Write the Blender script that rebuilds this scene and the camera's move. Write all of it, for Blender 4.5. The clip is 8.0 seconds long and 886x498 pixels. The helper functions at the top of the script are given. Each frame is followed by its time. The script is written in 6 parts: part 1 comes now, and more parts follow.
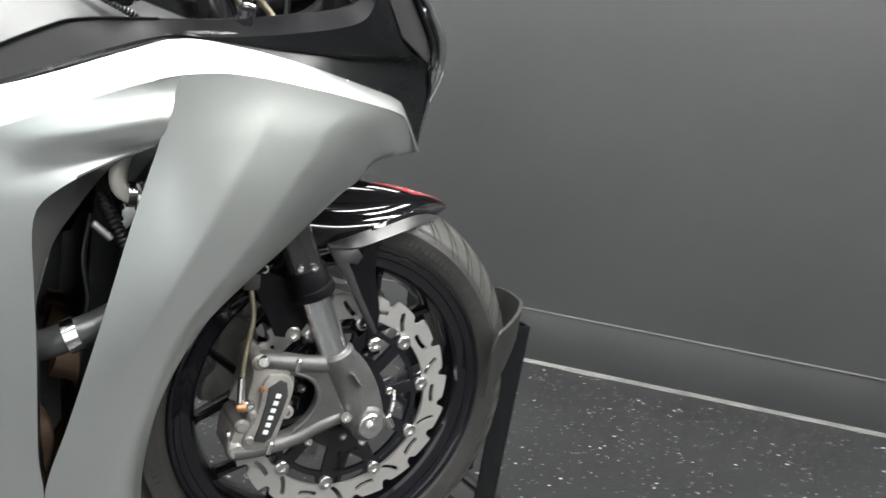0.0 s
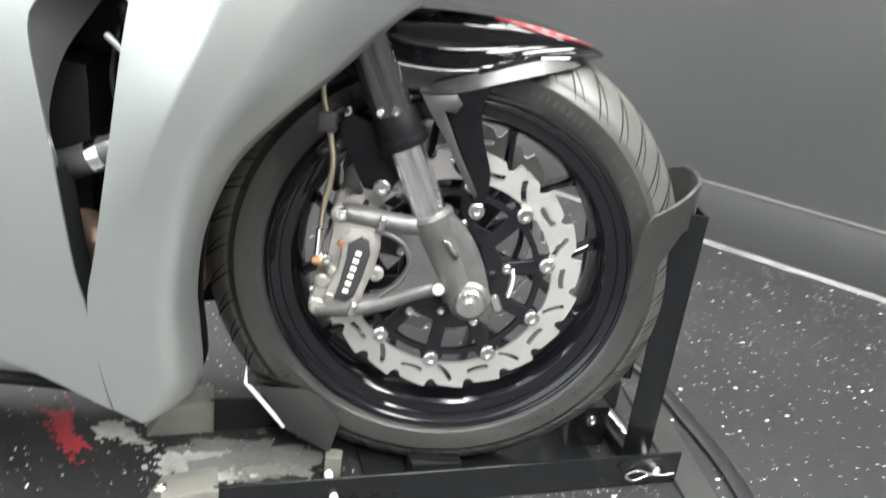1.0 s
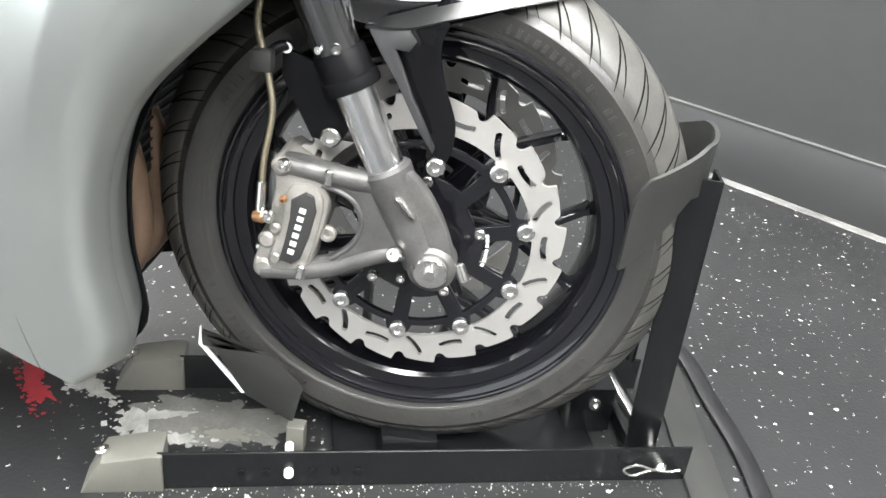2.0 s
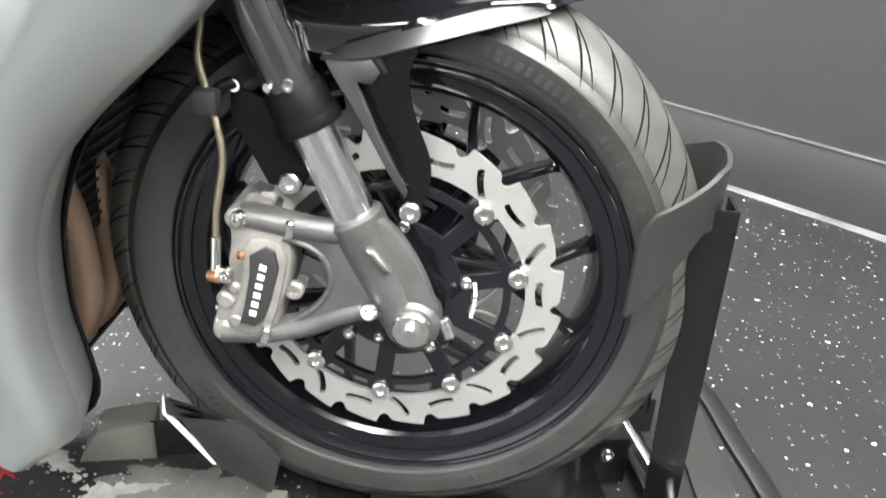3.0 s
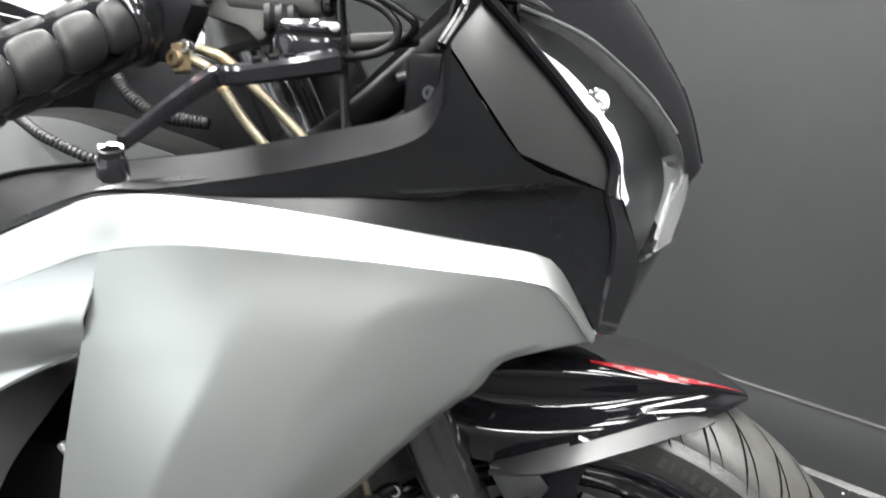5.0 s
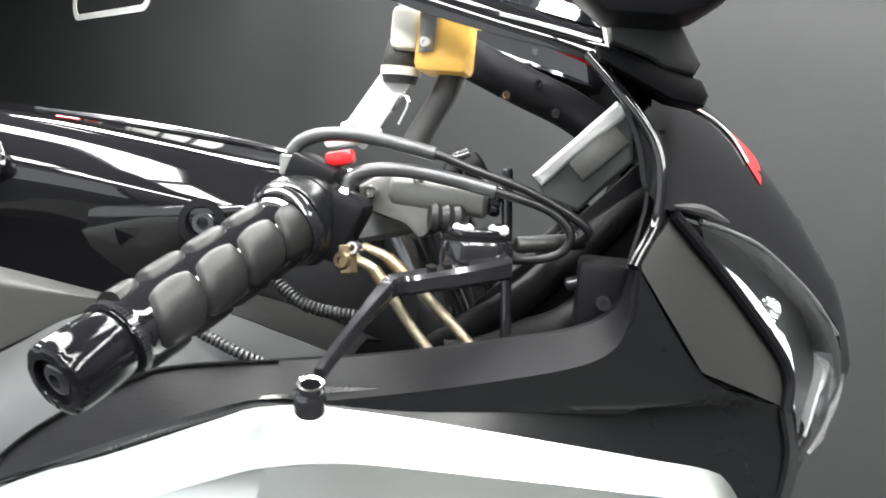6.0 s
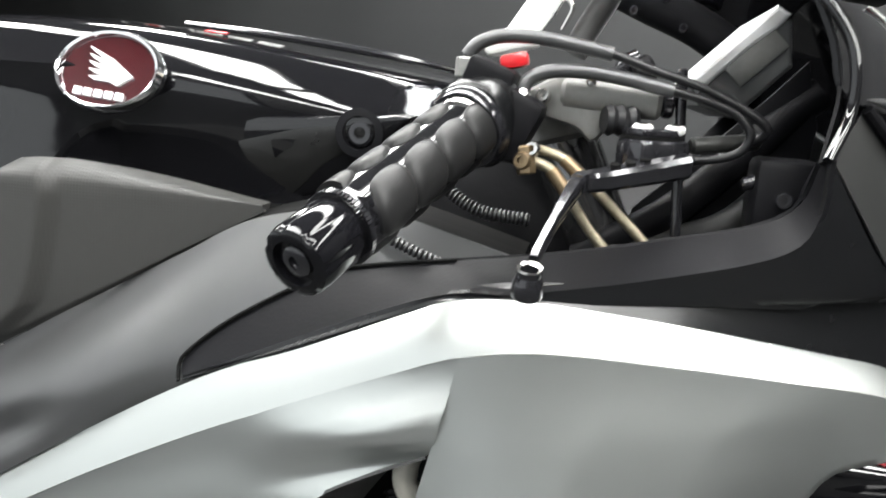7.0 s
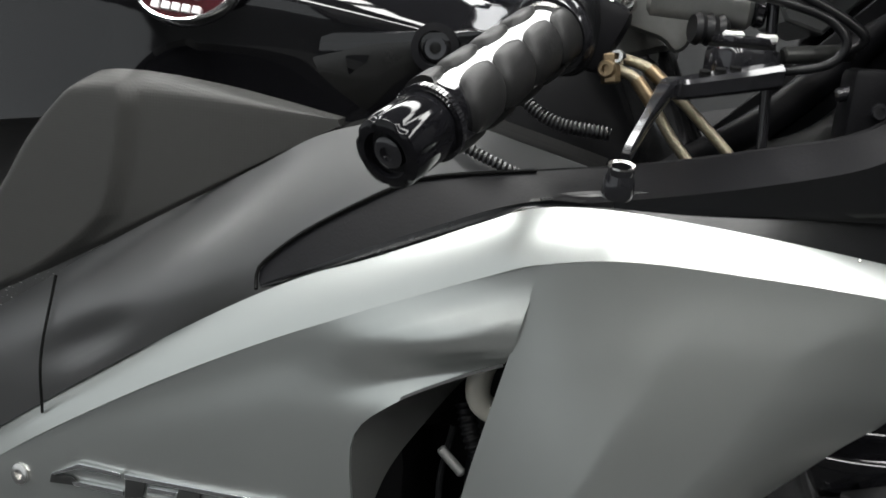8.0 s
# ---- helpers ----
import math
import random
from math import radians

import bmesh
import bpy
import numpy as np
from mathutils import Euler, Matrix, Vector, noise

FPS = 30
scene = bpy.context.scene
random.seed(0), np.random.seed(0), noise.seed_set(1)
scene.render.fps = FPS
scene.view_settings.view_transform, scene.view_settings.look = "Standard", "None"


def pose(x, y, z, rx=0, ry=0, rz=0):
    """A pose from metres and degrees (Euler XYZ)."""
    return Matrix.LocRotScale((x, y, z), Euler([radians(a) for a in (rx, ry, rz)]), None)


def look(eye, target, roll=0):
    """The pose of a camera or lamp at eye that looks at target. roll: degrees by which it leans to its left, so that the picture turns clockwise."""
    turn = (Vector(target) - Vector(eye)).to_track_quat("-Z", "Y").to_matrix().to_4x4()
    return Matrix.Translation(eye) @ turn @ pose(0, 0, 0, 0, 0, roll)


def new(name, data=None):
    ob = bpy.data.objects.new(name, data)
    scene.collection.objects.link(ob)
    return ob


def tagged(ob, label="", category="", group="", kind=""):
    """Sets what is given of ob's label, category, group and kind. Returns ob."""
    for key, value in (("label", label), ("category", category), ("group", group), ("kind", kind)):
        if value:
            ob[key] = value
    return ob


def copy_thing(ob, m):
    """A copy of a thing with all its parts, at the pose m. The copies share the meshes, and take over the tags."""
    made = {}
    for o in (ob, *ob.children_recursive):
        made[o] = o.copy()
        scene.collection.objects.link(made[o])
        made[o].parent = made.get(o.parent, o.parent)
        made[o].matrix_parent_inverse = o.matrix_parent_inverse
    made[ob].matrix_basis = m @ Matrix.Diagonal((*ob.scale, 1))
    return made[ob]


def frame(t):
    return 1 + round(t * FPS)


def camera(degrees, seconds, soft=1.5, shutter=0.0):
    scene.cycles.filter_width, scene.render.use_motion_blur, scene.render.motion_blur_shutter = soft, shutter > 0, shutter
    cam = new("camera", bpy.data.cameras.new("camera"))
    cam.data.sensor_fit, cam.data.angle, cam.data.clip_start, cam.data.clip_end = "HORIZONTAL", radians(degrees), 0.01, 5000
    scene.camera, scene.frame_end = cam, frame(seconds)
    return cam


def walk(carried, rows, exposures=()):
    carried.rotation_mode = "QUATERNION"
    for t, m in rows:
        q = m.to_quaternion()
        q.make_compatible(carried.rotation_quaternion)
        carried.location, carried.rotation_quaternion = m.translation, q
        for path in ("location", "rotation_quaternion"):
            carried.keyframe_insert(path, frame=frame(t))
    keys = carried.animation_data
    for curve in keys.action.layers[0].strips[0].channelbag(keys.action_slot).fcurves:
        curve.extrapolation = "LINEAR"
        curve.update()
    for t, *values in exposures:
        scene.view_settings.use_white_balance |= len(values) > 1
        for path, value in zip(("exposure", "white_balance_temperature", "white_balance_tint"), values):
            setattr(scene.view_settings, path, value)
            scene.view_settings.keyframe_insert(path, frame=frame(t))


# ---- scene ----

cam = camera(55.98, 8.0, shutter=0.3)
PATH = [
    (0.0, (-0.4586, -1.0867, 0.7881), (0.029, -0.2369, 0.5883), 9.18),
    (0.5, (-0.2908, -1.0683, 0.7549), (0.0049, -0.1428, 0.5183), 8.4),
    (0.8, (-0.1775, -1.0371, 0.7386), (0.0005, -0.0975, 0.4464), 8.51),
    (1.0, (-0.0974, -1.0241, 0.745), (-0.0169, -0.1024, 0.3654), 7.68),
    (1.2, (-0.0345, -0.9914, 0.7315), (-0.006, -0.0838, 0.3127), 8.32),
    (1.5, (0.0233, -0.9568, 0.7329), (0.0127, -0.062, 0.2864), 7.81),
    (1.7, (0.0425, -0.9344, 0.7388), (0.0179, -0.0445, 0.2831), 7.84),
    (2.8, (0.0933, -0.8024, 0.7139), (0.0278, 0.0841, 0.2557), 4.18),
    (3.0, (0.0845, -0.785, 0.7262), (0.0312, 0.1069, 0.2772), 3.9),
    (3.5, (0.0621, -0.7639, 0.7597), (-0.0239, 0.162, 0.3919), 2.32),
    (4.0, (0.0412, -0.7476, 0.792), (-0.0846, 0.1955, 0.4843), 1.71),
    (4.2, (0.0327, -0.7419, 0.8026), (-0.0993, 0.2098, 0.5253), 1.56),
    (5.3, (-0.0712, -0.7361, 0.9008), (-0.1952, 0.2373, 0.7083), 4.47),
    (5.5, (-0.092, -0.7337, 0.9151), (-0.226, 0.2429, 0.747), 4.78),
    (6.0, (-0.1473, -0.7222, 0.9412), (-0.286, 0.2609, 0.8214), 4.87),
    (6.3, (-0.174, -0.724, 0.943), (-0.328, 0.2588, 0.841), 4.3),
    (6.5, (-0.1942, -0.7328, 0.9394), (-0.3508, 0.2476, 0.8198), 4.59),
    (7.0, (-0.2328, -0.7516, 0.9063), (-0.4042, 0.2159, 0.7205), 4.39),
    (7.2, (-0.244, -0.753, 0.899), (-0.42, 0.2091, 0.6905), 4.0),
    (7.5, (-0.252, -0.7588, 0.8796), (-0.4374, 0.1949, 0.6427), 4.2),
    (7.7, (-0.257, -0.761, 0.873), (-0.448, 0.1854, 0.6125), 4.1),
    (8.0, (-0.252, -0.7603, 0.8725), (-0.4677, 0.187, 0.636), 4.84),
]
walk(cam, [(t, look(e, g, r)) for t, e, g, r in PATH],
     exposures=[(0.0, 0.46), (0.5, 0.95), (1.0, 1.25), (1.5, 1.36), (3.0, 1.33), (3.5, 1.34), (4.2, 1.32), (5.3, 0.47), (5.7, 0.54), (6.0, 0.74), (6.5, 0.87), (7.0, 0.22), (7.5, -0.36), (8.0, -0.70)])

# ---- world and light ----
world = bpy.data.worlds.new("world")
scene.world = world
world.use_nodes = True
world.node_tree.nodes["Background"].inputs[0].default_value = (0.02, 0.02, 0.02, 1)
world.node_tree.nodes["Background"].inputs[1].default_value = 0.3
LAMP = 33.0            # strength of the ceiling light panels
UNSEEN_LIGHT = 42.0      # strength of the lamp added at an unseen opening behind the camera
ROOM = radians(-38.5)   # heading of the back wall
ROOM_M = Matrix.Rotation(ROOM, 4, "Z")   # local x along the wall, local y towards it
HIGH = 2.75
BACK = 1.30   # distance of the back wall
# added area lamp standing in for an assumed bright opening, unseen behind the camera
rear_lamp = bpy.data.lights.new("garage_door_daylight", "AREA")
rear_lamp.shape = "RECTANGLE"
rear_lamp.size, rear_lamp.size_y = 5.6, 2.1
rear_lamp.energy = UNSEEN_LIGHT
rear_lamp.color = (0.93, 0.98, 1.0)
new("garage_door_daylight", rear_lamp).matrix_world = ROOM_M @ pose(-1.55, -2.68, 1.1, 90, 0, 0)


# ---- materials ----
def mat(name, col, rough=0.5, metal=0.0, vary=0.15, scale=8.0, bump=0.0, bscale=60.0, coat=0.0, spec=0.5, rvary=0.12):
    """A surface with two scales of colour and gloss variation and a fine relief."""
    m = bpy.data.materials.new(name)
    m.use_nodes = True
    nt = m.node_tree
    b = nt.nodes["Principled BSDF"]
    tc = nt.nodes.new("ShaderNodeTexCoord")
    n1 = nt.nodes.new("ShaderNodeTexNoise")
    n1.inputs["Scale"].default_value = scale
    n1.inputs["Detail"].default_value = 6
    n2 = nt.nodes.new("ShaderNodeTexNoise")
    n2.inputs["Scale"].default_value = scale * 14
    n2.inputs["Detail"].default_value = 3
    for n in (n1, n2):
        nt.links.new(tc.outputs["Object"], n.inputs["Vector"])
    add = nt.nodes.new("ShaderNodeMath")
    add.operation = "MULTIPLY_ADD"
    add.inputs[1].default_value = 0.35
    nt.links.new(n2.outputs["Fac"], add.inputs[0])
    nt.links.new(n1.outputs["Fac"], add.inputs[2])
    ramp = nt.nodes.new("ShaderNodeMapRange")
    ramp.inputs[1].default_value, ramp.inputs[2].default_value = 0.2, 1.15
    nt.links.new(add.outputs[0], ramp.inputs[0])
    mix = nt.nodes.new("ShaderNodeMix")
    mix.data_type = "RGBA"
    mix.inputs[6].default_value = (*[c * (1 - vary) for c in col], 1)
    mix.inputs[7].default_value = (*[min(1, c * (1 + vary)) for c in col], 1)
    nt.links.new(ramp.outputs[0], mix.inputs[0])
    nt.links.new(mix.outputs[2], b.inputs["Base Color"])
    rr = nt.nodes.new("ShaderNodeMapRange")
    rr.inputs[3].default_value, rr.inputs[4].default_value = max(0.02, rough * (1 - rvary)), min(1, rough * (1 + rvary))
    nt.links.new(ramp.outputs[0], rr.inputs[0])
    nt.links.new(rr.outputs[0], b.inputs["Roughness"])
    b.inputs["Metallic"].default_value = metal
    b.inputs["Coat Weight"].default_value = coat
    b.inputs["Coat Roughness"].default_value = 0.05
    b.inputs["Specular IOR Level"].default_value = spec
    if bump:
        nb = nt.nodes.new("ShaderNodeTexNoise")
        nb.inputs["Scale"].default_value = bscale
        nb.inputs["Detail"].default_value = 4
        nt.links.new(tc.outputs["Object"], nb.inputs["Vector"])
        bp = nt.nodes.new("ShaderNodeBump")
        bp.inputs["Strength"].default_value = bump
        bp.inputs["Distance"].default_value = 0.002
        nt.links.new(nb.outputs["Fac"], bp.inputs["Height"])
        nt.links.new(bp.outputs[0], b.inputs["Normal"])
    return m


def emit(name, col, strength):
    m = bpy.data.materials.new(name)
    m.use_nodes = True
    b = m.node_tree.nodes["Principled BSDF"]
    b.inputs["Base Color"].default_value = (0.9, 0.9, 0.9, 1)
    b.inputs["Emission Color"].default_value = (*col, 1)
    b.inputs["Emission Strength"].default_value = strength
    return m


SILVER = mat("silver_paint", (0.55, 0.575, 0.56), 0.35, 0.90, 0.03, 4, 0.0, 900, coat=0.25, rvary=0.10)
SATIN = mat("satin_black_paint", (0.007, 0.0073, 0.008), 0.27, 0.0, 0.12, 5, 0.0, 700, spec=0.45)
PLASTIC = mat("matt_black_plastic", (0.006, 0.006, 0.007), 0.46, 0.0, 0.2, 9, 0.08, 500, spec=0.11)
GLOSS = mat("gloss_black_paint", (0.006, 0.006, 0.007), 0.06, 0.0, 0.2, 6, coat=0.3)
COVER = mat("dull_grey_black_cover", (0.026, 0.0265, 0.026), 0.3, 0.0, 0.15, 9, spec=0.6)
COWL = mat("deep_gloss_black_paint", (0.005, 0.005, 0.006), 0.08, 0.0, 0.2, 6, spec=0.25)
ANOD = mat("black_anodised_metal", (0.02, 0.02, 0.023), 0.15, 0.35, 0.2, 20, coat=0.5)
DARK = mat("dark_engine_parts", (0.007, 0.007, 0.008), 0.5, 0.0, 0.4, 14, 0.2, 80, spec=0.25)
RUBBER = mat("black_rubber", (0.029, 0.029, 0.029), 0.5, 0.0, 0.2, 30, 0.1, 400, spec=0.3)
PAD = mat("dark_grip_rubber", (0.012, 0.012, 0.0122), 0.42, 0.0, 0.2, 30, 0.1, 400, spec=0.28)
TYRE = mat("dusty_tyre_rubber", (0.028, 0.0274, 0.026), 0.36, 0.0, 0.5, 9, 0.2, 260, spec=0.62)
TREAD = mat("worn_tread_rubber", (0.056, 0.055, 0.051), 0.36, 0.0, 0.45, 26, 0.12, 200, spec=0.6)
GROOVE = mat("tread_groove_rubber", (0.006, 0.006, 0.006), 0.8, 0.0, 0.2, 20, spec=0.1)
DUCT = mat("satin_grey_black_paint", (0.082, 0.083, 0.084), 0.36, 0.35, 0.12, 5, 0.0, 700, spec=0.9)
SHEEN = mat("worn_black_paint", (0.012, 0.012, 0.013), 0.36, 0.0, 0.1, 5, spec=0.9, rvary=0.02)
RIM = mat("black_rim_paint", (0.006, 0.006, 0.008), 0.11, 0.0, 0.3, 12, coat=0.2)
DISC = mat("brushed_disc_steel", (0.54, 0.53, 0.51), 0.38, 0.75, 0.1, 25, 0.04, 700)
CHROME = mat("hard_chrome", (0.92, 0.93, 0.94), 0.13, 1.0, 0.04, 10)
TUBE = mat("polished_fork_tube", (0.94, 0.945, 0.95), 0.24, 1.0, 0.04, 10)
STEEL = mat("zinc_plated_steel", (0.72, 0.71, 0.69), 0.26, 1.0, 0.12, 60)
CAST = mat("weathered_cast_alloy", (0.098, 0.096, 0.095), 0.42, 0.45, 0.55, 24, 0.3, 160)
CALIP = mat("stained_grey_alloy", (0.27, 0.258, 0.242), 0.46, 0.4, 0.6, 34, 0.3, 200)
FORKT = mat("dark_grey_fork_tube", (0.15, 0.15, 0.154), 0.17, 0.9, 0.1, 12)
GOLD = mat("braided_hose_brass", (0.32, 0.285, 0.205), 0.3, 0.9, 0.35, 300, 0.5, 900)
BRASS = mat("tarnished_brass", (0.24, 0.18, 0.11), 0.36, 0.85, 0.3, 80)
COPPER = mat("copper_bolt", (0.55, 0.30, 0.16), 0.35, 0.9, 0.2, 60)
RED = mat("red_graphic", (0.55, 0.015, 0.02), 0.3, 0.0, 0.1, 30, coat=0.5)
DEEPRED = mat("deep_red_stripe", (0.26, 0.012, 0.018), 0.3, 0.0, 0.15, 30, coat=0.4)
BADGERED = mat("dark_red_badge_enamel", (0.035, 0.004, 0.006), 0.12, 0.0, 0.2, 30, coat=1.0)
WHITE = mat("white_marking", (0.75, 0.75, 0.73), 0.5, 0.0, 0.08, 30)
FLUID = mat("yellow_fluid_plastic", (0.78, 0.46, 0.10), 0.4, 0.0, 0.14, 18)
VENTWALL = mat("grey_duct_plastic", (0.05, 0.051, 0.05), 0.34, 0.0, 0.12, 16)
SHROUD = mat("dark_shroud_plastic", (0.011, 0.0115, 0.012), 0.3, 0.0, 0.15, 20)
ZINC = mat("pale_zinc_bracket", (0.78, 0.78, 0.76), 0.45, 0.2, 0.12, 30)
MILK = mat("milky_plastic", (0.70, 0.68, 0.60), 0.45, 0.0, 0.1, 20)
POWDER = mat("black_powder_coat", (0.006, 0.0065, 0.0072), 0.24, 0.0, 0.2, 20, 0.05, 300, spec=0.3)
PLATE = mat("dull_grey_steel_plate", (0.044, 0.045, 0.043), 0.36, 0.5, 0.2, 16, 0.1, 150)
BARE = mat("bare_khaki_steel", (0.115, 0.113, 0.100), 0.5, 0.2, 0.18, 20, 0.1, 150)
TITAN = mat("heat_tinted_pipe", (0.22, 0.15, 0.105), 0.4, 0.6, 0.3, 12)
GREYALLOY = mat("grey_cockpit_alloy", (0.22, 0.22, 0.212), 0.4, 0.4, 0.3, 20, 0.1, 200)
PODGREY = mat("grey_pod_plastic", (0.09, 0.093, 0.094), 0.4, 0.0, 0.1, 16)
CABLE = mat("black_cable_sheath", (0.008, 0.008, 0.009), 0.36, 0.0, 0.2, 40, spec=0.4)
# colour that stands in for a reflection on the gloss tank side
PATCH = mat("painted_tank_reflection", (0.013, 0.013, 0.0127), 0.24, 0.0, 0.25, 30, spec=0.5)
SLEEVE = mat("dark_cable_elbow", (0.075, 0.076, 0.078), 0.3, 0.4, 0.3, 40, 0.1, 300)
DASH = mat("silver_grey_dash_plastic", (0.72, 0.73, 0.73), 0.42, 0.2, 0.08, 16)
PALEWALL = mat("grey_side_wall_paint", (0.072, 0.072, 0.072), 0.7, 0.0, 0.05, 1.5, 0.1, 120)
WALLP = mat("grey_wall_paint", (0.0215, 0.0223, 0.0228), 0.5, 0.0, 0.3, 1.8, 0.12, 120)
BASEP = mat("grey_rubber_skirting", (0.026, 0.0267, 0.0275), 0.46, 0.0, 0.12, 6, 0.1, 200)
CEIL = mat("grey_ceiling_paint", (0.2, 0.2, 0.2), 0.8, 0.0, 0.05, 2)
GRIME = mat("dried_white_residue", (0.21, 0.21, 0.20), 0.7, 0.0, 0.85, 26, 0.3, 90)
CHALK = mat("pale_sealant_bead", (0.08, 0.08, 0.078), 0.7, 0.0, 0.8, 9, 0.3, 120)
LINE = mat("worn_pale_line", (0.055, 0.055, 0.054), 0.7, 0.0, 0.6, 9, 0.2, 90)
FILM = mat("thin_dust_film", (0.085, 0.085, 0.08), 0.7, 0.0, 0.8, 12, 0.2, 90)
REDPAINT = mat("red_paint_spill", (0.20, 0.018, 0.024), 0.45, 0.0, 0.3, 40, 0.2, 120)
REFL = mat("aluminised_reflector", (0.86, 0.87, 0.88), 0.3, 0.25, 0.06, 30)
LIGHT = emit("lit_diffuser", (0.985, 0.985, 0.965), LAMP)


def floor_material():
    """Dark rubbery floor coating with white flakes of two sizes, and scuffs."""
    m = mat("flaked_dark_floor", (0.0130, 0.0134, 0.0140), 0.42, 0.0, 0.3, 3.0, 0.25, 160, spec=0.36)
    nt = m.node_tree
    b = nt.nodes["Principled BSDF"]
    tc = nt.nodes.new("ShaderNodeTexCoord")
    masks = []
    for scale, keep, size in ((46, 0.84, 0.15), (120, 0.86, 0.2)):
        wob = nt.nodes.new("ShaderNodeTexNoise")
        wob.inputs["Scale"].default_value = scale * 3
        vm = nt.nodes.new("ShaderNodeVectorMath")
        vm.operation = "MULTIPLY_ADD"
        vm.inputs[1].default_value = (0.012,) * 3
        nt.links.new(tc.outputs["Object"], wob.inputs["Vector"])
        nt.links.new(wob.outputs["Color"], vm.inputs[0])
        nt.links.new(tc.outputs["Object"], vm.inputs[2])
        vo = nt.nodes.new("ShaderNodeTexVoronoi")
        vo.inputs["Scale"].default_value = scale
        nt.links.new(vm.outputs[0], vo.inputs["Vector"])
        sep = nt.nodes.new("ShaderNodeSeparateColor")
        nt.links.new(vo.outputs["Color"], sep.inputs[0])
        a = nt.nodes.new("ShaderNodeMath")
        a.operation = "GREATER_THAN"
        a.inputs[1].default_value = keep
        nt.links.new(sep.outputs[0], a.inputs[0])
        c = nt.nodes.new("ShaderNodeMath")
        c.operation = "LESS_THAN"
        c.inputs[1].default_value = size
        nt.links.new(vo.outputs["Distance"], c.inputs[0])
        d = nt.nodes.new("ShaderNodeMath")
        d.operation = "MULTIPLY"
        nt.links.new(a.outputs[0], d.inputs[0])
        nt.links.new(c.outputs[0], d.inputs[1])
        masks.append(d)
    mx = nt.nodes.new("ShaderNodeMath")
    mx.operation = "MAXIMUM"
    nt.links.new(masks[0].outputs[0], mx.inputs[0])
    nt.links.new(masks[1].outputs[0], mx.inputs[1])
    mix = nt.nodes.new("ShaderNodeMix")
    mix.data_type = "RGBA"
    old = b.inputs["Base Color"].links[0].from_socket
    nt.links.new(mx.outputs[0], mix.inputs[0])
    nt.links.new(old, mix.inputs[6])
    mix.inputs[7].default_value = (0.55, 0.55, 0.53, 1)
    nt.links.new(mix.outputs[2], b.inputs["Base Color"])
    return m


def weave_material():
    """Dark textured knee pad with a fine woven relief."""
    m = mat("woven_pad_rubber", (0.034, 0.034, 0.0325), 0.46, 0.0, 0.15, 9, spec=0.3)
    nt = m.node_tree
    b = nt.nodes["Principled BSDF"]
    tc = nt.nodes.new("ShaderNodeTexCoord")
    ck = nt.nodes.new("ShaderNodeTexVoronoi")
    ck.inputs["Scale"].default_value = 420
    ck.inputs["Randomness"].default_value = 0.0
    nt.links.new(tc.outputs["Object"], ck.inputs["Vector"])
    bp = nt.nodes.new("ShaderNodeBump")
    bp.inputs["Strength"].default_value = 0.15
    bp.inputs["Distance"].default_value = 0.001
    nt.links.new(ck.outputs["Distance"], bp.inputs["Height"])
    nt.links.new(bp.outputs[0], b.inputs["Normal"])
    return m


def clear_material(name, tint, rough=0.03):
    m = bpy.data.materials.new(name)
    m.use_nodes = True
    b = m.node_tree.nodes["Principled BSDF"]
    b.inputs["Base Color"].default_value = (*tint, 1)
    b.inputs["Transmission Weight"].default_value = 1.0
    b.inputs["Roughness"].default_value = rough
    b.inputs["IOR"].default_value = 1.3
    return m


FLOOR = floor_material()
WEAVE = weave_material()
LENS = clear_material("clear_lens", (0.93, 0.94, 0.95))
CLOUDY = clear_material("cloudy_lens", (0.86, 0.87, 0.87), 0.4)
SCREEN = clear_material("smoked_screen", (0.55, 0.56, 0.58))


# ---- mesh tools ----
def finish(name, bm, material, angle=38):
    bmesh.ops.recalc_face_normals(bm, faces=bm.faces)
    me = bpy.data.meshes.new(name)
    bm.to_mesh(me)
    bm.free()
    me.materials.append(material)
    me.shade_smooth()
    me.set_sharp_from_angle(angle=radians(angle))
    return me


def part(name, bm, material, parent, label="", angle=38):
    ob = new(name, finish(name, bm, material, angle))
    ob.parent = parent
    if label:
        ob["label"] = label
    return ob


def structure(name, bm, material, label="", category=""):
    return tagged(new(name, finish(name, bm, material)), label, category, kind="structure")


def thing(name, label, category, m=None):
    ob = new(name)
    ob.empty_display_size = 0.05
    if m is not None:
        ob.matrix_basis = m
    return tagged(ob, label, category)


def spline(pts, n):
    """n + 1 points evenly along a smooth curve through pts."""
    p = [Vector(q) for q in pts]
    if len(p) == 2:
        return [p[0].lerp(p[1], k / n) for k in range(n + 1)]
    p = [2 * p[0] - p[1]] + p + [2 * p[-1] - p[-2]]
    fine = []
    for i in range(1, len(p) - 2):
        a, b, c, d = p[i - 1:i + 3]
        for k in range(12):
            t = k / 12
            fine.append(0.5 * (2 * b + (c - a) * t + (2 * a - 5 * b + 4 * c - d) * t * t + (3 * b - a - 3 * c + d) * t ** 3))
    fine.append(p[-2])
    run = [0.0]
    for a, b in zip(fine, fine[1:]):
        run.append(run[-1] + (b - a).length)
    out, j = [], 0
    for k in range(n + 1):
        s = run[-1] * k / n
        while j < len(run) - 2 and run[j + 1] < s:
            j += 1
        f = (s - run[j]) / max(1e-9, run[j + 1] - run[j])
        out.append(fine[j].lerp(fine[j + 1], min(1, max(0, f))))
    return out


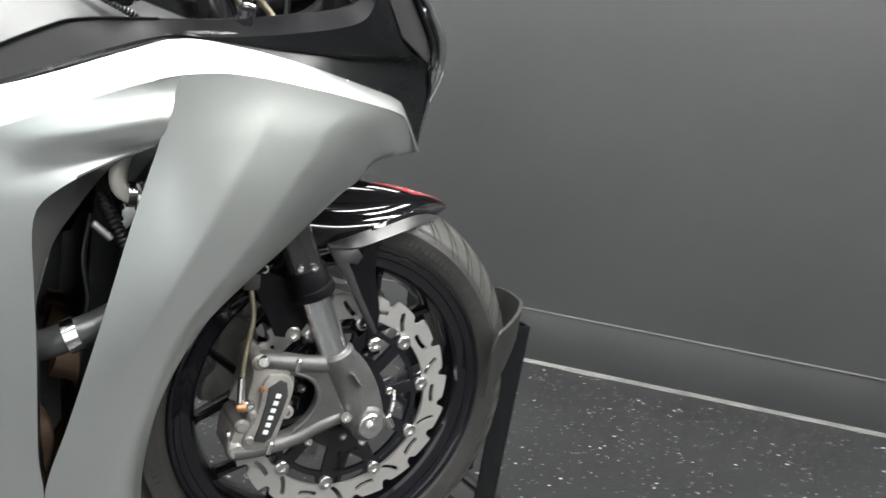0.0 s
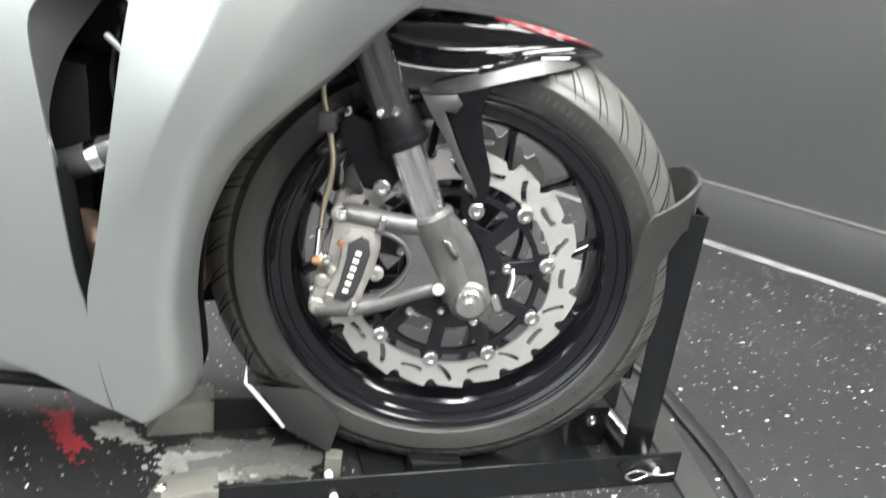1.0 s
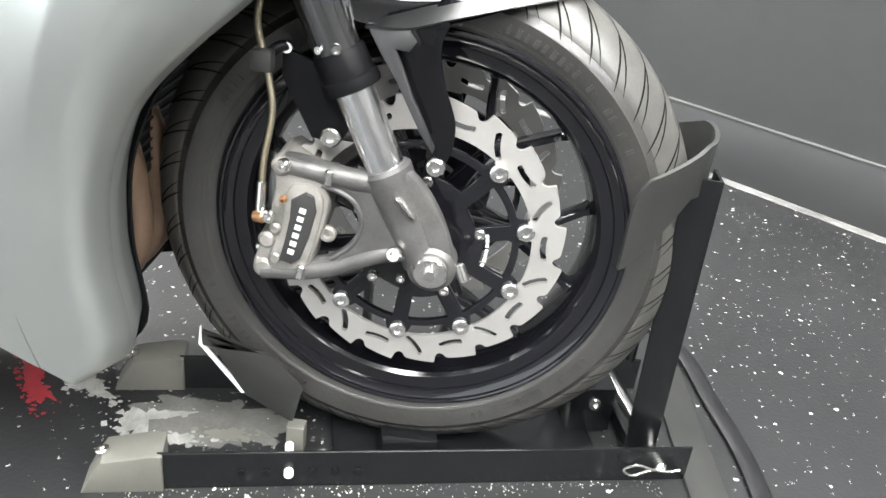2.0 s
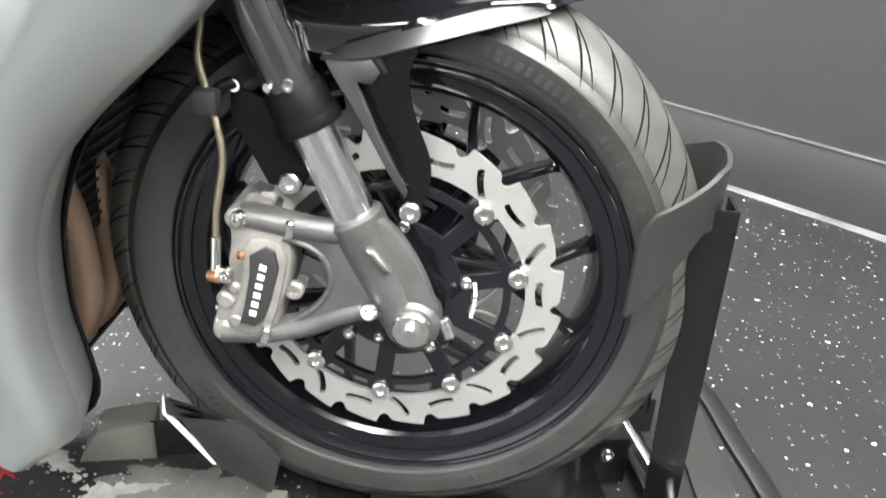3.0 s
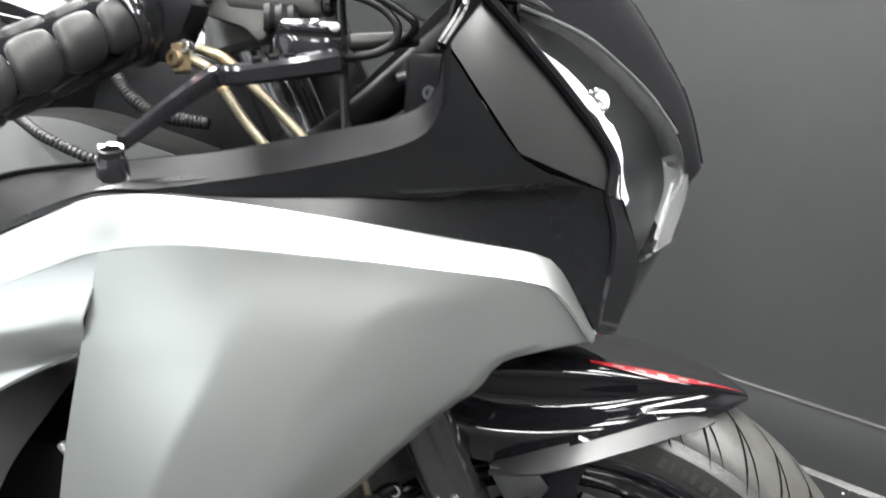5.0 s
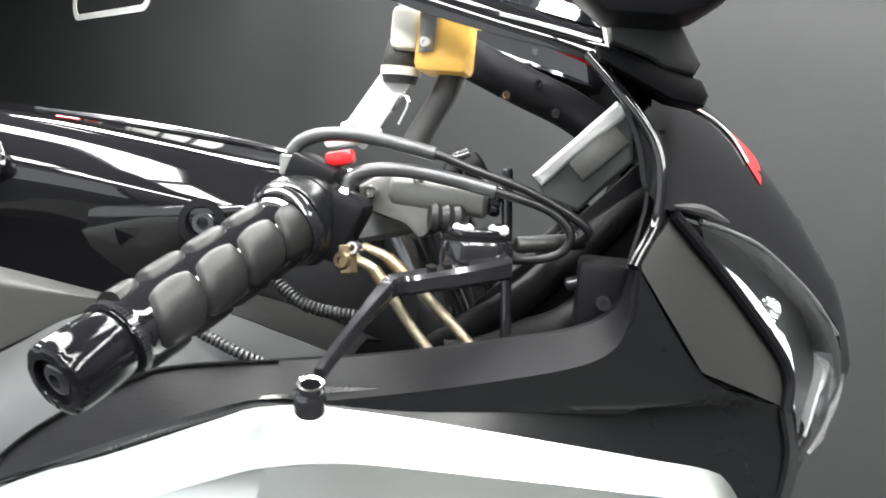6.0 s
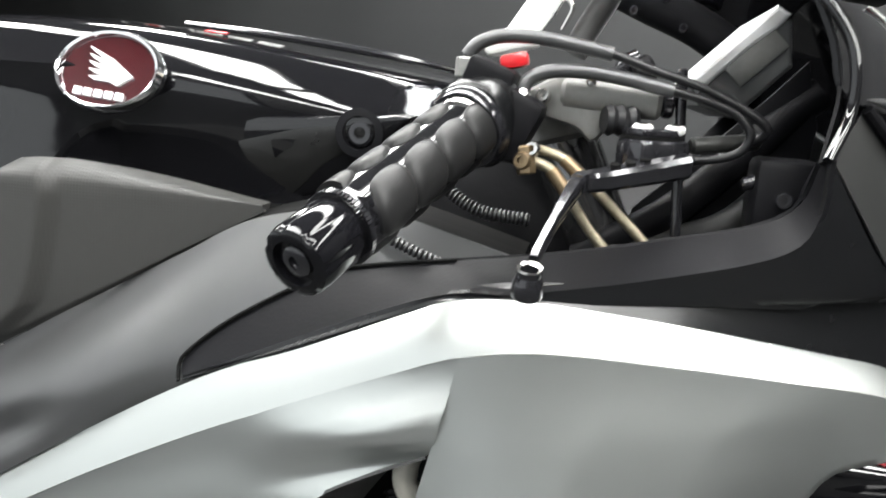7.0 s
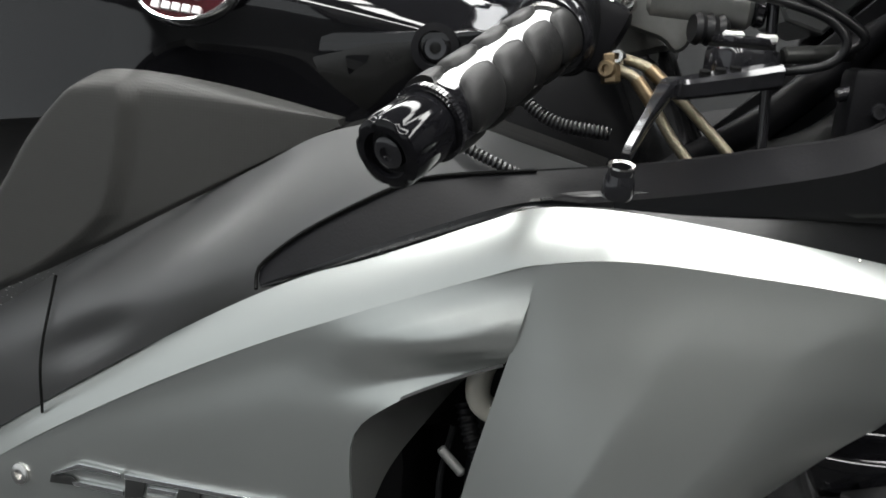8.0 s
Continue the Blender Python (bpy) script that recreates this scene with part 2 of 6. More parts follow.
def coons(top, bottom, left, right, nu, nv, bend=None):
    """A grid of points that fills four boundary curves: top and bottom run from left to right, left and right downwards."""
    T, B, L, R = spline(top, nu), spline(bottom, nu), spline(left, nv), spline(right, nv)
    g = []
    for j in range(nv + 1):
        v = j / nv
        row = []
        for i in range(nu + 1):
            u = i / nu
            p = (1 - v) * T[i] + v * B[i] + (1 - u) * L[j] + u * R[j]
            p = p - ((1 - u) * (1 - v) * T[0] + u * (1 - v) * T[-1] + (1 - u) * v * B[0] + u * v * B[-1])
            row.append(bend(p, u, v) if bend else p)
        g.append(row)
    return g


def sheet(g, thick, bm=None):
    """A panel with thickness from a grid of points; the front is the given grid, the back lies further in (towards y = 0)."""
    bm = bm or bmesh.new()
    nv, nu = len(g), len(g[0])
    front = [[bm.verts.new(p) for p in row] for row in g]
    back = []
    for j in range(nv):
        row = []
        for i in range(nu):
            du = g[j][min(i + 1, nu - 1)] - g[j][max(i - 1, 0)]
            dv = g[min(j + 1, nv - 1)][i] - g[max(j - 1, 0)][i]
            n = du.cross(dv)
            if n.length < 1e-9:
                n = Vector((0, -1, 0))
            n.normalize()
            if n.y > 0:
                n = -n
            row.append(bm.verts.new(g[j][i] - n * thick))
        back.append(row)
    for j in range(nv - 1):
        for i in range(nu - 1):
            bm.faces.new((front[j][i], front[j][i + 1], front[j + 1][i + 1], front[j + 1][i]))
            bm.faces.new((back[j][i], back[j + 1][i], back[j + 1][i + 1], back[j][i + 1]))
    for i in range(nu - 1):
        for j in (0, nv - 1):
            bm.faces.new((front[j][i], back[j][i], back[j][i + 1], front[j][i + 1]))
    for j in range(nv - 1):
        for i in (0, nu - 1):
            bm.faces.new((front[j][i], front[j + 1][i], back[j + 1][i], back[j][i]))
    return bm


def tube(pts, r, seg=10, n=24, bm=None, caps=True):
    """A round tube along a smooth curve; r is a number or a function of the way along (0 to 1)."""
    bm = bm or bmesh.new()
    c = spline(pts, n)
    t0 = (c[1] - c[0]).normalized()
    side = t0.orthogonal().normalized()
    rings = []
    for k, p in enumerate(c):
        t = (c[min(k + 1, n)] - c[max(k - 1, 0)]).normalized()
        side = (side - t * side.dot(t)).normalized()
        up = t.cross(side)
        rad = r(k / n) if callable(r) else r
        rings.append([bm.verts.new(p + rad * (math.cos(a) * side + math.sin(a) * up)) for a in [2 * math.pi * q / seg for q in range(seg)]])
    for a, b in zip(rings, rings[1:]):
        for q in range(seg):
            bm.faces.new((a[q], a[(q + 1) % seg], b[(q + 1) % seg], b[q]))
    if caps:
        bm.faces.new(rings[0][::-1])
        bm.faces.new(rings[-1])
    return bm


def lathe(profile, n=64, m=None, closed=True, bm=None):
    """Turns a profile of (radius, y) about the y axis."""
    bm = bm or bmesh.new()
    m = m or Matrix()
    rings = []
    for k in range(n):
        a = 2 * math.pi * k / n
        rings.append([bm.verts.new(m @ Vector((r * math.cos(a), y, r * math.sin(a)))) for r, y in profile])
    cnt = len(profile)
    for k in range(n):
        a, b = rings[k], rings[(k + 1) % n]
        for i in range(cnt if closed else cnt - 1):
            j = (i + 1) % cnt
            bm.faces.new((a[i], a[j], b[j], b[i]))
    return bm


def rod(p0, p1, r, seg=20, bevel=0.0015, bm=None, r1=None):
    """A cylinder (or cone) from p0 to p1 with softened ends."""
    p0, p1 = Vector(p0), Vector(p1)
    r1 = r if r1 is None else r1
    ln = (p1 - p0).length
    m = Matrix.Translation(p0) @ (p1 - p0).to_track_quat("Y", "Z").to_matrix().to_4x4()
    b = min(bevel, ln / 3, r / 2)
    return lathe([(0.0002, 0), (r - b, 0), (r, b), (r1, ln - b), (r1 - b, ln), (0.0002, ln)], seg, m, False, bm)


def bolt(p, n, r, h=0.005, bm=None):
    """A round bolt head with a socket, at p, its axis along n."""
    m = Matrix.Translation(p) @ Vector(n).normalized().to_track_quat("Y", "Z").to_matrix().to_4x4()
    return lathe([(0.00005, h * 0.3), (r * 0.40, h * 0.3), (r * 0.44, h), (r * 0.80, h), (r, h * 0.65), (r, -0.001)], 24, m, False, bm)


def block(a, b, bevel=0.003, m=None, bm=None):
    """A softened box between two corners."""
    t = bmesh.new()
    bmesh.ops.create_cube(t, size=1)
    for v in t.verts:
        v.co = Vector([(p + q) / 2 + u * abs(q - p) for p, q, u in zip(a, b, v.co)])
    if bevel:
        bmesh.ops.bevel(t, geom=list(t.edges), offset=bevel, segments=2, profile=0.5, affect="EDGES")
    if m is not None:
        t.transform(m)
    if bm is None:
        return t
    me = bpy.data.meshes.new("tmp")
    t.to_mesh(me)
    t.free()
    bm.from_mesh(me)
    bpy.data.meshes.remove(me)
    return bm


def plate(outline, y0, y1, holes=(), bevel=0.0, m=None, smooth=0):
    """A flat piece in the x-z plane from y0 (front) to y1, with real holes."""
    bm = bmesh.new()
    edges = []
    for loop in (outline, *holes):
        pts = [Vector((p[0], p[1])) for p in loop]
        if smooth:
            pts = [Vector(q) for q in spline([(*p, 0) for p in pts] + [(*pts[0], 0)], smooth)[:-1]]
        vs = [bm.verts.new((p[0], y0, p[1])) for p in pts]
        edges += [bm.edges.new((a, b)) for a, b in zip(vs, vs[1:] + vs[:1])]
    bmesh.ops.triangle_fill(bm, use_beauty=True, edges=edges)
    rim = [e for e in bm.edges if len(e.link_faces) == 1]
    ret = bmesh.ops.extrude_face_region(bm, geom=list(bm.faces))
    for v in ret["geom"]:
        if isinstance(v, bmesh.types.BMVert):
            v.co.y = y1
    bmesh.ops.recalc_face_normals(bm, faces=bm.faces)
    if bevel:
        sharp = [e for e in bm.edges if len(e.link_faces) == 2 and e.calc_face_angle(0) > 1.0 and abs(e.verts[0].co.y - e.verts[1].co.y) < 1e-6]
        bmesh.ops.bevel(bm, geom=sharp, offset=bevel, segments=2, profile=0.5, affect="EDGES")
    if m is not None:
        bm.transform(m)
    return bm


def ring2(r, n, cx=0.0, cz=0.0, r2=None, ph=0.0):
    return [(cx + r * math.cos(2 * math.pi * k / n + ph), cz + (r2 or r) * math.sin(2 * math.pi * k / n + ph)) for k in range(n)]


# ---- structure: floor, walls, ceiling ----
structure("floor", block((-8.5, -3.6, -0.12), (4.0, 1.45, 0.0), 0, ROOM_M), FLOOR, "dark floor coating strewn with white flakes", "floor")
structure("wall_back", block((-8.5, BACK, 0.0), (4.0, BACK + 0.12, HIGH), 0, ROOM_M), WALLP, "plain dark grey painted wall", "wall")
# wall pieces round the assumed opening, out of view, for the added lamp
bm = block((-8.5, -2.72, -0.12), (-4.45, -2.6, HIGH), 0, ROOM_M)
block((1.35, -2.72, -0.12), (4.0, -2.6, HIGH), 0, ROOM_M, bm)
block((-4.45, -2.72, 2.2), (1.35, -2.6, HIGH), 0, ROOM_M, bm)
structure("wall_front", bm, PALEWALL, "unseen grey painted wall with an assumed opening", "wall")
structure("wall_left", block((-8.62, -3.52, -0.12), (-8.5, 1.45, HIGH), 0, ROOM_M), WALLP, "plain dark grey painted wall", "wall")
structure("wall_right", block((4.0, -3.52, -0.12), (4.12, 1.45, HIGH), 0, ROOM_M), WALLP, "plain dark grey painted wall", "wall")
structure("ceiling", block((-8.62, -3.52, HIGH), (4.12, 1.45, HIGH + 0.1), 0, ROOM_M), CEIL, "plain ceiling with light panels", "ceiling")
structure("baseboard", block((-8.5, BACK - 0.012, 0.0), (4.0, BACK, 0.157), 0.004, ROOM_M), BASEP, "grey rubber skirting with a pale top edge", "baseboard")


def edge_bead(name, y0, y1, z0, z1, seed):
    """An uneven pale line along the foot or the top of the skirting."""
    rng = random.Random(seed)
    bm = bmesh.new()
    rows = []
    for k in range(180):
        x = -8.4 + 12.3 * k / 179
        w = rng.uniform(0.75, 1.25)
        rows.append([bm.verts.new(ROOM_M @ Vector(p)) for p in ((x, y1, z0), (x, y0 + (y1 - y0) * (1 - w) * 0.6, z0), (x, (y0 + y1) / 2, z1 * w), (x, y1, z1))])
    for a, b in zip(rows, rows[1:]):
        for i in range(3):
            bm.faces.new((a[i], a[i + 1], b[i + 1], b[i]))
    return bm


structure("trim_floor_line", edge_bead("bead", BACK - 0.033, BACK - 0.012, 0.001, 0.007, 3), CHALK, "worn whitish line where the floor meets the skirting", "trim")
structure("trim_skirting_top", block((-8.4, BACK - 0.0145, 0.1555), (3.9, BACK - 0.001, 0.1595), 0.001, ROOM_M), LINE, "thin pale top edge of the skirting", "trim")


def ceiling_light(x, y):
    t = thing("ceiling_light", "long ceiling light panel with a white diffuser, lit", "ceiling light", ROOM_M @ pose(x, y, HIGH))
    t["group"] = "ceiling light panels"
    part("frame", block((-0.92, -0.2, -0.05), (0.92, 0.2, 0.0), 0.004), WHITE, t)
    part("diffuser", block((-0.88, -0.16, -0.058), (0.88, 0.16, -0.052), 0), LIGHT, t, "glowing white diffuser")
    return t


LIGHTS = [(x, y) for y in (-2.0, -0.75, 0.45) for x in (-2.7, -0.8, 1.1, 3.0)]
first = ceiling_light(*LIGHTS[0])
for x, y in LIGHTS[1:]:
    copy_thing(first, ROOM_M @ pose(x, y, HIGH))


def wall_sign():
    """Flat cut-out sign fixed to the wall: a white rounded outline, a red mark edged in white, and plain white bars."""
    t = thing("wall_sign", "white rounded outline, red mark and white bars on grey wall", "sign", ROOM_M @ pose(-4.77, BACK, 1.985) @ Matrix.Diagonal((1.17, 1, 1.17, 1)))
    w, h, r = 0.50, 0.375, 0.085

    def rounded(w, h, r):
        pts = []
        for cx, cz, a0 in ((w - r, h - r, 0), (-w + r, h - r, 90), (-w + r, -h + r, 180), (w - r, -h + r, 270)):
            pts += [(cx + r * math.cos(radians(a0 + k * 15)), cz + r * math.sin(radians(a0 + k * 15))) for k in range(7)]
        return pts
    part("outline", plate(rounded(w, h, r), -0.006, 0.002, [rounded(w - 0.045, h - 0.032, r - 0.028)]), WHITE, t, "white rounded outline")
    part("mark_edge", plate([(-0.155, -0.24), (0.105, -0.24), (0.105, 0.22), (-0.155, 0.22)], -0.006, 0.002), WHITE, t, "white edge of the mark")
    part("mark", plate([(-0.115, -0.223), (0.065, -0.223), (0.065, 0.2), (-0.115, 0.2)], -0.009, -0.0055), RED, t, "plain red mark")
    for x0, x1 in ((0.53, 0.82), (0.89, 1.13), (1.20, 1.41)):
        part("bar", plate([(x0, -0.24), (x1, -0.24), (x1, 0.275), (x0, 0.275)], -0.006, 0.002, bevel=0.001), WHITE, t, "plain white bar")
    return t


wall_sign()


def splash(name, pts, material, label, category, z=0.0012, seed=1, n=90, bits=26):
    """A dried flat spill: an uneven main film with crumbs broken off round it."""
    rng = random.Random(seed)
    c = spline([(x, y, 0) for x, y in pts] + [(*pts[0], 0)], n)[:-1]
    mid = sum(c, Vector()) / len(c)
    ph = [rng.uniform(0, 6.3) for _ in range(5)]
    bm = bmesh.new()

    def film(ring, centre, h):
        vs = [bm.verts.new((p.x, p.y, h)) for p in ring]
        m = bm.verts.new((centre.x, centre.y, h + 0.0004))
        lo = [bm.verts.new((p.x, p.y, 0.0)) for p in ring]
        for k in range(len(vs)):
            q = (k + 1) % len(vs)
            bm.faces.new((vs[k], vs[q], m))
            bm.faces.new((vs[k], lo[k], lo[q], vs[q]))
    ring = []
    for k, p in enumerate(c):
        a = 2 * math.pi * k / len(c)
        f = 0.82 + sum(0.07 * math.sin((3 + 4 * j) * a + ph[j]) for j in range(4)) + rng.uniform(-0.05, 0.05)
        ring.append(mid + (p - mid) * f)
    film(ring, mid, z)
    for k in range(bits):
        p = mid + (c[rng.randrange(len(c))] - mid) * rng.uniform(0.7, 1.5)
        r = 0.0012 + 0.0055 * rng.random() ** 2.5
        a0 = rng.uniform(0, 6)
        film([p + Vector((math.cos(a0 + a * 1.05) * rng.uniform(0.5, 1.3), math.sin(a0 + a * 1.05) * rng.uniform(0.4, 1.0), 0)) * r for a in range(6)], p, z * 0.8)
    return tagged(new(name, finish(name, bm, material)), label, category)


splash("red_paint_spill", [(-0.55, 0.02), (-0.52, 0.03), (-0.49, -0.03), (-0.455, -0.06), (-0.47, -0.08), (-0.51, -0.04)], REDPAINT, "dried red paint spill on the dark floor", "paint spill", seed=2, bits=70)
splash("residue_patch", [(-0.48, 0.0), (-0.45, 0.015), (-0.40, -0.02), (-0.385, -0.045), (-0.43, -0.035), (-0.46, -0.03)], GRIME, "flaking whitish residue on the dark floor", "residue", seed=5)
splash("residue_patch", [(-0.36, -0.05), (-0.33, -0.045), (-0.27, -0.04), (-0.30, -0.06), (-0.34, -0.075), (-0.31, -0.11), (-0.335, -0.115), (-0.365, -0.085)], GRIME, "flaking whitish residue on the dark floor", "residue", seed=9, bits=60)
splash("residue_patch", [(-0.31, -0.115), (-0.25, -0.10), (-0.255, -0.085), (-0.315, -0.095)], GRIME, "flaking whitish residue on the dark floor", "residue", seed=11)
splash("residue_patch", [(-0.25, -0.07), (-0.2, -0.06), (-0.19, -0.08), (-0.24, -0.09)], BARE, "flaking whitish residue on the dark floor", "residue", seed=12)

splash("dust_film", [(-0.36, -0.03), (-0.28, 0.0), (-0.19, -0.005), (-0.12, -0.04), (-0.15, -0.085), (-0.22, -0.105), (-0.31, -0.11), (-0.37, -0.08)], FILM, "faint grey dust film on the dark floor", "dust film", z=0.0006, seed=21, bits=90)


def chips():
    """Loose pale flakes swept against the chock's rail."""
    rng = random.Random(8)
    bm = bmesh.new()
    for k in range(430):
        s = rng.uniform(-0.36, 0.30)
        d = -0.130 - abs(rng.gauss(0, 0.012)) if k < 330 else rng.uniform(-0.11, 0.1)
        r = 0.0003 + 0.0010 * rng.random() ** 2
        a0 = rng.uniform(0, 6)
        c = CHOCK_M @ Vector((s, d, 0.0006))
        vs = [bm.verts.new(c + Vector((r * math.cos(a0 + a) * rng.uniform(0.6, 1.3), r * math.sin(a0 + a), rng.uniform(0, 0.0012)))) for a in (0, 1.4, 3.0, 4.5)]
        bm.faces.new(vs)
    ob = new("paint_flakes", finish("paint_flakes", bm, MILK))
    return tagged(ob, "loose pale flakes swept against the chock rail", "flakes", kind="stuff")


# ---- wheel chock ----
CHOCK_M = pose(0.02, 0.016, 0, 0, 0, 13.6)


def channel(x0, x1, y, w, h, t=0.004):
    """An angle iron along x, its upright on the near side."""
    u = [(y - w / 2, 0), (y + w / 2, 0), (y + w / 2, t), (y - w / 2 + t, t), (y - w / 2 + t, h), (y - w / 2, h)]
    bm = bmesh.new()
    a = [bm.verts.new((x0, p, q)) for p, q in u]
    b = [bm.verts.new((x1, p, q)) for p, q in u]
    for k in range(6):
        bm.faces.new((a[k], a[(k + 1) % 6], b[(k + 1) % 6], b[k]))
    bm.faces.new(a[::-1]), bm.faces.new(b)
    bmesh.ops.bevel(bm, geom=list(bm.edges), offset=0.0008, segments=1, affect="EDGES")
    return bm


def angle_post(x, y, z0, z1, a, w=0.04, t=0.004):
    bm = bmesh.new()
    block((0, 0, z0), (w, t, z1), 0.0008, bm=bm)
    block((w - t, t, z0), (w, w, z1), 0.0008, bm=bm)
    bm.transform(pose(x, y, 0, 0, 0, a))
    return bm


def wheel_chock():
    t = thing("wheel_chock", "black steel wheel chock gripping the front tyre on the floor", "wheel chock", CHOCK_M)
    for sgn in (-1, 1):
        ry = -0.110 if sgn < 0 else 0.083
        rail = part("rail", channel(-0.334, 0.337, ry, 0.036, 0.053), POWDER, t)
        for x in (-0.229, -0.200, -0.146, -0.119, -0.092):
            part("peg_hole", lathe([(0.0001, 0), (0.0042, 0), (0.0042, 0.003), (0.0001, 0.003)], 12, Matrix.Translation((x, ry - 0.0206, 0.024)), False), GROOVE, rail)
        foot = plate([(-0.41, 0.0), (-0.395, 0.03), (-0.385, 0.045), (-0.33, 0.054), (-0.318, 0.052), (-0.318, 0.0)], ry - 0.024, ry + 0.024, bevel=0.003)
        fo = part("foot", foot, BARE, t, "bare steel foot with a bolt")
        part("bolt", bolt((-0.386, ry - 0.003, 0.0465), (-0.25, 0, 1), 0.008, 0.004), STEEL, fo)
    part("peg", rod((-0.174, -0.137, 0.025), (-0.174, -0.08, 0.025), 0.0055), WHITE, t, "white peg through the rail")
    for x in (0.29,):
        part("cross_member", block((x - 0.018, -0.090, 0.0045), (x + 0.018, 0.066, 0.026), 0.002), POWDER, t)
    base = part("base_plate", block((-0.12, -0.090, 0.001), (0.23, 0.064, 0.007), 0.001), POWDER, t)
    part("tyre_rest", block((-0.06, -0.090, 0.007), (0.012, -0.055, 0.034), 0.003), POWDER, t)
    br = part("bracket", block((0.20, -0.035, 0.004), (0.262, 0.03, 0.075), 0.003), POWDER, t)
    part("bolt", bolt((0.232, -0.036, 0.052), (0, -1, 0.25), 0.0085, 0.006), STEEL, br)
    part("axle_pin", rod((0.288, 0.110, 0.03), (0.294, -0.140, 0.03), 0.0075), STEEL, t, "shiny steel pin through the rails")
    clip = [(0.295 + p, -0.140 - q, z) for p, q, z in ((0.0, 0.0, 0.034), (-0.012, 0.003, 0.031), (-0.035, 0.002, 0.038), (-0.052, 0.0, 0.03), (-0.038, 0.0, 0.02), (-0.014, 0.0, 0.028), (0.008, 0.002, 0.027), (0.024, 0.003, 0.03))]
    part("spring_clip", tube(clip, 0.0017, 8, 50), STEEL, t, "bent wire spring clip")
    for sgn, a in ((-1, -48), (1, 48)):
        bm = angle_post(0.0, 0.0, 0.0, 0.425, 0)
        bm.transform(pose(0.232, -0.128, 0, 0, 0, -14) if sgn < 0 else Matrix.Diagonal((1, -1, 1, 1)) @ pose(0.232, -0.128, 0, 0, 0, -14))
        for v in bm.verts:
            low = 1 - v.co.z / 0.425
            v.co.x += 0.030 * low
            v.co.y -= sgn * 0.036 * low
        part("post", bm, POWDER, t, "black angle iron upright")
    part("brace", block((0.236, -0.092, 0.16), (0.246, 0.092, 0.2), 0.002), POWDER, t)
    # the bent plate that cups the tyre's front
    back = CHOCK_M.inverted()
    inner = [(0.218, -0.104), (0.244, -0.094), (0.276, -0.072), (0.296, -0.048), (0.308, -0.016), (0.312, 0.025), (0.298, 0.054), (0.266, 0.076), (0.232, 0.092)]
    inner = [tuple((back @ Vector((x, y, 0)))[:2]) for x, y in inner]
    low, high = 0.33, 0.462
    path = spline([(x, y, 0) for x, y in inner], 44)
    grid = []
    for j in range(7):
        v = j / 6
        row = []
        for i, p in enumerate(path):
            u = abs(2 * i / 44 - 1)
            zt = high - 0.034 * max(0, u - 0.35) / 0.65 - 0.02 * max(0, u - 0.93) / 0.07
            zb = low + 0.075 * max(0, min(1, (0.97 - u) / 0.5))
            row.append(Vector((p.x + 0.018 * (zt - zb) * (0.5 - v), p.y, zt + (zb - zt) * v)))
        grid.append(row)
    bm = bmesh.new()
    vs = [[bm.verts.new(p) for p in row] for row in grid]
    for a, b in zip(vs, vs[1:]):
        for i in range(44):
            bm.faces.new((a[i], a[i + 1], b[i + 1], b[i]))
    bmesh.ops.recalc_face_normals(bm, faces=bm.faces)
    bmesh.ops.solidify(bm, geom=list(bm.faces), thickness=0.005)
    part("front_cradle", bm, PLATE, t, "bent grey plate cupping the tyre")
    # the tilting cradle behind the tyre
    for sgn in (-1, 1):
        o = [(-0.245, 0.164), (-0.246, 0.143), (-0.233, 0.140), (-0.166, 0.142), (-0.154, 0.136), (-0.120, 0.098), (-0.132, 0.045), (-0.192, 0.078)]
        bm = plate(o, -0.0025, 0.0025, bevel=0.001)
        bm.transform(back @ pose(0, sgn * 0.084, 0))
        part("rear_cradle", bm, PLATE, t, "scuffed grey plate beside the tyre")
        bm = plate([(-0.2470, 0.168), (-0.2490, 0.144), (-0.1965, 0.080), (-0.1925, 0.081), (-0.2440, 0.143)], -0.0035, 0.0035, bevel=0.001)
        bm.transform(back @ pose(0, sgn * 0.084, 0))
        part("cradle_lip", bm, REFL, t, "bright bent edge of the cradle")
    bm = block((-0.136, -0.1, 0.008), (-0.114, -0.08, 0.048), 0.002)
    bm.transform(back)
    part("cradle_stop", bm, BARE, t)
    return t


wheel_chock()
chips()
hose = thing("rubber_hose", "black rubber hose curving over the floor beside the chock", "hose")
bm = tube([(0.37, 0.36, 0.012), (0.422, 0.265, 0.012), (0.445, 0.15, 0.012), (0.468, 0.03, 0.012), (0.474, -0.09, 0.012), (0.46, -0.25, 0.012), (0.42, -0.45, 0.012)], 0.0145, 12, 40)
for v in bm.verts:
    v.co.z = max(0.0, 0.006 + (v.co.z - 0.012) * 0.42)
part("hose_body", bm, CABLE, hose)
strap = thing("rubber_mat", "worn grey rubber mat strip on the floor by the chock", "mat", pose(0.40, 0.06, 0, 0, 0, 4))
part("mat_body", block((-0.03, -0.42, 0.0), (0.022, 0.17, 0.006), 0.002), PLATE, strap)


# ---- motorcycle: front wheel ----
bike = thing("motorcycle", "silver and black sports motorcycle with its front wheel in a chock", "motorcycle")
WC = Vector((0.0, 0.0, 0.314))
WM = Matrix.Translation(WC)
TM = Matrix.Translation(WC + Vector((-0.006, 0, -0.001)))


def tyre_radius(y):
    a = abs(y) / 0.061
    return 0.3105 - 0.0485 * a ** 2.6


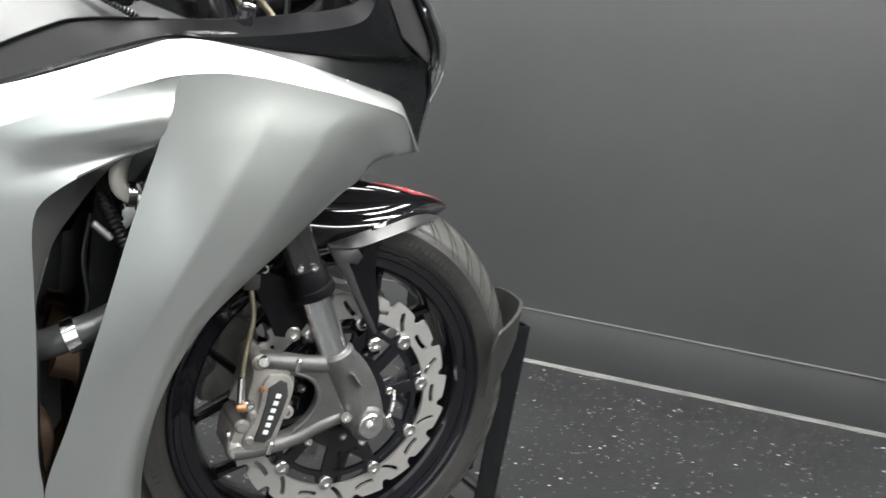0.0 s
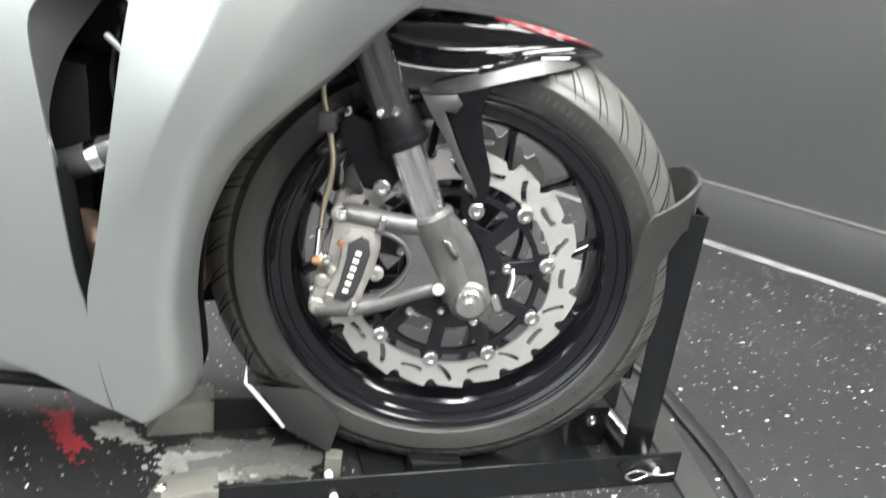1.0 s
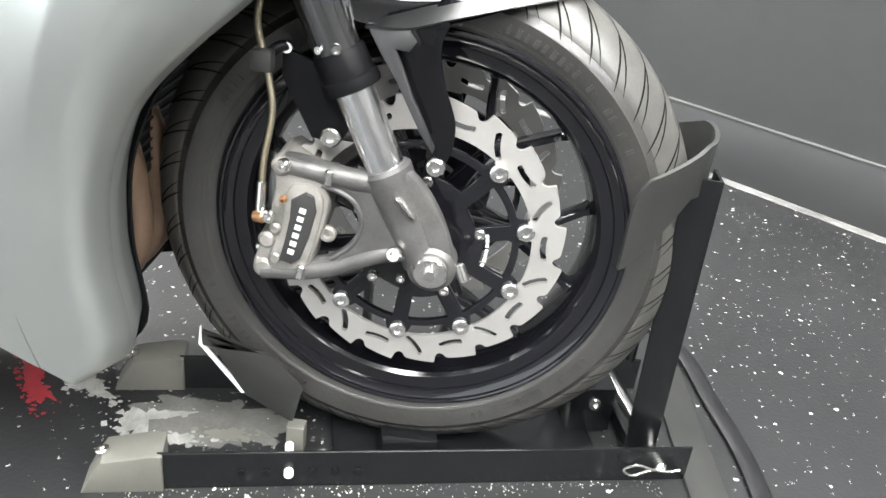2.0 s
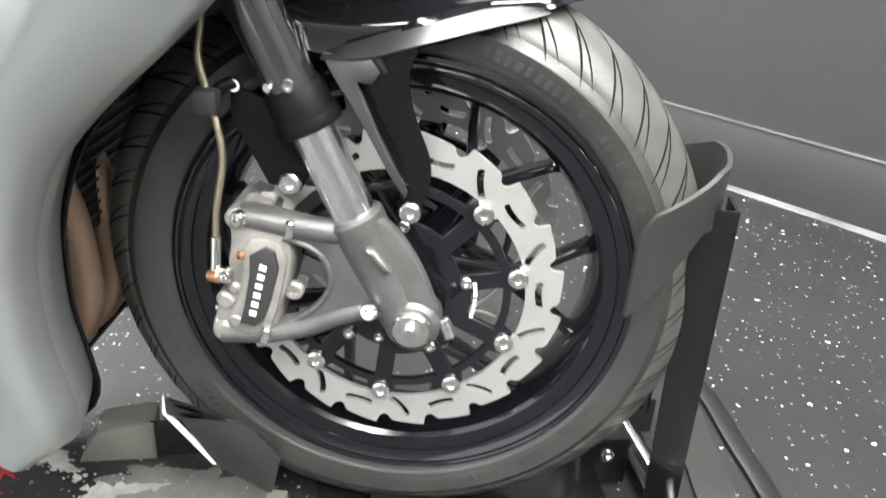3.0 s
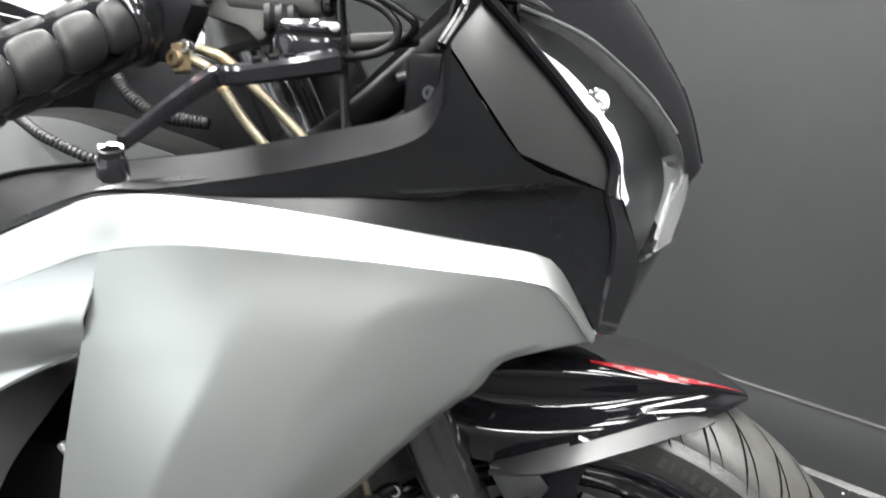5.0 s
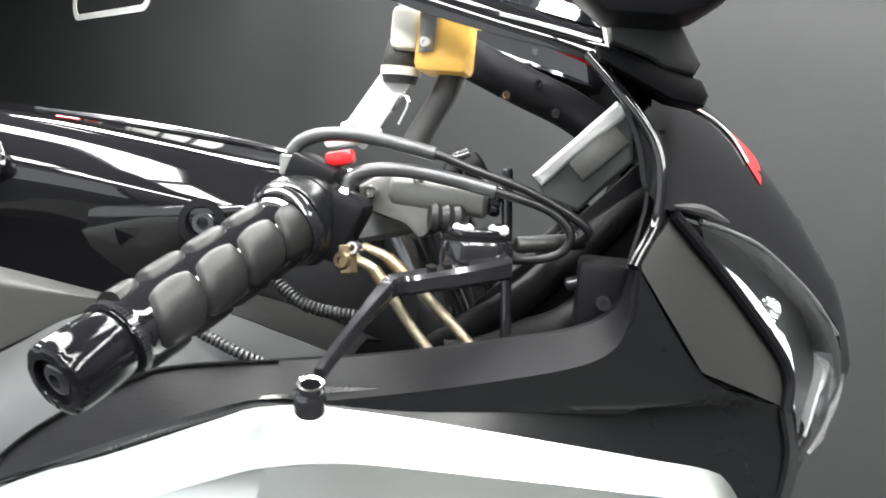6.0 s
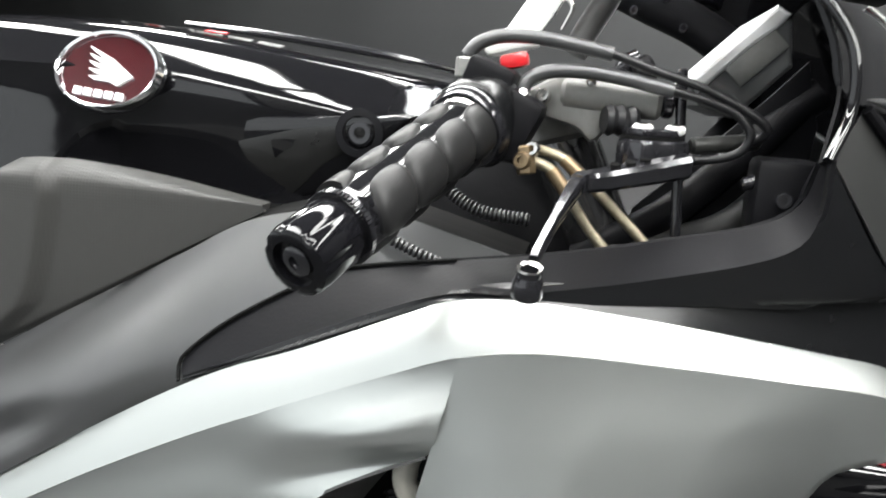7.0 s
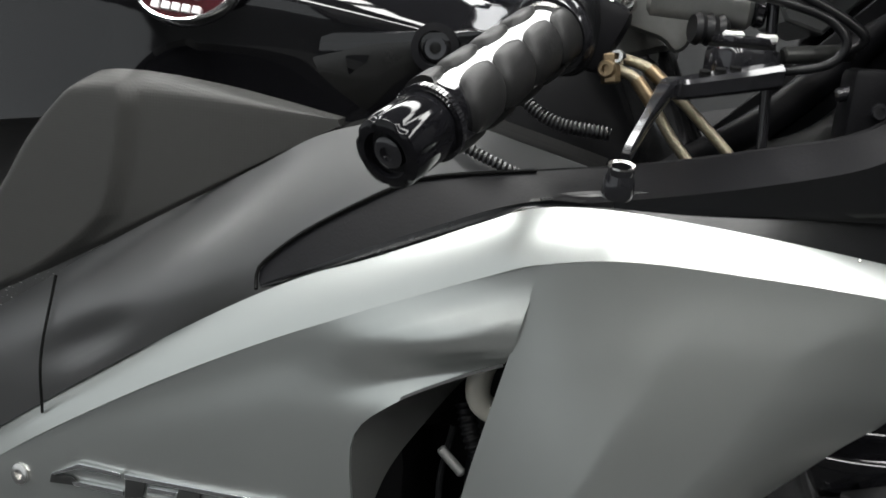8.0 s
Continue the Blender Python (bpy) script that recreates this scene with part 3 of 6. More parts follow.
def front_wheel():
    w = part("front_wheel", lathe([(0.012, -0.07), (0.036, -0.07), (0.036, -0.05), (0.028, -0.03), (0.026, 0.0), (0.028, 0.03), (0.036, 0.05), (0.036, 0.07), (0.012, 0.07)], 40, WM), RIM, bike, "black hub of the front wheel")
    side = [(0.236, 0.053), (0.2335, 0.0565), (0.2305, 0.0575), (0.2285, 0.0565), (0.2275, 0.0535), (0.2235, 0.0505), (0.2175, 0.0490), (0.2160, 0.0465), (0.2100, 0.0455), (0.2030, 0.0435), (0.1985, 0.0395), (0.1945, 0.030)]
    rim = [(0.232, -0.045), (0.215, -0.04), (0.208, 0), (0.215, 0.04), (0.232, 0.045)] + side + [(0.19, 0)] + [(r, -y) for r, y in side[::-1]]
    part("rim", lathe(rim, 120, WM), RIM, w, "gloss black cast rim", 25)
    ys = [-0.050, -0.056, -0.060, -0.061, -0.058, -0.052, -0.044, -0.034, -0.022, -0.010]
    rs = [0.229, 0.240, 0.252, 0.266]
    prof = list(zip(rs, ys)) + [(tyre_radius(y), y) for y in ys[4:]] + [(0.3105, 0)]
    prof += [(r, -y) for r, y in prof[-2::-1]] + [(0.231, 0.04), (0.231, -0.04)]
    part("tyre", lathe(prof, 144, TM), TYRE, w, "dusty black road tyre", 60)
    # moulded rings of the sidewall
    for sgn in (-1, 1):
        part("sidewall_ring", lathe([(0.2395, sgn * 0.0556), (0.2425, sgn * 0.0582), (0.2455, sgn * 0.0586), (0.244, sgn * 0.055)], 120, TM), TYRE, w)
    # worn running surface
    yt = [-0.054 + 0.108 * k / 24 for k in range(25)]
    part("tread", lathe([(tyre_radius(abs(y)) + 0.0008, y) for y in yt] + [(tyre_radius(abs(y)) - 0.002, y) for y in yt[::-1]], 144, TM), TREAD, w, "worn grey running surface of the tyre", 60)
    # tread grooves
    bm = bmesh.new()
    for sgn in (-1, 1):
        for k in range(44):
            a0 = 2 * math.pi * (k + 0.25 * (sgn > 0)) / 44
            for ya, yb, sweep, off in ((0.004, 0.056, 0.24, 0.0), (0.022, 0.058, 0.13, 0.075)):
                rows = []
                for q in range(9):
                    f = q / 8
                    y = ya + (yb - ya) * f
                    wd = 0.0026 * (1 - (2 * f - 1) ** 4) + 0.0005
                    ang = a0 + off - sweep * f ** 1.3
                    r = tyre_radius(y) + 0.0014
                    rows.append([bm.verts.new(TM @ Vector(((r) * math.cos(ang + e * wd / r / 2), sgn * y, r * math.sin(ang + e * wd / r / 2)))) for e in (-1, 1)])
                for a, b in zip(rows, rows[1:]):
                    bm.faces.new((a[0], a[1], b[1], b[0]))
    tagged(part("tread_groove", bm, GROOVE, w, "dark slanted tread grooves"), kind="stuff")
    # moulded marks of the sidewall, kept as plain raised bars
    rng = random.Random(31)
    bm = bmesh.new()
    for sgn in (-1, 1):
        for a0, a1 in ((20, 74), (112, 150), (196, 250), (292, 330)):
            a = a0
            while a < a1:
                if rng.random() > 0.2:
                    block((-0.0030, -0.0005, -0.0045), (0.0026 * rng.uniform(0.2, 1), 0.0005, 0.0045), 0, TM @ Matrix.Rotation(-radians(a), 4, "Y") @ Matrix.Translation((0.2535, sgn * 0.0604, 0)) @ Matrix.Rotation(radians(90), 4, "Y"), bm)
                a += 2.3
    tagged(part("sidewall_mark", bm, TYRE, w, "worn raised bars on the sidewall"), kind="stuff")
    # six forked spokes
    for k in range(6):
        a0 = radians(56 + 60 * k)
        fork = WC + Vector((math.cos(a0), 0, math.sin(a0))) * 0.108
        ends = [(WC + Vector((math.cos(a0), 0, math.sin(a0))) * 0.032, fork + (fork - WC) * 0.04, 0.0135, 0.0085)]
        for sgn in (-1, 1):
            a1 = a0 + sgn * radians(16.5)
            ends.append((fork, WC + Vector((math.cos(a1), 0, math.sin(a1))) * 0.2, 0.0062, 0.0052))
        for p0, p1, w0, w1 in ends:
            d = (p1 - p0).normalized()
            n = Vector((-d.z, 0, d.x))
            last = w1 == 0.0052
            bm = bmesh.new()
            rows = []
            for f, wd, dp in ((0, w0, 0.018), (0.35, (w0 + w1) / 2, 0.014), (0.85, w1, 0.013), (0.95, w1 * 1.5 if last else w1, 0.016), (1.0, w1 * 2.4 if last else w1, 0.019)):
                rows.append([bm.verts.new(p0 + (p1 - p0) * f + n * sx * wd * c + Vector((0, sy * dp * e, 0))) for sx, c, sy, e in ((-1, 1, -1, .5), (-1, .6, -1, 1), (1, .6, -1, 1), (1, 1, -1, .5), (1, 1, 1, .5), (1, .6, 1, 1), (-1, .6, 1, 1), (-1, 1, 1, .5))])
            for a_, b_ in zip(rows, rows[1:]):
                for i in range(8):
                    bm.faces.new((a_[i], a_[(i + 1) % 8], b_[(i + 1) % 8], b_[i]))
            bm.faces.new(rows[0]), bm.faces.new(rows[-1])
            bmesh.ops.recalc_face_normals(bm, faces=bm.faces)
            part("spoke", bm, RIM, w)
    return w


def brake_disc(side):
    """Wave-edged floating disc with slots, its black carrier and ten floating buttons."""
    y = side * 0.078
    m = Matrix.Translation((-0.001, y, 0.322))
    a0 = radians(48.7)
    outer = []
    for k in range(400):
        a = 2 * math.pi * k / 400
        s = (a - a0) / (2 * math.pi) * 20 % 1
        r = 0.1635 - (0.0125 * math.sqrt(max(0, 1 - ((s - 0.16) / 0.16) ** 2)) if s < 0.32 else 0.0075 * (1 - s))
        outer.append((r * math.cos(a), r * math.sin(a)))
    inner = []
    for k in range(200):
        a = 2 * math.pi * k / 200
        f = abs(((a - a0) / radians(36) + 0.5) % 1 - 0.5) * 36
        inner.append(((0.126 - (0.010 if f < 5 else 0.0)) * math.cos(a), (0.126 - (0.010 if f < 5 else 0.0)) * math.sin(a)))
    slots = []
    for k in range(20):
        a = a0 + radians(18 * k + 9)
        tilt = radians(62 if k % 2 else 8)
        c = Vector((0.1405 * math.cos(a), 0.1405 * math.sin(a)))
        ax = Vector((math.cos(a + tilt + math.pi / 6), math.sin(a + tilt + math.pi / 6)))
        nx = Vector((-ax.y, ax.x))
        slots.append([tuple(c + ax * sx * 0.0150 + nx * (sy * 0.0034 + 0.0022 * (1 - sx * sx))) for sx, sy in ((-1, 0), (-.9, -1), (-.3, -1), (.3, -1), (.9, -1), (1, 0), (.9, 1), (.3, 1), (-.3, 1), (-.9, 1))])
    d = part("brake_disc", plate(outer, -0.0025, 0.0025, [inner] + slots, m=m), DISC, bike, "bright wave-edged slotted brake disc")
    # carrier
    win = []
    for k in range(10):
        a = a0 + radians(36 * k + 18)
        rw = 0.066 if k % 2 else 0.074
        pts = [(0.1045 * math.cos(a + radians(q)), 0.1045 * math.sin(a + radians(q))) for q in (-13, -8, -4, 0, 4, 8, 13)]
        pts += [(rw * math.cos(a + radians(q)), rw * math.sin(a + radians(q))) for q in (11, 4, -4, -11)]
        win.append(pts)
    arms = []
    for k in range(160):
        a = 2 * math.pi * k / 160
        f = abs(((a - a0) / radians(36) + 0.5) % 1 - 0.5) * 36
        r = 0.1235 if f < 6 else 0.1125
        arms.append((r * math.cos(a), r * math.sin(a)))
    part("carrier", plate(arms, -0.0035, 0.004, [ring2(0.034, 40)] + win, bevel=0.0008, m=m), RIM, d, "black alloy disc carrier")
    for k in range(10):
        a = a0 + radians(36 * k)
        c = Vector((-0.001 + 0.12 * math.cos(a), y, 0.322 + 0.12 * math.sin(a)))
        part("button", bolt(c + Vector((0, side * 0.0045, 0)), (0, side, 0), 0.0098, 0.004), STEEL, d)
    for k in range(5):
        a = a0 + radians(-18 + 72 * k - 17)
        c = Vector((-0.001 + 0.070 * math.cos(a), y + side * 0.004, 0.322 + 0.070 * math.sin(a)))
        part("carrier_bolt", bolt(c, (0, side, 0), 0.0062, 0.004), STEEL, d)
    if side < 0:
        bars = bmesh.new()
        for k in range(7):
            a = radians(12 - 4.4 * k)
            c = Vector((-0.001 + 0.078 * math.cos(a), y - 0.0042, 0.322 + 0.078 * math.sin(a)))
            block((-0.0018, -0.0003, -0.0024), (0.0018, 0.0003, 0.0024 if k % 3 else 0.001), 0, Matrix.Translation(c) @ Matrix.Rotation(-a, 4, "Y"), bars)
        part("marking", bars, WHITE, d, "tiny white marking bars")
    return d


front_wheel()
for side in (-1, 1):
    brake_disc(side)


# ---- motorcycle: fork, caliper, mudguard ----
FA = Vector((-0.0345, 0, 0.404))      # foot of the chrome tube
FD = Vector((-0.435, 0, 0.900)).normalized()


def fork_leg(side):
    y = Vector((0, side * 0.107, 0))
    leg = part("fork_leg", rod(FA + y - FD * 0.02, FA + y + FD * 0.11, 0.0205, 32, 0.001), TUBE, bike, "polished chrome fork tube")
    up = part("upper_tube", rod(FA + y + FD * 0.1, FA + y + FD * 0.56, 0.0238, 32), FORKT, leg, "dark grey upper fork tube")
    part("seal_collar", lathe([(0.021, 0), (0.0290, 0.0), (0.0300, 0.004), (0.0290, 0.012), (0.0268, 0.014), (0.0268, 0.036), (0.0245, 0.04), (0.021, 0.04)], 36,
                              Matrix.Translation(FA + y + FD * 0.096) @ FD.to_track_quat("Y", "Z").to_matrix().to_4x4()), PLASTIC, leg, "black seal collar")
    part("collar_screw", bolt(FA + y + FD * 0.142 + Vector((0.006, side * 0.0245, 0)), (0.2, side, 0), 0.0055, 0.004), STEEL, leg)
    part("collar_screw", bolt(FA + y + FD * 0.142 + Vector((-0.010, side * 0.0225, -0.003)), (-0.3, side, 0), 0.0045, 0.004), STEEL, leg)
    # lower casting with its two caliper arms
    o = [(-0.143, 0.4136), (-0.130, 0.416), (-0.0894, 0.410), (-0.0487, 0.4038), (-0.0285, 0.4085), (-0.0130, 0.415), (0.0070, 0.398), (0.0264, 0.3683), (0.0402, 0.3351), (0.0455, 0.307), (0.0384, 0.2880), (0.0254, 0.2811), (0.009, 0.2855), (0.0004, 0.2997),
         (-0.0118, 0.3120), (-0.0374, 0.3053), (-0.0699, 0.2888), (-0.1087, 0.2739), (-0.145, 0.2700), (-0.166, 0.2705), (-0.168, 0.284), (-0.140, 0.294), (-0.1162, 0.2961), (-0.086, 0.3071), (-0.067, 0.326), (-0.0579, 0.3481), (-0.0615, 0.3683), (-0.077, 0.3811), (-0.1002, 0.386), (-0.1311, 0.3925), (-0.1454, 0.3986)]
    bm = plate(o, side * 0.124, side * 0.104, bevel=0.006, smooth=120)
    cast = part("fork_foot", bm, CAST, leg, "scuffed grey cast fork foot")
    bm = rod(FA + y - FD * 0.108, FA + y + FD * 0.010, 0.0225, 32, 0.004, r1=0.0268)
    part("tube_socket", bm, CAST, leg)
    part("axle_boss", rod((0.021, side * 0.090, 0.310), (0.021, side * 0.1285, 0.310), 0.026, 32, 0.005), CAST, leg)
    part("upper_rib", tube([(-0.030, side * 0.113, 0.397), (-0.0596, side * 0.1165, 0.397), (-0.0996, side * 0.1185, 0.401), (-0.138, side * 0.119, 0.405)], lambda t: 0.0128 - 0.003 * t, 14, 14), CAST, leg)
    part("lower_rib", tube([(-0.003, side * 0.117, 0.322), (-0.024, side * 0.119, 0.320), (-0.0482, side * 0.1195, 0.311), (-0.0807, side * 0.1195, 0.295), (-0.1194, side * 0.1195, 0.284), (-0.162, side * 0.119, 0.279)], lambda t: 0.0095 + 0.001 * t, 14, 18), CAST, leg)
    part("web_rim", tube([(-0.1002, side * 0.122, 0.388), (-0.077, side * 0.1225, 0.3825), (-0.0615, side * 0.1225, 0.369), (-0.0565, side * 0.1225, 0.348), (-0.0655, side * 0.1225, 0.325), (-0.086, side * 0.122, 0.305)], 0.0030, 10, 24), CAST, leg)
    part("scrape", plate([(-0.022, 0.391), (-0.014, 0.389), (0.001, 0.370), (-0.007, 0.374)], side * 0.1385, side * 0.12, bevel=0.002), STEEL, leg, "small bright steel patch on the casting")
    part("axle_nut", lathe([(0.0002, 0.008), (0.006, 0.008), (0.0065, 0.002), (0.0165, 0.0025), (0.0178, 0.001), (0.0188, -0.001), (0.0188, -0.008), (0.0188, -0.02)], 32,
                           Matrix.Translation((0.021, side * 0.133, 0.310)) @ Matrix.Rotation(math.pi if side < 0 else 0, 4, "Z"), False), STEEL, leg, "bright axle end")
    part("pinch_bolt", rod((0.049, side * 0.118, 0.318), (0.058, side * 0.122, 0.300), 0.0062), STEEL, leg)
    part("pinch_bolt", bolt((-0.018, side * 0.131, 0.326), (-0.2, side, 0.3), 0.0085, 0.007), STEEL, leg)
    part("bleed_bolt", bolt((-0.011, side * 0.116, 0.290), (0, side, 0), 0.005, 0.004), STEEL, leg)
    part("arm_bolt", rod((-0.0917, side * 0.1275, 0.4085), (-0.0925, side * 0.1275, 0.3915), 0.0045), STEEL, leg)
    part("arm_bolt", rod((-0.1159, side * 0.130, 0.2965), (-0.1198, side * 0.130, 0.2795), 0.0045), STEEL, leg)
    return leg


def caliper(side):
    o = [(-0.1401, 0.4145), (-0.122, 0.4051), (-0.099, 0.3921), (-0.0922, 0.3757), (-0.0937, 0.3523), (-0.1055, 0.3085), (-0.1139, 0.2823), (-0.1572, 0.2759), (-0.1677, 0.2855), (-0.165, 0.311), (-0.1516, 0.3279), (-0.1526, 0.3576), (-0.1491, 0.3811), (-0.1495, 0.402)]
    c = part("brake_caliper", plate(o, side * 0.124, side * 0.05, bevel=0.005, smooth=64), CALIP, bike, "weathered grey brake caliper")
    outer = [(-0.128, 0.388), (-0.108, 0.388), (-0.097, 0.376), (-0.098, 0.352), (-0.109, 0.306), (-0.118, 0.290), (-0.148, 0.287), (-0.154, 0.300), (-0.143, 0.325), (-0.137, 0.352), (-0.136, 0.376)]
    part("outer_half", plate(outer, side * 0.130, side * 0.12, bevel=0.003, smooth=44), CALIP, c, "stained outer half of the caliper")
    for p, r, yy in (((-0.1420, 0.404), 0.0105, 0.128), ((-0.159, 0.284), 0.0115, 0.128), ((-0.156, 0.318), 0.0095, 0.1275), ((-0.146, 0.3345), 0.0065, 0.131), ((-0.1455, 0.300), 0.0075, 0.132)):
        part("boss", rod((p[0], side * 0.06, p[1]), (p[0], side * yy, p[1]), r, 24, 0.003), CALIP, c)
    part("bridge_bolt", rod((-0.170, side * 0.108, 0.300), (-0.155, side * 0.112, 0.302), 0.007, 16), STEEL, c)
    part("cross_lug", rod((-0.170, side * 0.115, 0.289), (-0.110, side * 0.119, 0.283), 0.0105, 18, 0.003), CALIP, c)
    lab = [(-0.129, 0.3719), (-0.1141, 0.3821), (-0.1055, 0.3785), (-0.1024, 0.3615), (-0.1096, 0.33), (-0.118, 0.3045), (-0.1269, 0.2972), (-0.1408, 0.3006), (-0.1355, 0.321), (-0.1299, 0.3515)]
    part("badge_plate", plate(lab, side * 0.134, side * 0.127, bevel=0.002), RUBBER, c, "dark grey badge plate")
    d = (Vector((-0.1155, 0, 0.362)) - Vector((-0.127, 0, 0.312)))
    for k in range(6):
        p = Vector((-0.1275, side * 0.1345, 0.313)) + d * (k / 5.1)
        part("badge_bar", block((-0.0034, -0.0004, -0.0030), (0.0034, 0.0004, 0.0030), 0.0003, Matrix.Translation(p) @ Matrix.Rotation(radians(13), 4, "Y")), REFL, c, "white bar on the badge")
    part("fluid_bolt", rod((-0.168, side * 0.131, 0.348), (-0.156, side * 0.135, 0.349), 0.0062), COPPER, c, "copper-coloured banjo bolt")
    part("fluid_bolt", bolt((-0.152, side * 0.130, 0.350), (0, side, 0), 0.007, 0.008), STEEL, c)
    part("pad_pin", bolt((-0.094, side * 0.108, 0.328), (0, side, 0), 0.0095, 0.006), CALIP, c)
    part("bleed_nipple", bolt((-0.1375, side * 0.130, 0.371), (0, side, 0), 0.004, 0.006), COPPER, c)
    part("slide_bolt", bolt((-0.1375, side * 0.127, 0.407), (-0.4, side, 0.1), 0.0075, 0.007), STEEL, c)
    return c


def brake_line(side):
    h = part("brake_hose", tube([(-0.185, side * 0.10, 0.66), (-0.168, side * 0.108, 0.59), (-0.1715, side * 0.111, 0.545), (-0.164, side * 0.112, 0.510), (-0.158, side * 0.113, 0.485), (-0.1545, side * 0.115, 0.455), (-0.161, side * 0.12, 0.41), (-0.1625, side * 0.124, 0.372)], 0.0036, 12, 60), GOLD, bike, "braided brass-coloured brake hose")
    part("ferrule", rod((-0.1622, side * 0.123, 0.385), (-0.1625, side * 0.130, 0.350), 0.005), STEEL, h)
    part("hose_clamp", block((-0.175, side * 0.118 - 0.008, 0.498), (-0.153, side * 0.118 + 0.008, 0.52), 0.004), RUBBER, h)
    part("clamp_arm", tube([(-0.163, side * 0.11, 0.51), (-0.152, side * 0.105, 0.52), (-0.143, side * 0.1, 0.521)], 0.006, 10, 8), PLASTIC, h)
    part("clamp_bolt", bolt((-0.144, side * 0.101, 0.520), (0, side, 0.1), 0.0065, 0.005), STEEL, h)
    return h


for side in (-1, 1):
    fork_leg(side)
    caliper(side)
    brake_line(side)


def mudguard():
    """Gloss black mudguard: a saddle over the tyre, side wings with a bright flange, and a stay down to each fork foot."""
    st = [(-0.125, 0.628, 0.57, 0.088), (-0.085, 0.632, 0.552, 0.089), (-0.035, 0.635, 0.549, 0.087), (0.016, 0.634, 0.559, 0.081), (0.06, 0.629, 0.575, 0.071), (0.105, 0.619, 0.590, 0.053), (0.135, 0.610, 0.598, 0.034), (0.154, 0.602, 0.599, 0.010)]
    mid = spline([(a, b, 0) for a, b, _, _ in st], 30)
    low = spline([(a, c, d) for a, _, c, d in st], 30)
    sec = spline([(0, 0, 0), (0.28, 0.0, 0), (0.5, 0.012, 0), (0.64, 0.06, 0), (0.70, 0.14, 0), (0.705, 0.23, 0), (0.69, 0.40, 0), (0.74, 0.53, 0), (0.86, 0.615, 0), (0.94, 0.70, 0), (0.965, 0.86, 0), (1, 1, 0)], 24)
    bm = bmesh.new()
    rows = []
    for p, q in zip(mid, low):
        row = []
        for k in range(-24, 25):
            f = abs(k) / 24
            s = 1 if k > 0 else -1
            c = sec[abs(k)]
            row.append(bm.verts.new((p.x + (q.x - p.x) * f, s * q.z * c.x, p.y + (q.y - p.y) * c.y)))
        rows.append(row)
    for a, b in zip(rows, rows[1:]):
        for i in range(48):
            bm.faces.new((a[i], a[i + 1], b[i + 1], b[i]))
    bmesh.ops.recalc_face_normals(bm, faces=bm.faces)
    bmesh.ops.solidify(bm, geom=list(bm.faces), thickness=0.0025)
    g = part("mudguard", bm, GLOSS, bike, "gloss black front mudguard with red stripe")
    for side in (-1, 1):
        ft = [(x, side * y, z) for x, y, z in ((-0.0643, 0.1018, 0.5568), (-0.0299, 0.0987, 0.5687), (-0.0128, 0.0972, 0.5750), (0.0275, 0.0894, 0.5860), (0.063, 0.0767, 0.5950), (0.0954, 0.0591, 0.5965), (0.1171, 0.0448, 0.5928))]
        fb = [(x, side * y, z) for x, y, z in ((-0.0663, 0.1177, 0.5546), (-0.0276, 0.1145, 0.5563), (0.0065, 0.1082, 0.566), (0.0656, 0.0845, 0.5805), (0.1101, 0.0566, 0.5889), (0.12, 0.049, 0.5914))]
        flange = coons(ft, fb, [ft[0], fb[0]], [ft[-1], fb[-1]], 30, 4)
        part("flange", sheet(flange, 0.003), SHEEN, g, "glossy side flange")
        rt = [(-0.05, side * 0.0905, 0.563), (-0.014, side * 0.093, 0.576), (0.019, side * 0.0905, 0.589), (0.066, side * 0.076, 0.602)]
        rb = [(-0.05, side * 0.099, 0.560), (-0.014, side * 0.099, 0.572), (0.019, side * 0.093, 0.583), (0.068, side * 0.0765, 0.597)]
        rib = coons(rt, rb, [rt[0], rb[0]], [rt[-1], rb[-1]], 20, 3)
        part("rib", sheet(rib, 0.004), GLOSS, g)
        stay = [(-0.0665, 0.5575), (-0.0470, 0.5560), (-0.0277, 0.5573), (-0.0171, 0.544), (-0.0234, 0.5339), (-0.0366, 0.5349), (-0.0288, 0.5208), (-0.0162, 0.4945), (-0.0041, 0.4738), (0.011, 0.4463), (0.0094, 0.4407), (-0.0058, 0.4606), (-0.0174, 0.4794), (-0.0327, 0.5046), (-0.0508, 0.5297), (-0.0616, 0.5462)]
        bm = plate(stay, side * 0.1205, side * 0.1155, bevel=0.0012)
        for v in bm.verts:
            v.co.y -= side * 0.15 * (v.co.z - 0.50)
        s = part("stay", bm, SHEEN, g, "dark glossy mudguard stay")
        wing = [(-0.0278, 0.5585), (-0.0109, 0.5620), (0.0131, 0.5662), (0.0068, 0.5468), (0.0077, 0.5255), (0.0138, 0.5013), (0.0242, 0.4738), (0.028, 0.4578), (0.0265, 0.432), (0.018, 0.414), (0.010, 0.418), (0.0085, 0.4396), (-0.0068, 0.4668), (-0.0203, 0.4887), (-0.0329, 0.5152), (-0.0416, 0.5363)]
        wing = [(p.x, p.y) for p in spline([(x, z, 0) for x, z in wing + wing[:1]], 64)][:-1]
        bm = plate(wing, side * 0.1075, side * 0.103, bevel=0.0012, smooth=40)
        for v in bm.verts:
            v.co.y -= side * 0.5 * max(0, v.co.x - 0.004)
        part("stay_wing", bm, COWL, s, "gloss black wing of the stay")
        part("stay_bolt", bolt((0.014, side * 0.121, 0.425), (0, side, 0), 0.0095, 0.006), STEEL, s)
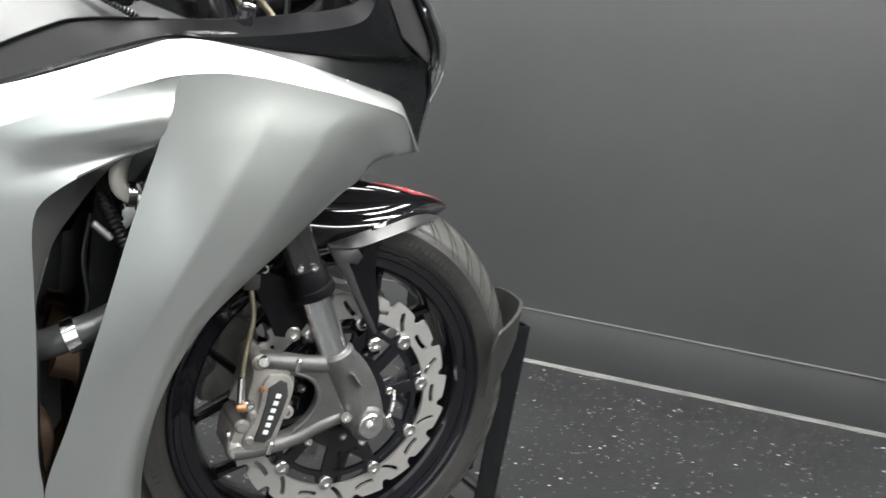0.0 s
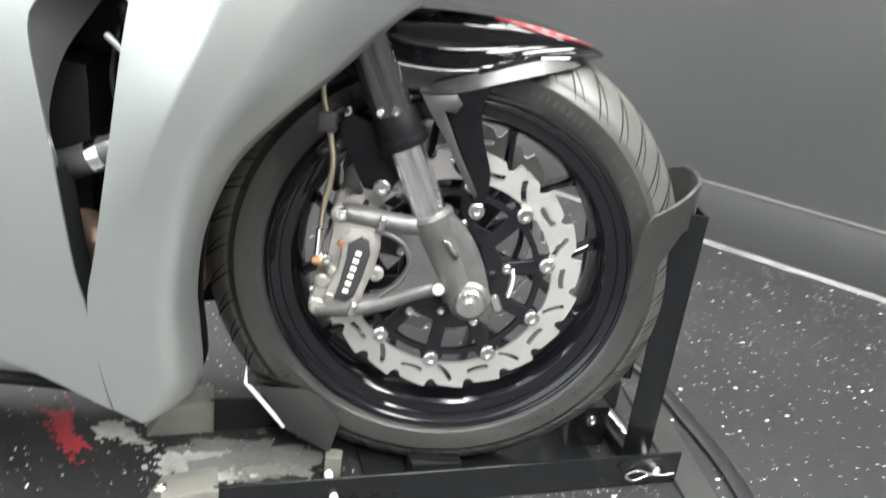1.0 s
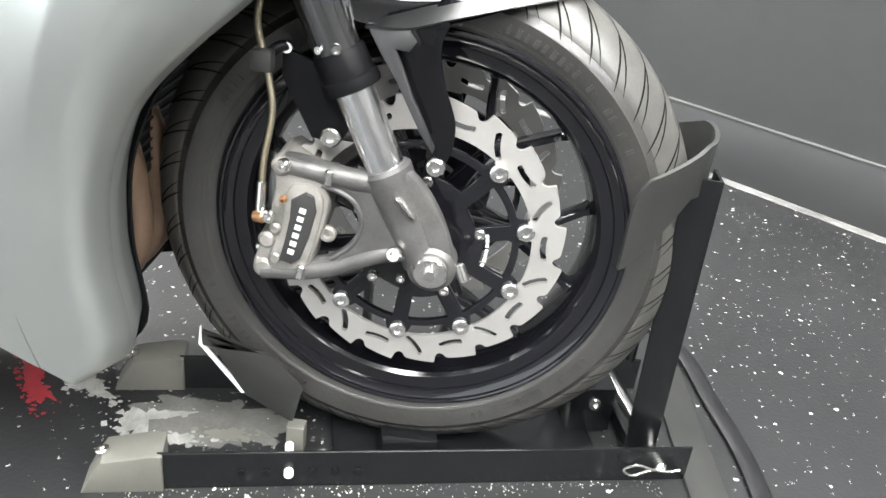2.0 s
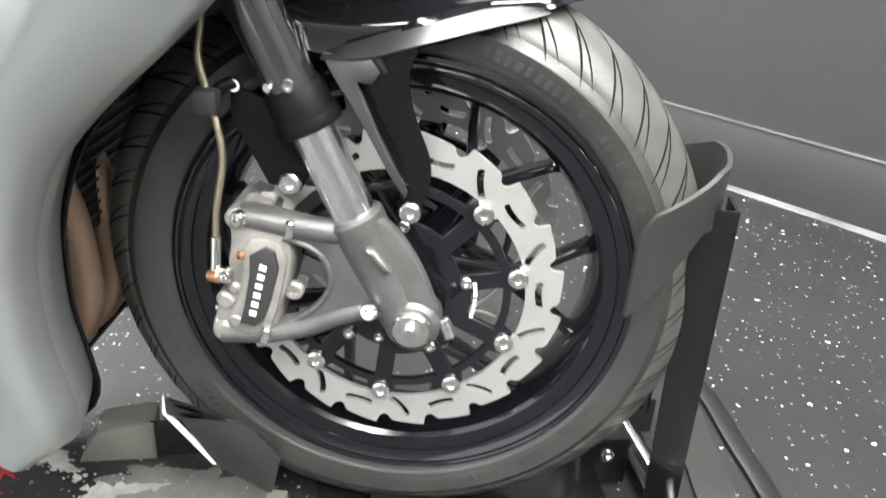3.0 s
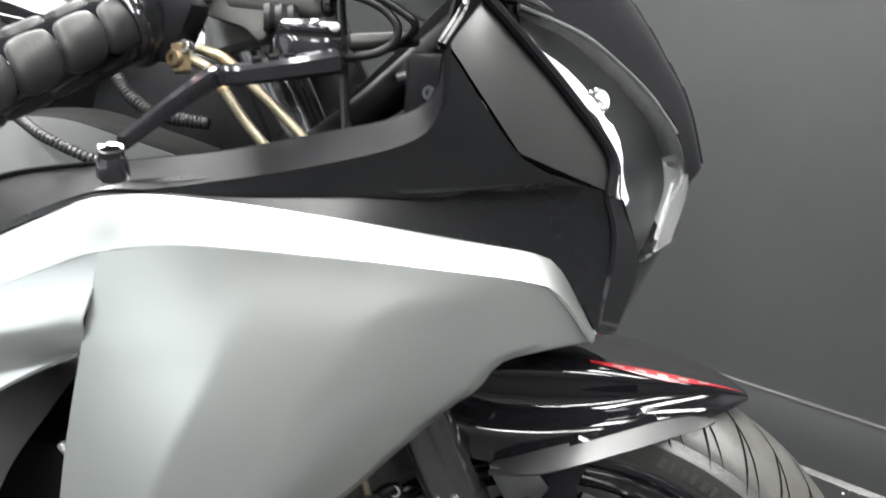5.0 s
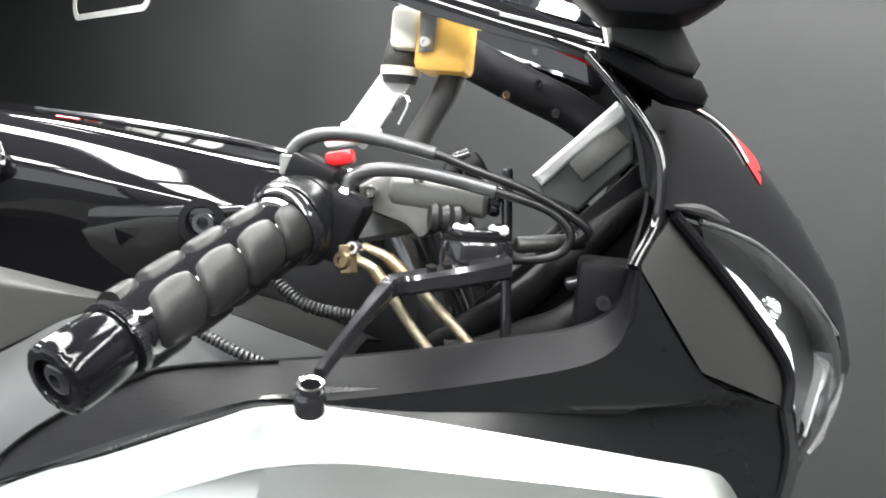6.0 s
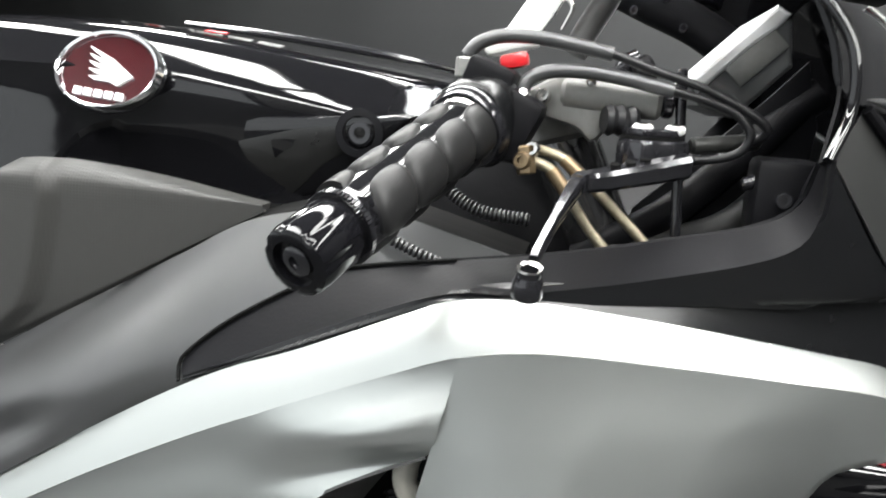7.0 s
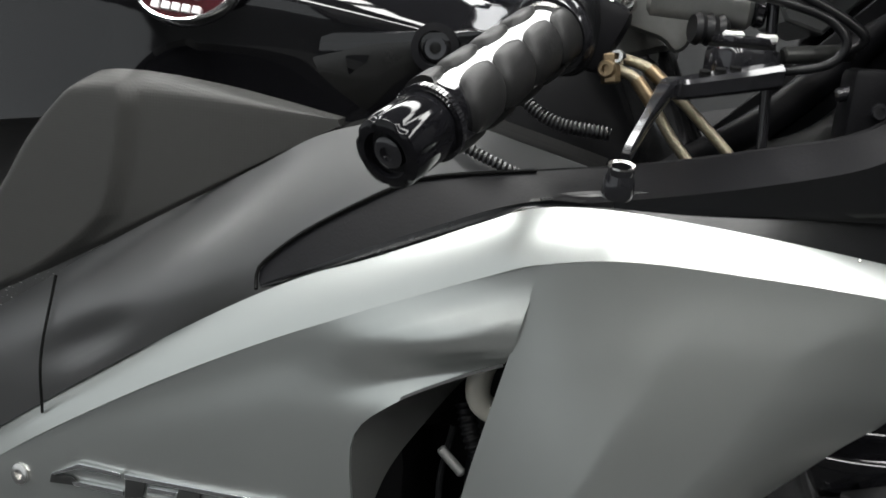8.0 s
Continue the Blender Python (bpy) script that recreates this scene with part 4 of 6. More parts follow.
        part("inner_bracket", plate([(-0.15, 0.52), (-0.09, 0.5), (-0.075, 0.45), (-0.09, 0.425), (-0.118, 0.43), (-0.15, 0.49)], side * 0.100, side * 0.094, bevel=0.0015), PLASTIC, g)
        part("bracket_bolt", bolt((-0.097, side * 0.104, 0.435), (0, side, 0), 0.0105, 0.006), STEEL, g)
        out = Vector((0.3, side * 0.65, 0.7)) * 0.0018

        def on_guard(i, f, side=side):
            a, c = sec[int(f)], sec[int(f) + 1]
            c = a.lerp(c, f - int(f))
            p, q = mid[i], low[i]
            return Vector((p.x + (q.x - p.x) * f / 24, side * q.z * c.x, p.y + (q.y - p.y) * c.y)) + out
        if side > 0:
            continue
        stripe = [[on_guard(i, 7.9 + 1.0 * (i - 14) / 15 + 2.3 * (1 - abs(i - 21) / 8.5) * w) for i in range(14, 30)] for w in (0.0, 0.33, 0.67, 1.0)]
        part("red_stripe", sheet(stripe, 0.0006), DEEPRED, g, "red stripe with pale bars")
        for k in range(5):
            a, b = 2 + 2 * k, 3 + 2 * k
            part("stripe_bar", sheet([[p + out * 0.3 for p in row[a:b + 1]] for row in stripe[1:3]], 0.0004), GRIME, g)
    return g


mudguard()


# ---- motorcycle: fairing ----
def fair(x, z):
    """Half width of the side fairing."""
    return 0.283 - 0.092 * max(0, (x + 0.30) / 0.30) ** 1.7 - 0.045 * max(0, (0.70 - z) / 0.4) ** 1.5 - 0.04 * max(0, (-0.33 - x) / 0.3) ** 1.5


def on_fair(pts, inset=0.0):
    return [(x, -fair(x, z) + inset, z) for x, z in pts]


def both(ob):
    """The same part on the other side of the motorcycle."""
    made = ob.copy()
    scene.collection.objects.link(made)
    made.scale = (1, -1, 1)
    for child in ob.children:
        c = child.copy()
        scene.collection.objects.link(c)
        c.parent = made
    return made


SEAM = [(-0.301, 0.752), (-0.316, 0.683), (-0.333, 0.605), (-0.352, 0.50), (-0.373, 0.39), (-0.388, 0.312), (-0.380, 0.223), (-0.372, 0.175)]
BAND_LOW_F = [(-0.301, 0.752), (-0.247, 0.760), (-0.168, 0.756), (-0.104, 0.749), (-0.041, 0.739), (-0.022, 0.727), (0.001, 0.697)]
BAND_LOW_R = [(-0.86, 0.420), (-0.721, 0.521), (-0.592, 0.605), (-0.492, 0.663), (-0.409, 0.705), (-0.337, 0.738), (-0.301, 0.752)]
BAND_TOP = [(-0.86, 0.450), (-0.732, 0.542), (-0.600, 0.632), (-0.492, 0.699), (-0.416, 0.736), (-0.342, 0.770), (-0.309, 0.783), (-0.259, 0.786), (-0.175, 0.778), (-0.078, 0.762), (-0.040, 0.754), (-0.024, 0.742), (0.003, 0.697)]
LEAD = [(0.001, 0.697), (-0.039, 0.690), (-0.064, 0.680), (-0.078, 0.659), (-0.100, 0.640), (-0.152, 0.584), (-0.198, 0.540), (-0.238, 0.495), (-0.262, 0.45), (-0.281, 0.39), (-0.289, 0.311), (-0.286, 0.252), (-0.286, 0.212), (-0.300, 0.178), (-0.328, 0.152)]
VENT = [(-0.301, 0.752), (-0.308, 0.715), (-0.317, 0.684), (-0.347, 0.669), (-0.384, 0.646), (-0.410, 0.622), (-0.416, 0.596), (-0.412, 0.546), (-0.405, 0.470), (-0.397, 0.36), (-0.389, 0.312), (-0.381, 0.223), (-0.374, 0.175)]


def front_panel():
    def bend(p, u, v):
        s = max(0, (u - 0.62) / 0.38)
        y = -fair(p.x, p.z) + 0.034 * s ** 2.4 * (0.25 + 0.75 * max(0, min(1, (v - 0.06) / 0.2)))
        # the upper part swells outwards below the band
        y -= 0.017 * math.sin(math.pi * min(1, v / 0.62)) ** 1.3 * min(1, u / 0.34) * (1 - s) ** 1.5
        return Vector((p.x, y, p.z))
    g = coons(on_fair(BAND_LOW_F), on_fair([(-0.372, 0.175), (-0.328, 0.152)]), on_fair(SEAM), on_fair(LEAD), 44, 60, bend)
    # rolled lip along the leading edge
    for j, row in enumerate(g):
        e = row[-1]
        k = min(1, 0.25 + j / 14)
        back = (row[-1] - row[-4]).normalized() * k
        row.append(e + back * 0.002 + Vector((0, 0.010 * k, 0)))
        row.append(e - Vector((back.x * 0.006, -0.024 * k, back.z * 0.006)))
        row.append(e - Vector((back.x * 0.03, -0.055 * k, back.z * 0.03)))
    ob = part("front_side_fairing", sheet(g, 0.003), SILVER, bike, "satin silver front side fairing", 60)
    both(ob)


def rear_panel():
    def bend(p, u, v):
        y = -fair(p.x, p.z)
        # raised brow over the vent and the hollow under it
        dx, dz = p.x + 0.352, p.z - (0.700 + 0.25 * (p.x + 0.352))
        y -= 0.013 * math.exp(-(dx / 0.06) ** 2 - (dz / 0.016) ** 2)
        dz2 = p.z - (0.672 + 0.30 * (p.x + 0.352))
        y += 0.010 * math.exp(-(dx / 0.055) ** 2 - (dz2 / 0.014) ** 2)
        y += 0.002 * math.exp(-((p.z - 0.715 - 0.5 * (p.x + 0.35)) / 0.02) ** 2)
        return Vector((p.x, y, p.z))
    g = coons(on_fair(BAND_LOW_R), on_fair([(-0.86, 0.30), (-0.60, 0.26), (-0.46, 0.215), (-0.374, 0.175)]), on_fair([(-0.86, 0.42), (-0.86, 0.30)]), on_fair(VENT), 64, 60, bend)
    ob = part("rear_side_fairing", sheet(g, 0.003), SILVER, bike, "satin silver rear side fairing", 60)
    # fixing screw and the chrome emblem, kept as plain bars
    part("fairing_screw", bolt((-0.7365, -fair(-0.737, 0.482) - 0.001, 0.482), (-0.15, -1, 0.1), 0.0095, 0.004), STEEL, ob)
    strips = [[(-0.6965, 0.4977), (-0.6614, 0.519), (-0.6157, 0.5249), (-0.6162, 0.5206), (-0.661, 0.5142), (-0.6914, 0.4978)],
              [(-0.6717, 0.4974), (-0.6623, 0.5008), (-0.6147, 0.5088), (-0.6154, 0.504), (-0.6694, 0.4945)],
              [(-0.6119, 0.5254), (-0.4682, 0.5464), (-0.4689, 0.542), (-0.6125, 0.5207)],
              [(-0.5895, 0.5214), (-0.5592, 0.5264), (-0.5623, 0.5221), (-0.589, 0.5153)],
              [(-0.5955, 0.5091), (-0.5656, 0.5132), (-0.5676, 0.5098), (-0.596, 0.5051)],
              [(-0.5139, 0.5314), (-0.4932, 0.5341), (-0.4949, 0.531), (-0.5133, 0.5263)]]
    fills = [[(-0.6968, 0.4961), (-0.6734, 0.5023), (-0.6681, 0.4997), (-0.6724, 0.4935), (-0.7007, 0.4866)],
             [(-0.6125, 0.5203), (-0.591, 0.524), (-0.5964, 0.5078), (-0.615, 0.501)],
             [(-0.559, 0.5282), (-0.5385, 0.5312), (-0.5417, 0.5113), (-0.566, 0.5082)],
             [(-0.5154, 0.5343), (-0.4689, 0.5414), (-0.4731, 0.5337), (-0.5155, 0.5217)],
             [(-0.651, 0.4842), (-0.6396, 0.4888), (-0.6451, 0.4789), (-0.6535, 0.4759)],
             [(-0.6347, 0.4879), (-0.613, 0.4934), (-0.6171, 0.4852), (-0.6388, 0.4788)],
             [(-0.6092, 0.494), (-0.5847, 0.4993), (-0.5871, 0.4943), (-0.6119, 0.487)]]
    for shapes, high, material, label in ((strips, 0.0026, CHROME, "chrome emblem stroke as a plain shape"), (fills, 0.0012, COVER, "dark emblem field as a plain shape")):
        for o in shapes:
            bm = plate(o, -high, 0.0005, bevel=0.0004)
            for v in bm.verts:
                v.co.y += -fair(v.co.x, v.co.z) - 0.0012
            part("emblem", bm, material, ob, label)
    both(ob)


def band():
    low = on_fair([*BAND_LOW_R[:-1], *BAND_LOW_F])
    top = []
    for x, z in BAND_TOP:
        t = 0.004 * max(0, min(1, (-0.28 - x) / 0.30))
        top.append((x, -fair(x, z) + 0.016 + t, z - 0.44 * t))

    def bend(p, u, v):
        return p + Vector((0, -0.002 * math.sin(math.pi * v), 0))
    g = coons(top, low, [top[0], low[0]], [top[-1], low[-1]], 90, 8, bend)
    ob = part("fairing_band", sheet(g, 0.0025), SILVER, bike, "silver upper band of the fairing catching the light", 60)
    both(ob)


CREST = [(-0.497, -0.246, 0.701), (-0.459, -0.252, 0.720), (-0.382, -0.257, 0.757), (-0.329, -0.261, 0.780), (-0.300, -0.265, 0.7880), (-0.273, -0.265, 0.7900), (-0.192, -0.252, 0.806), (-0.123, -0.247, 0.827), (-0.105, -0.246, 0.850), (-0.104, -0.247, 0.885)]
INNER = [(-0.502, -0.238, 0.701), (-0.499, -0.236, 0.713), (-0.466, -0.235, 0.742), (-0.411, -0.232, 0.776), (-0.381, -0.230, 0.788), (-0.315, -0.226, 0.799), (-0.245, -0.222, 0.811), (-0.18, -0.222, 0.827), (-0.134, -0.222, 0.840), (-0.112, -0.226, 0.856), (-0.106, -0.236, 0.884)]


def black_upper():
    """Satin black trim above the band: its outer face, and the ledge that turns into the cockpit."""
    low = on_fair(BAND_TOP[3:], 0.016)
    low[0] = (-0.497, -0.246, 0.6985)
    right = [(-0.104, -0.247, 0.885), (-0.058, -0.227, 0.822), (-0.020, -0.205, 0.803), (0.001, -0.189, 0.796), (0.010, -0.182, 0.762), (0.004, -0.178, 0.699)]
    low[-1] = right[-1]

    def bend(p, u, v):
        return p + Vector((0, 0.006 * math.sin(math.pi * v) * u, 0))
    g = coons(CREST, low, [CREST[0], low[0]], right, 60, 12, bend)
    ob = part("upper_side_fairing", sheet(g, 0.003), SATIN, bike, "satin black upper side fairing", 50)
    g = coons(INNER, CREST, [INNER[0], CREST[0]], [INNER[-1], CREST[-1]], 60, 5)
    part("ledge", sheet(g, 0.003), PLASTIC, ob, "satin black cockpit ledge", 60)
    fl = [[p + Vector((0, 0.004, -0.001)) for p in spline(INNER, 40)], [p + Vector((0.0, 0.05, -0.035)) for p in spline(INNER, 40)], [p + Vector((0.0, 0.12, -0.06)) for p in spline(INNER, 40)]]
    part("cockpit_liner", sheet(fl, 0.002), PLASTIC, ob, "matt black cockpit liner", 60)
    part("joint", tube([Vector(p) + Vector((-0.001, -0.0015, 0.0005)) for p in [(-0.500, -0.243, 0.696)] + INNER[:6]], 0.0014, 6, 40), GROOVE, ob, "narrow dark joint round the trim")
    part("screw", bolt((-0.103, -0.2310, 0.842), (-0.3, -1, 0.5), 0.0055, 0.003), STEEL, ob)
    for x, z in ((-0.235, 0.7835), (-0.165, 0.7755), (-0.118, 0.7685)):
        part("rivet", bolt((x, -fair(x, z) + 0.013, z), (0, -1, 0.4), 0.0009, 0.0007), STEEL, ob)
    both(ob)


def cover():
    """Satin black air-duct cover between the band and the tank."""
    top = [(-0.86, -0.176, 0.566), (-0.729, -0.184, 0.650), (-0.676, -0.184, 0.686), (-0.60, -0.182, 0.733), (-0.53, -0.186, 0.773), (-0.478, -0.194, 0.803), (-0.425, -0.202, 0.818), (-0.372, -0.204, 0.822), (-0.325, -0.208, 0.813), (-0.275, -0.214, 0.801)]
    low = on_fair([(-0.86, 0.448), (-0.732, 0.540), (-0.60, 0.630)], 0.018) + on_fair([(-0.505, 0.688), (-0.425, 0.725)], 0.034) + [(-0.35, -0.226, 0.757), (-0.27, -0.219, 0.772)]

    def bend(p, u, v):
        k = math.sin(math.pi * v) * (1 - 1.15 * u)
        p = p + Vector((0, -0.014 * k, 0.004 * k))
        p = p - Vector((0, 0.020 * math.exp(-((p.x + 0.585) / 0.095) ** 2) * math.sin(math.pi * v ** 1.4), 0))
        h = math.exp(-((p.x + 0.655) / 0.05) ** 2 - ((p.z - 0.625 - 0.55 * (p.x + 0.655)) / 0.016) ** 2)
        return p + Vector((0, 0.014 * h, 0))
    g = coons(top, low, [top[0], low[0]], [top[-1], low[-1]], 70, 16, bend)
    ob = part("duct_cover", sheet(g, 0.003), DUCT, bike, "satin black duct cover below the tank", 60)
    g = [[p + Vector((0, 0.003, 0)) for p in spline(top, 40)], [p + Vector((0, 0.05, 0.002)) for p in spline(top, 40)], [p + Vector((0, 0.1, -0.01)) for p in spline(top, 40)]]
    part("cover_edge", sheet(g, 0.002), GROOVE, ob)
    part("joint", tube(on_fair([(-0.712, 0.545), (-0.706, 0.60)], 0.010) + [(-0.704, -0.193, 0.664)], 0.0012, 6, 12), GROOVE, ob, "narrow dark joint")
    both(ob)


def cowl(x, z):
    return min(0.376 - 0.757 * x - 0.235 * z, 0.262)


def nose():
    """Front cowl, side cover, headlight and chin."""
    side = [(-0.104, -0.247, 0.885), (-0.058, -0.227, 0.822), (0.001, -0.188, 0.797), (0.0035, -0.181, 0.822), (-0.012, -0.185, 0.846), (-0.031, -0.196, 0.861), (-0.070, -0.217, 0.900), (-0.086, -0.225, 0.916)]
    ctr = Vector((-0.05, 0.86))
    o = [((x - ctr.x) * 0.975 + ctr.x, (z - ctr.y) * 0.975 + ctr.y) for x, _, z in side]
    bm = plate(o, 0, 0.004, bevel=0.001)
    for v in bm.verts:
        v.co.y += -cowl(v.co.x, v.co.z) + 0.0015
    cov = part("side_cover", bm, COVER, bike, "dark satin side cover by the headlight")
    bm = plate([((x - ctr.x) * 1.03 + ctr.x, (z - ctr.y) * 1.03 + ctr.y) for x, _, z in side], 0.005, 0.008)
    for v in bm.verts:
        v.co.y += -cowl(v.co.x, v.co.z) + 0.0015
    part("gap_backing", bm, GROOVE, cov)
    both(cov)
    S = [(-0.128, -0.215, 0.995), (-0.108, -0.224, 0.955), (-0.100, -0.228, 0.925), (-0.086, -0.2255, 0.916), (-0.070, -0.208, 0.913), (-0.047, -0.184, 0.907), (-0.020, -0.160, 0.897), (0.010, -0.137, 0.877), (0.030, -0.123, 0.860), (0.050, -0.112, 0.838), (0.066, -0.09, 0.795)]
    C = [(-0.16, 0, 1.085), (-0.105, 0, 1.045), (-0.062, 0, 1.005), (-0.028, 0, 0.972), (0.0, 0, 0.94), (0.024, 0, 0.905), (0.043, 0, 0.87), (0.060, 0, 0.835), (0.072, 0, 0.80)]

    def bend(p, u, v):
        return p + Vector((0.016, -0.006, 0.024)) * math.sin(math.pi * u) * (0.75 - 0.45 * v)
    g = coons([S[0], (-0.16, -0.12, 1.06), C[0]], [S[-1], (0.076, -0.05, 0.80), C[-1]], S, C, 20, 36, bend)
    top = part("front_cowl", sheet(g, 0.003), COWL, bike, "gloss black front cowl with red graphic", 60)
    out = Vector((0.66, -0.35, 0.65)) * 0.0013
    hi = [Vector(p) + out for p in ((-0.0657, -0.126, 0.983), (-0.0448, -0.107, 0.973), (-0.0224, -0.0874, 0.9595), (-0.0138, -0.0925, 0.948), (-0.0163, -0.1205, 0.9342))]
    lo = [Vector(p) + out for p in ((-0.0694, -0.136, 0.981), (-0.0529, -0.1165, 0.9757), (-0.0371, -0.110, 0.964), (-0.0269, -0.1185, 0.948), (-0.0165, -0.1215, 0.9338))]
    part("red_graphic", sheet(coons(hi, lo, [hi[0], lo[0]], [hi[-1], lo[-1]], 24, 3), 0.0006), RED, top, "red graphic stripe")
    part("graphic_edge", tube([p + out * 0.3 for p in lo[:4]], 0.0009, 6, 20), WHITE, top, "pale edge of the graphic")
    both(top)
    # headlight: reflector behind a clear lens
    a = [(-0.064, -0.214, 0.899), (-0.031, -0.195, 0.861), (0.004, -0.181, 0.824), (0.010, -0.176, 0.795), (0.022, -0.150, 0.765), (0.030, -0.125, 0.739)]
    b = [(-0.066, -0.207, 0.911), (-0.045, -0.183, 0.905), (-0.019, -0.160, 0.895), (0.010, -0.137, 0.875), (0.030, -0.123, 0.858), (0.050, -0.112, 0.835), (0.065, -0.09, 0.795), (0.058, -0.085, 0.750)]

    def swell(p, u, v):
        return p + Vector((0.010, -0.008, 0)) * math.sin(math.pi * u) * math.sin(math.pi * v)
    g = coons([a[0], b[0]], [a[-1], b[-1]], a, b, 12, 24, swell)
    lens = part("headlight", sheet(g, 0.002), LENS, bike, "clear headlight lens over a bright reflector", 60)

    def dish(p, u, v):
        return p + Vector((-0.002 - 0.012 * u, 0.0045 + 0.012 * u, 0))
    g = coons([a[0], b[0]], [a[-1], b[-1]], a, b, 12, 24, dish)
    def across(row, u):
        k = min(int(u * 12), 11)
        return row[k].lerp(row[k + 1], u * 12 - k)
    # a bright sliver, pointed above, widest by the lamp
    sliver = []
    for j in range(1, 15):
        f = (j - 1) / 13
        w = 0.03 + 0.36 * math.sin(math.pi * min(1, f * 0.98) ** 0.8) ** 1.3
        sliver.append([across(g[j], 0.03 + w * k / 6) + Vector((0.0012, -0.0012, 0)) * (k % 2) for k in range(7)])
    part("reflector", sheet(sliver, 0.002), REFL, lens, "bright fluted reflector", 20)
    part("low_reflector", sheet([row[:3] for row in g[13:18]], 0.002), REFL, lens, "bright lower reflector", 60)
    part("low_shroud", sheet([row[2:4] for row in g[13:18]], 0.002), SHROUD, lens, "", 60)
    part("tip_shroud", sheet([row[:4] for row in g[17:]], 0.002), SHROUD, lens, "", 60)
    bowl = Matrix.Translation(g[9][4] + Vector((0.001, -0.0015, 0))) @ Matrix.Rotation(radians(25), 4, "Z")
    part("lamp_bowl", lathe([(0.0003, 0.004), (0.0035, 0.003), (0.0065, 0.000), (0.0085, -0.003), (0.0092, -0.002), (0.0070, 0.002)], 24, bowl), CHROME, lens, "chrome lamp bowl")
    part("lens_rim", tube(b[:6], 0.0016, 8, 40), PODGREY, lens, "pale rim of the lens")
    part("shroud", sheet([row[3:] for row in g], 0.002), SHROUD, lens, "dark headlight shroud", 60)
    part("lens_tip", sheet([[p + Vector((0.001, -0.001, 0)) for p in row[6:]] for row in coons([a[0], b[0]], [a[-1], b[-1]], a, b, 12, 24, swell)[19:]], 0.001), CLOUDY, lens, "cloudy lower tip of the lens")
    part("edge_seal", tube([(-0.084, -0.2265, 0.914), (-0.068, -0.219, 0.8985), (-0.031, -0.1995, 0.8605), (0.000, -0.1855, 0.823), (0.002, -0.190, 0.796)], 0.0036, 8, 30), PLASTIC, lens, "black seal along the lens")
    part("lens_brow", tube([(-0.085, -0.2275, 0.9195), (-0.066, -0.2085, 0.9175), (-0.046, -0.1865, 0.9105)], lambda t: 0.0006 + 0.0026 * math.sin(math.pi * t), 8, 20), DUCT, lens, "grey brow above the lens")
    both(lens)
    # chin under the headlight
    c1 = [(0.001, -0.189, 0.796), (0.010, -0.182, 0.762), (0.004, -0.178, 0.699)]
    c2 = [(0.012, -0.172, 0.792), (0.032, -0.128, 0.738), (0.020, -0.14, 0.690)]
    g = coons([c1[0], c2[0]], [c1[-1], c2[-1]], c1, c2, 8, 10)
    chin = part("chin", sheet(g, 0.003), GLOSS, bike, "matt black chin below the headlight", 60)
    g = coons([c2[1], (0.060, -0.06, 0.745), (0.07, 0, 0.75)], [c2[2], (0.03, -0.06, 0.675), (0.035, 0, 0.67)], [c2[1], c2[2]], [(0.07, 0, 0.75), (0.035, 0, 0.67)], 12, 8)
    part("chin_front", sheet(g, 0.003), GLOSS, chin)
    g = coons([(0.004, -0.178, 0.699), (0.020, -0.14, 0.690), (0.035, 0, 0.67)], [(-0.075, -0.19, 0.672), (-0.07, -0.1, 0.66), (-0.05, 0, 0.65)], [(0.004, -0.178, 0.699), (-0.075, -0.19, 0.672)], [(0.035, 0, 0.67), (-0.05, 0, 0.65)], 12, 6)
    part("chin_under", sheet(g, 0.003), SATIN, chin)
    g = coons([b[6], (0.076, -0.05, 0.80), (0.072, 0, 0.80)], [b[7], (0.068, -0.05, 0.75), (0.07, 0, 0.75)], [b[6], b[7]], [(0.072, 0, 0.80), (0.07, 0, 0.75)], 8, 6)
    part("lens_front", sheet(g, 0.002), LENS, chin, "clear lower front of the lens", 60)
    part("front_reflector", sheet([[p + Vector((-0.010, 0.002, 0)) for p in row] for row in g], 0.002), REFL, chin, "bright inner reflector", 60)
    both(chin)
    # thick glossy edge of the cowl beside the cockpit
    part("cowl_edge", tube([(-0.106, -0.2475, 0.884), (-0.095, -0.234, 0.909), (-0.094, -0.230, 0.935), (-0.100, -0.226, 0.955), (-0.118, -0.222, 0.978), (-0.142, -0.205, 1.004)], 0.0036, 10, 30), GLOSS, bike, "glossy black cowl edge")
    fl = [(-0.108, -0.243, 0.882), (-0.100, -0.228, 0.925), (-0.108, -0.222, 0.96), (-0.128, -0.213, 0.995)]
    g = coons(fl, [(x + 0.01, y + 0.03, z - 0.004) for x, y, z in fl], [fl[0], (-0.098, -0.213, 0.878)], [fl[-1], (-0.118, -0.183, 0.991)], 10, 5)
    inn = part("cowl_inner", sheet(g, 0.002), PLASTIC, bike, "black inner cowl", 60)
    both(inn)


front_panel()
rear_panel()
band()
black_upper()
cover()
nose()


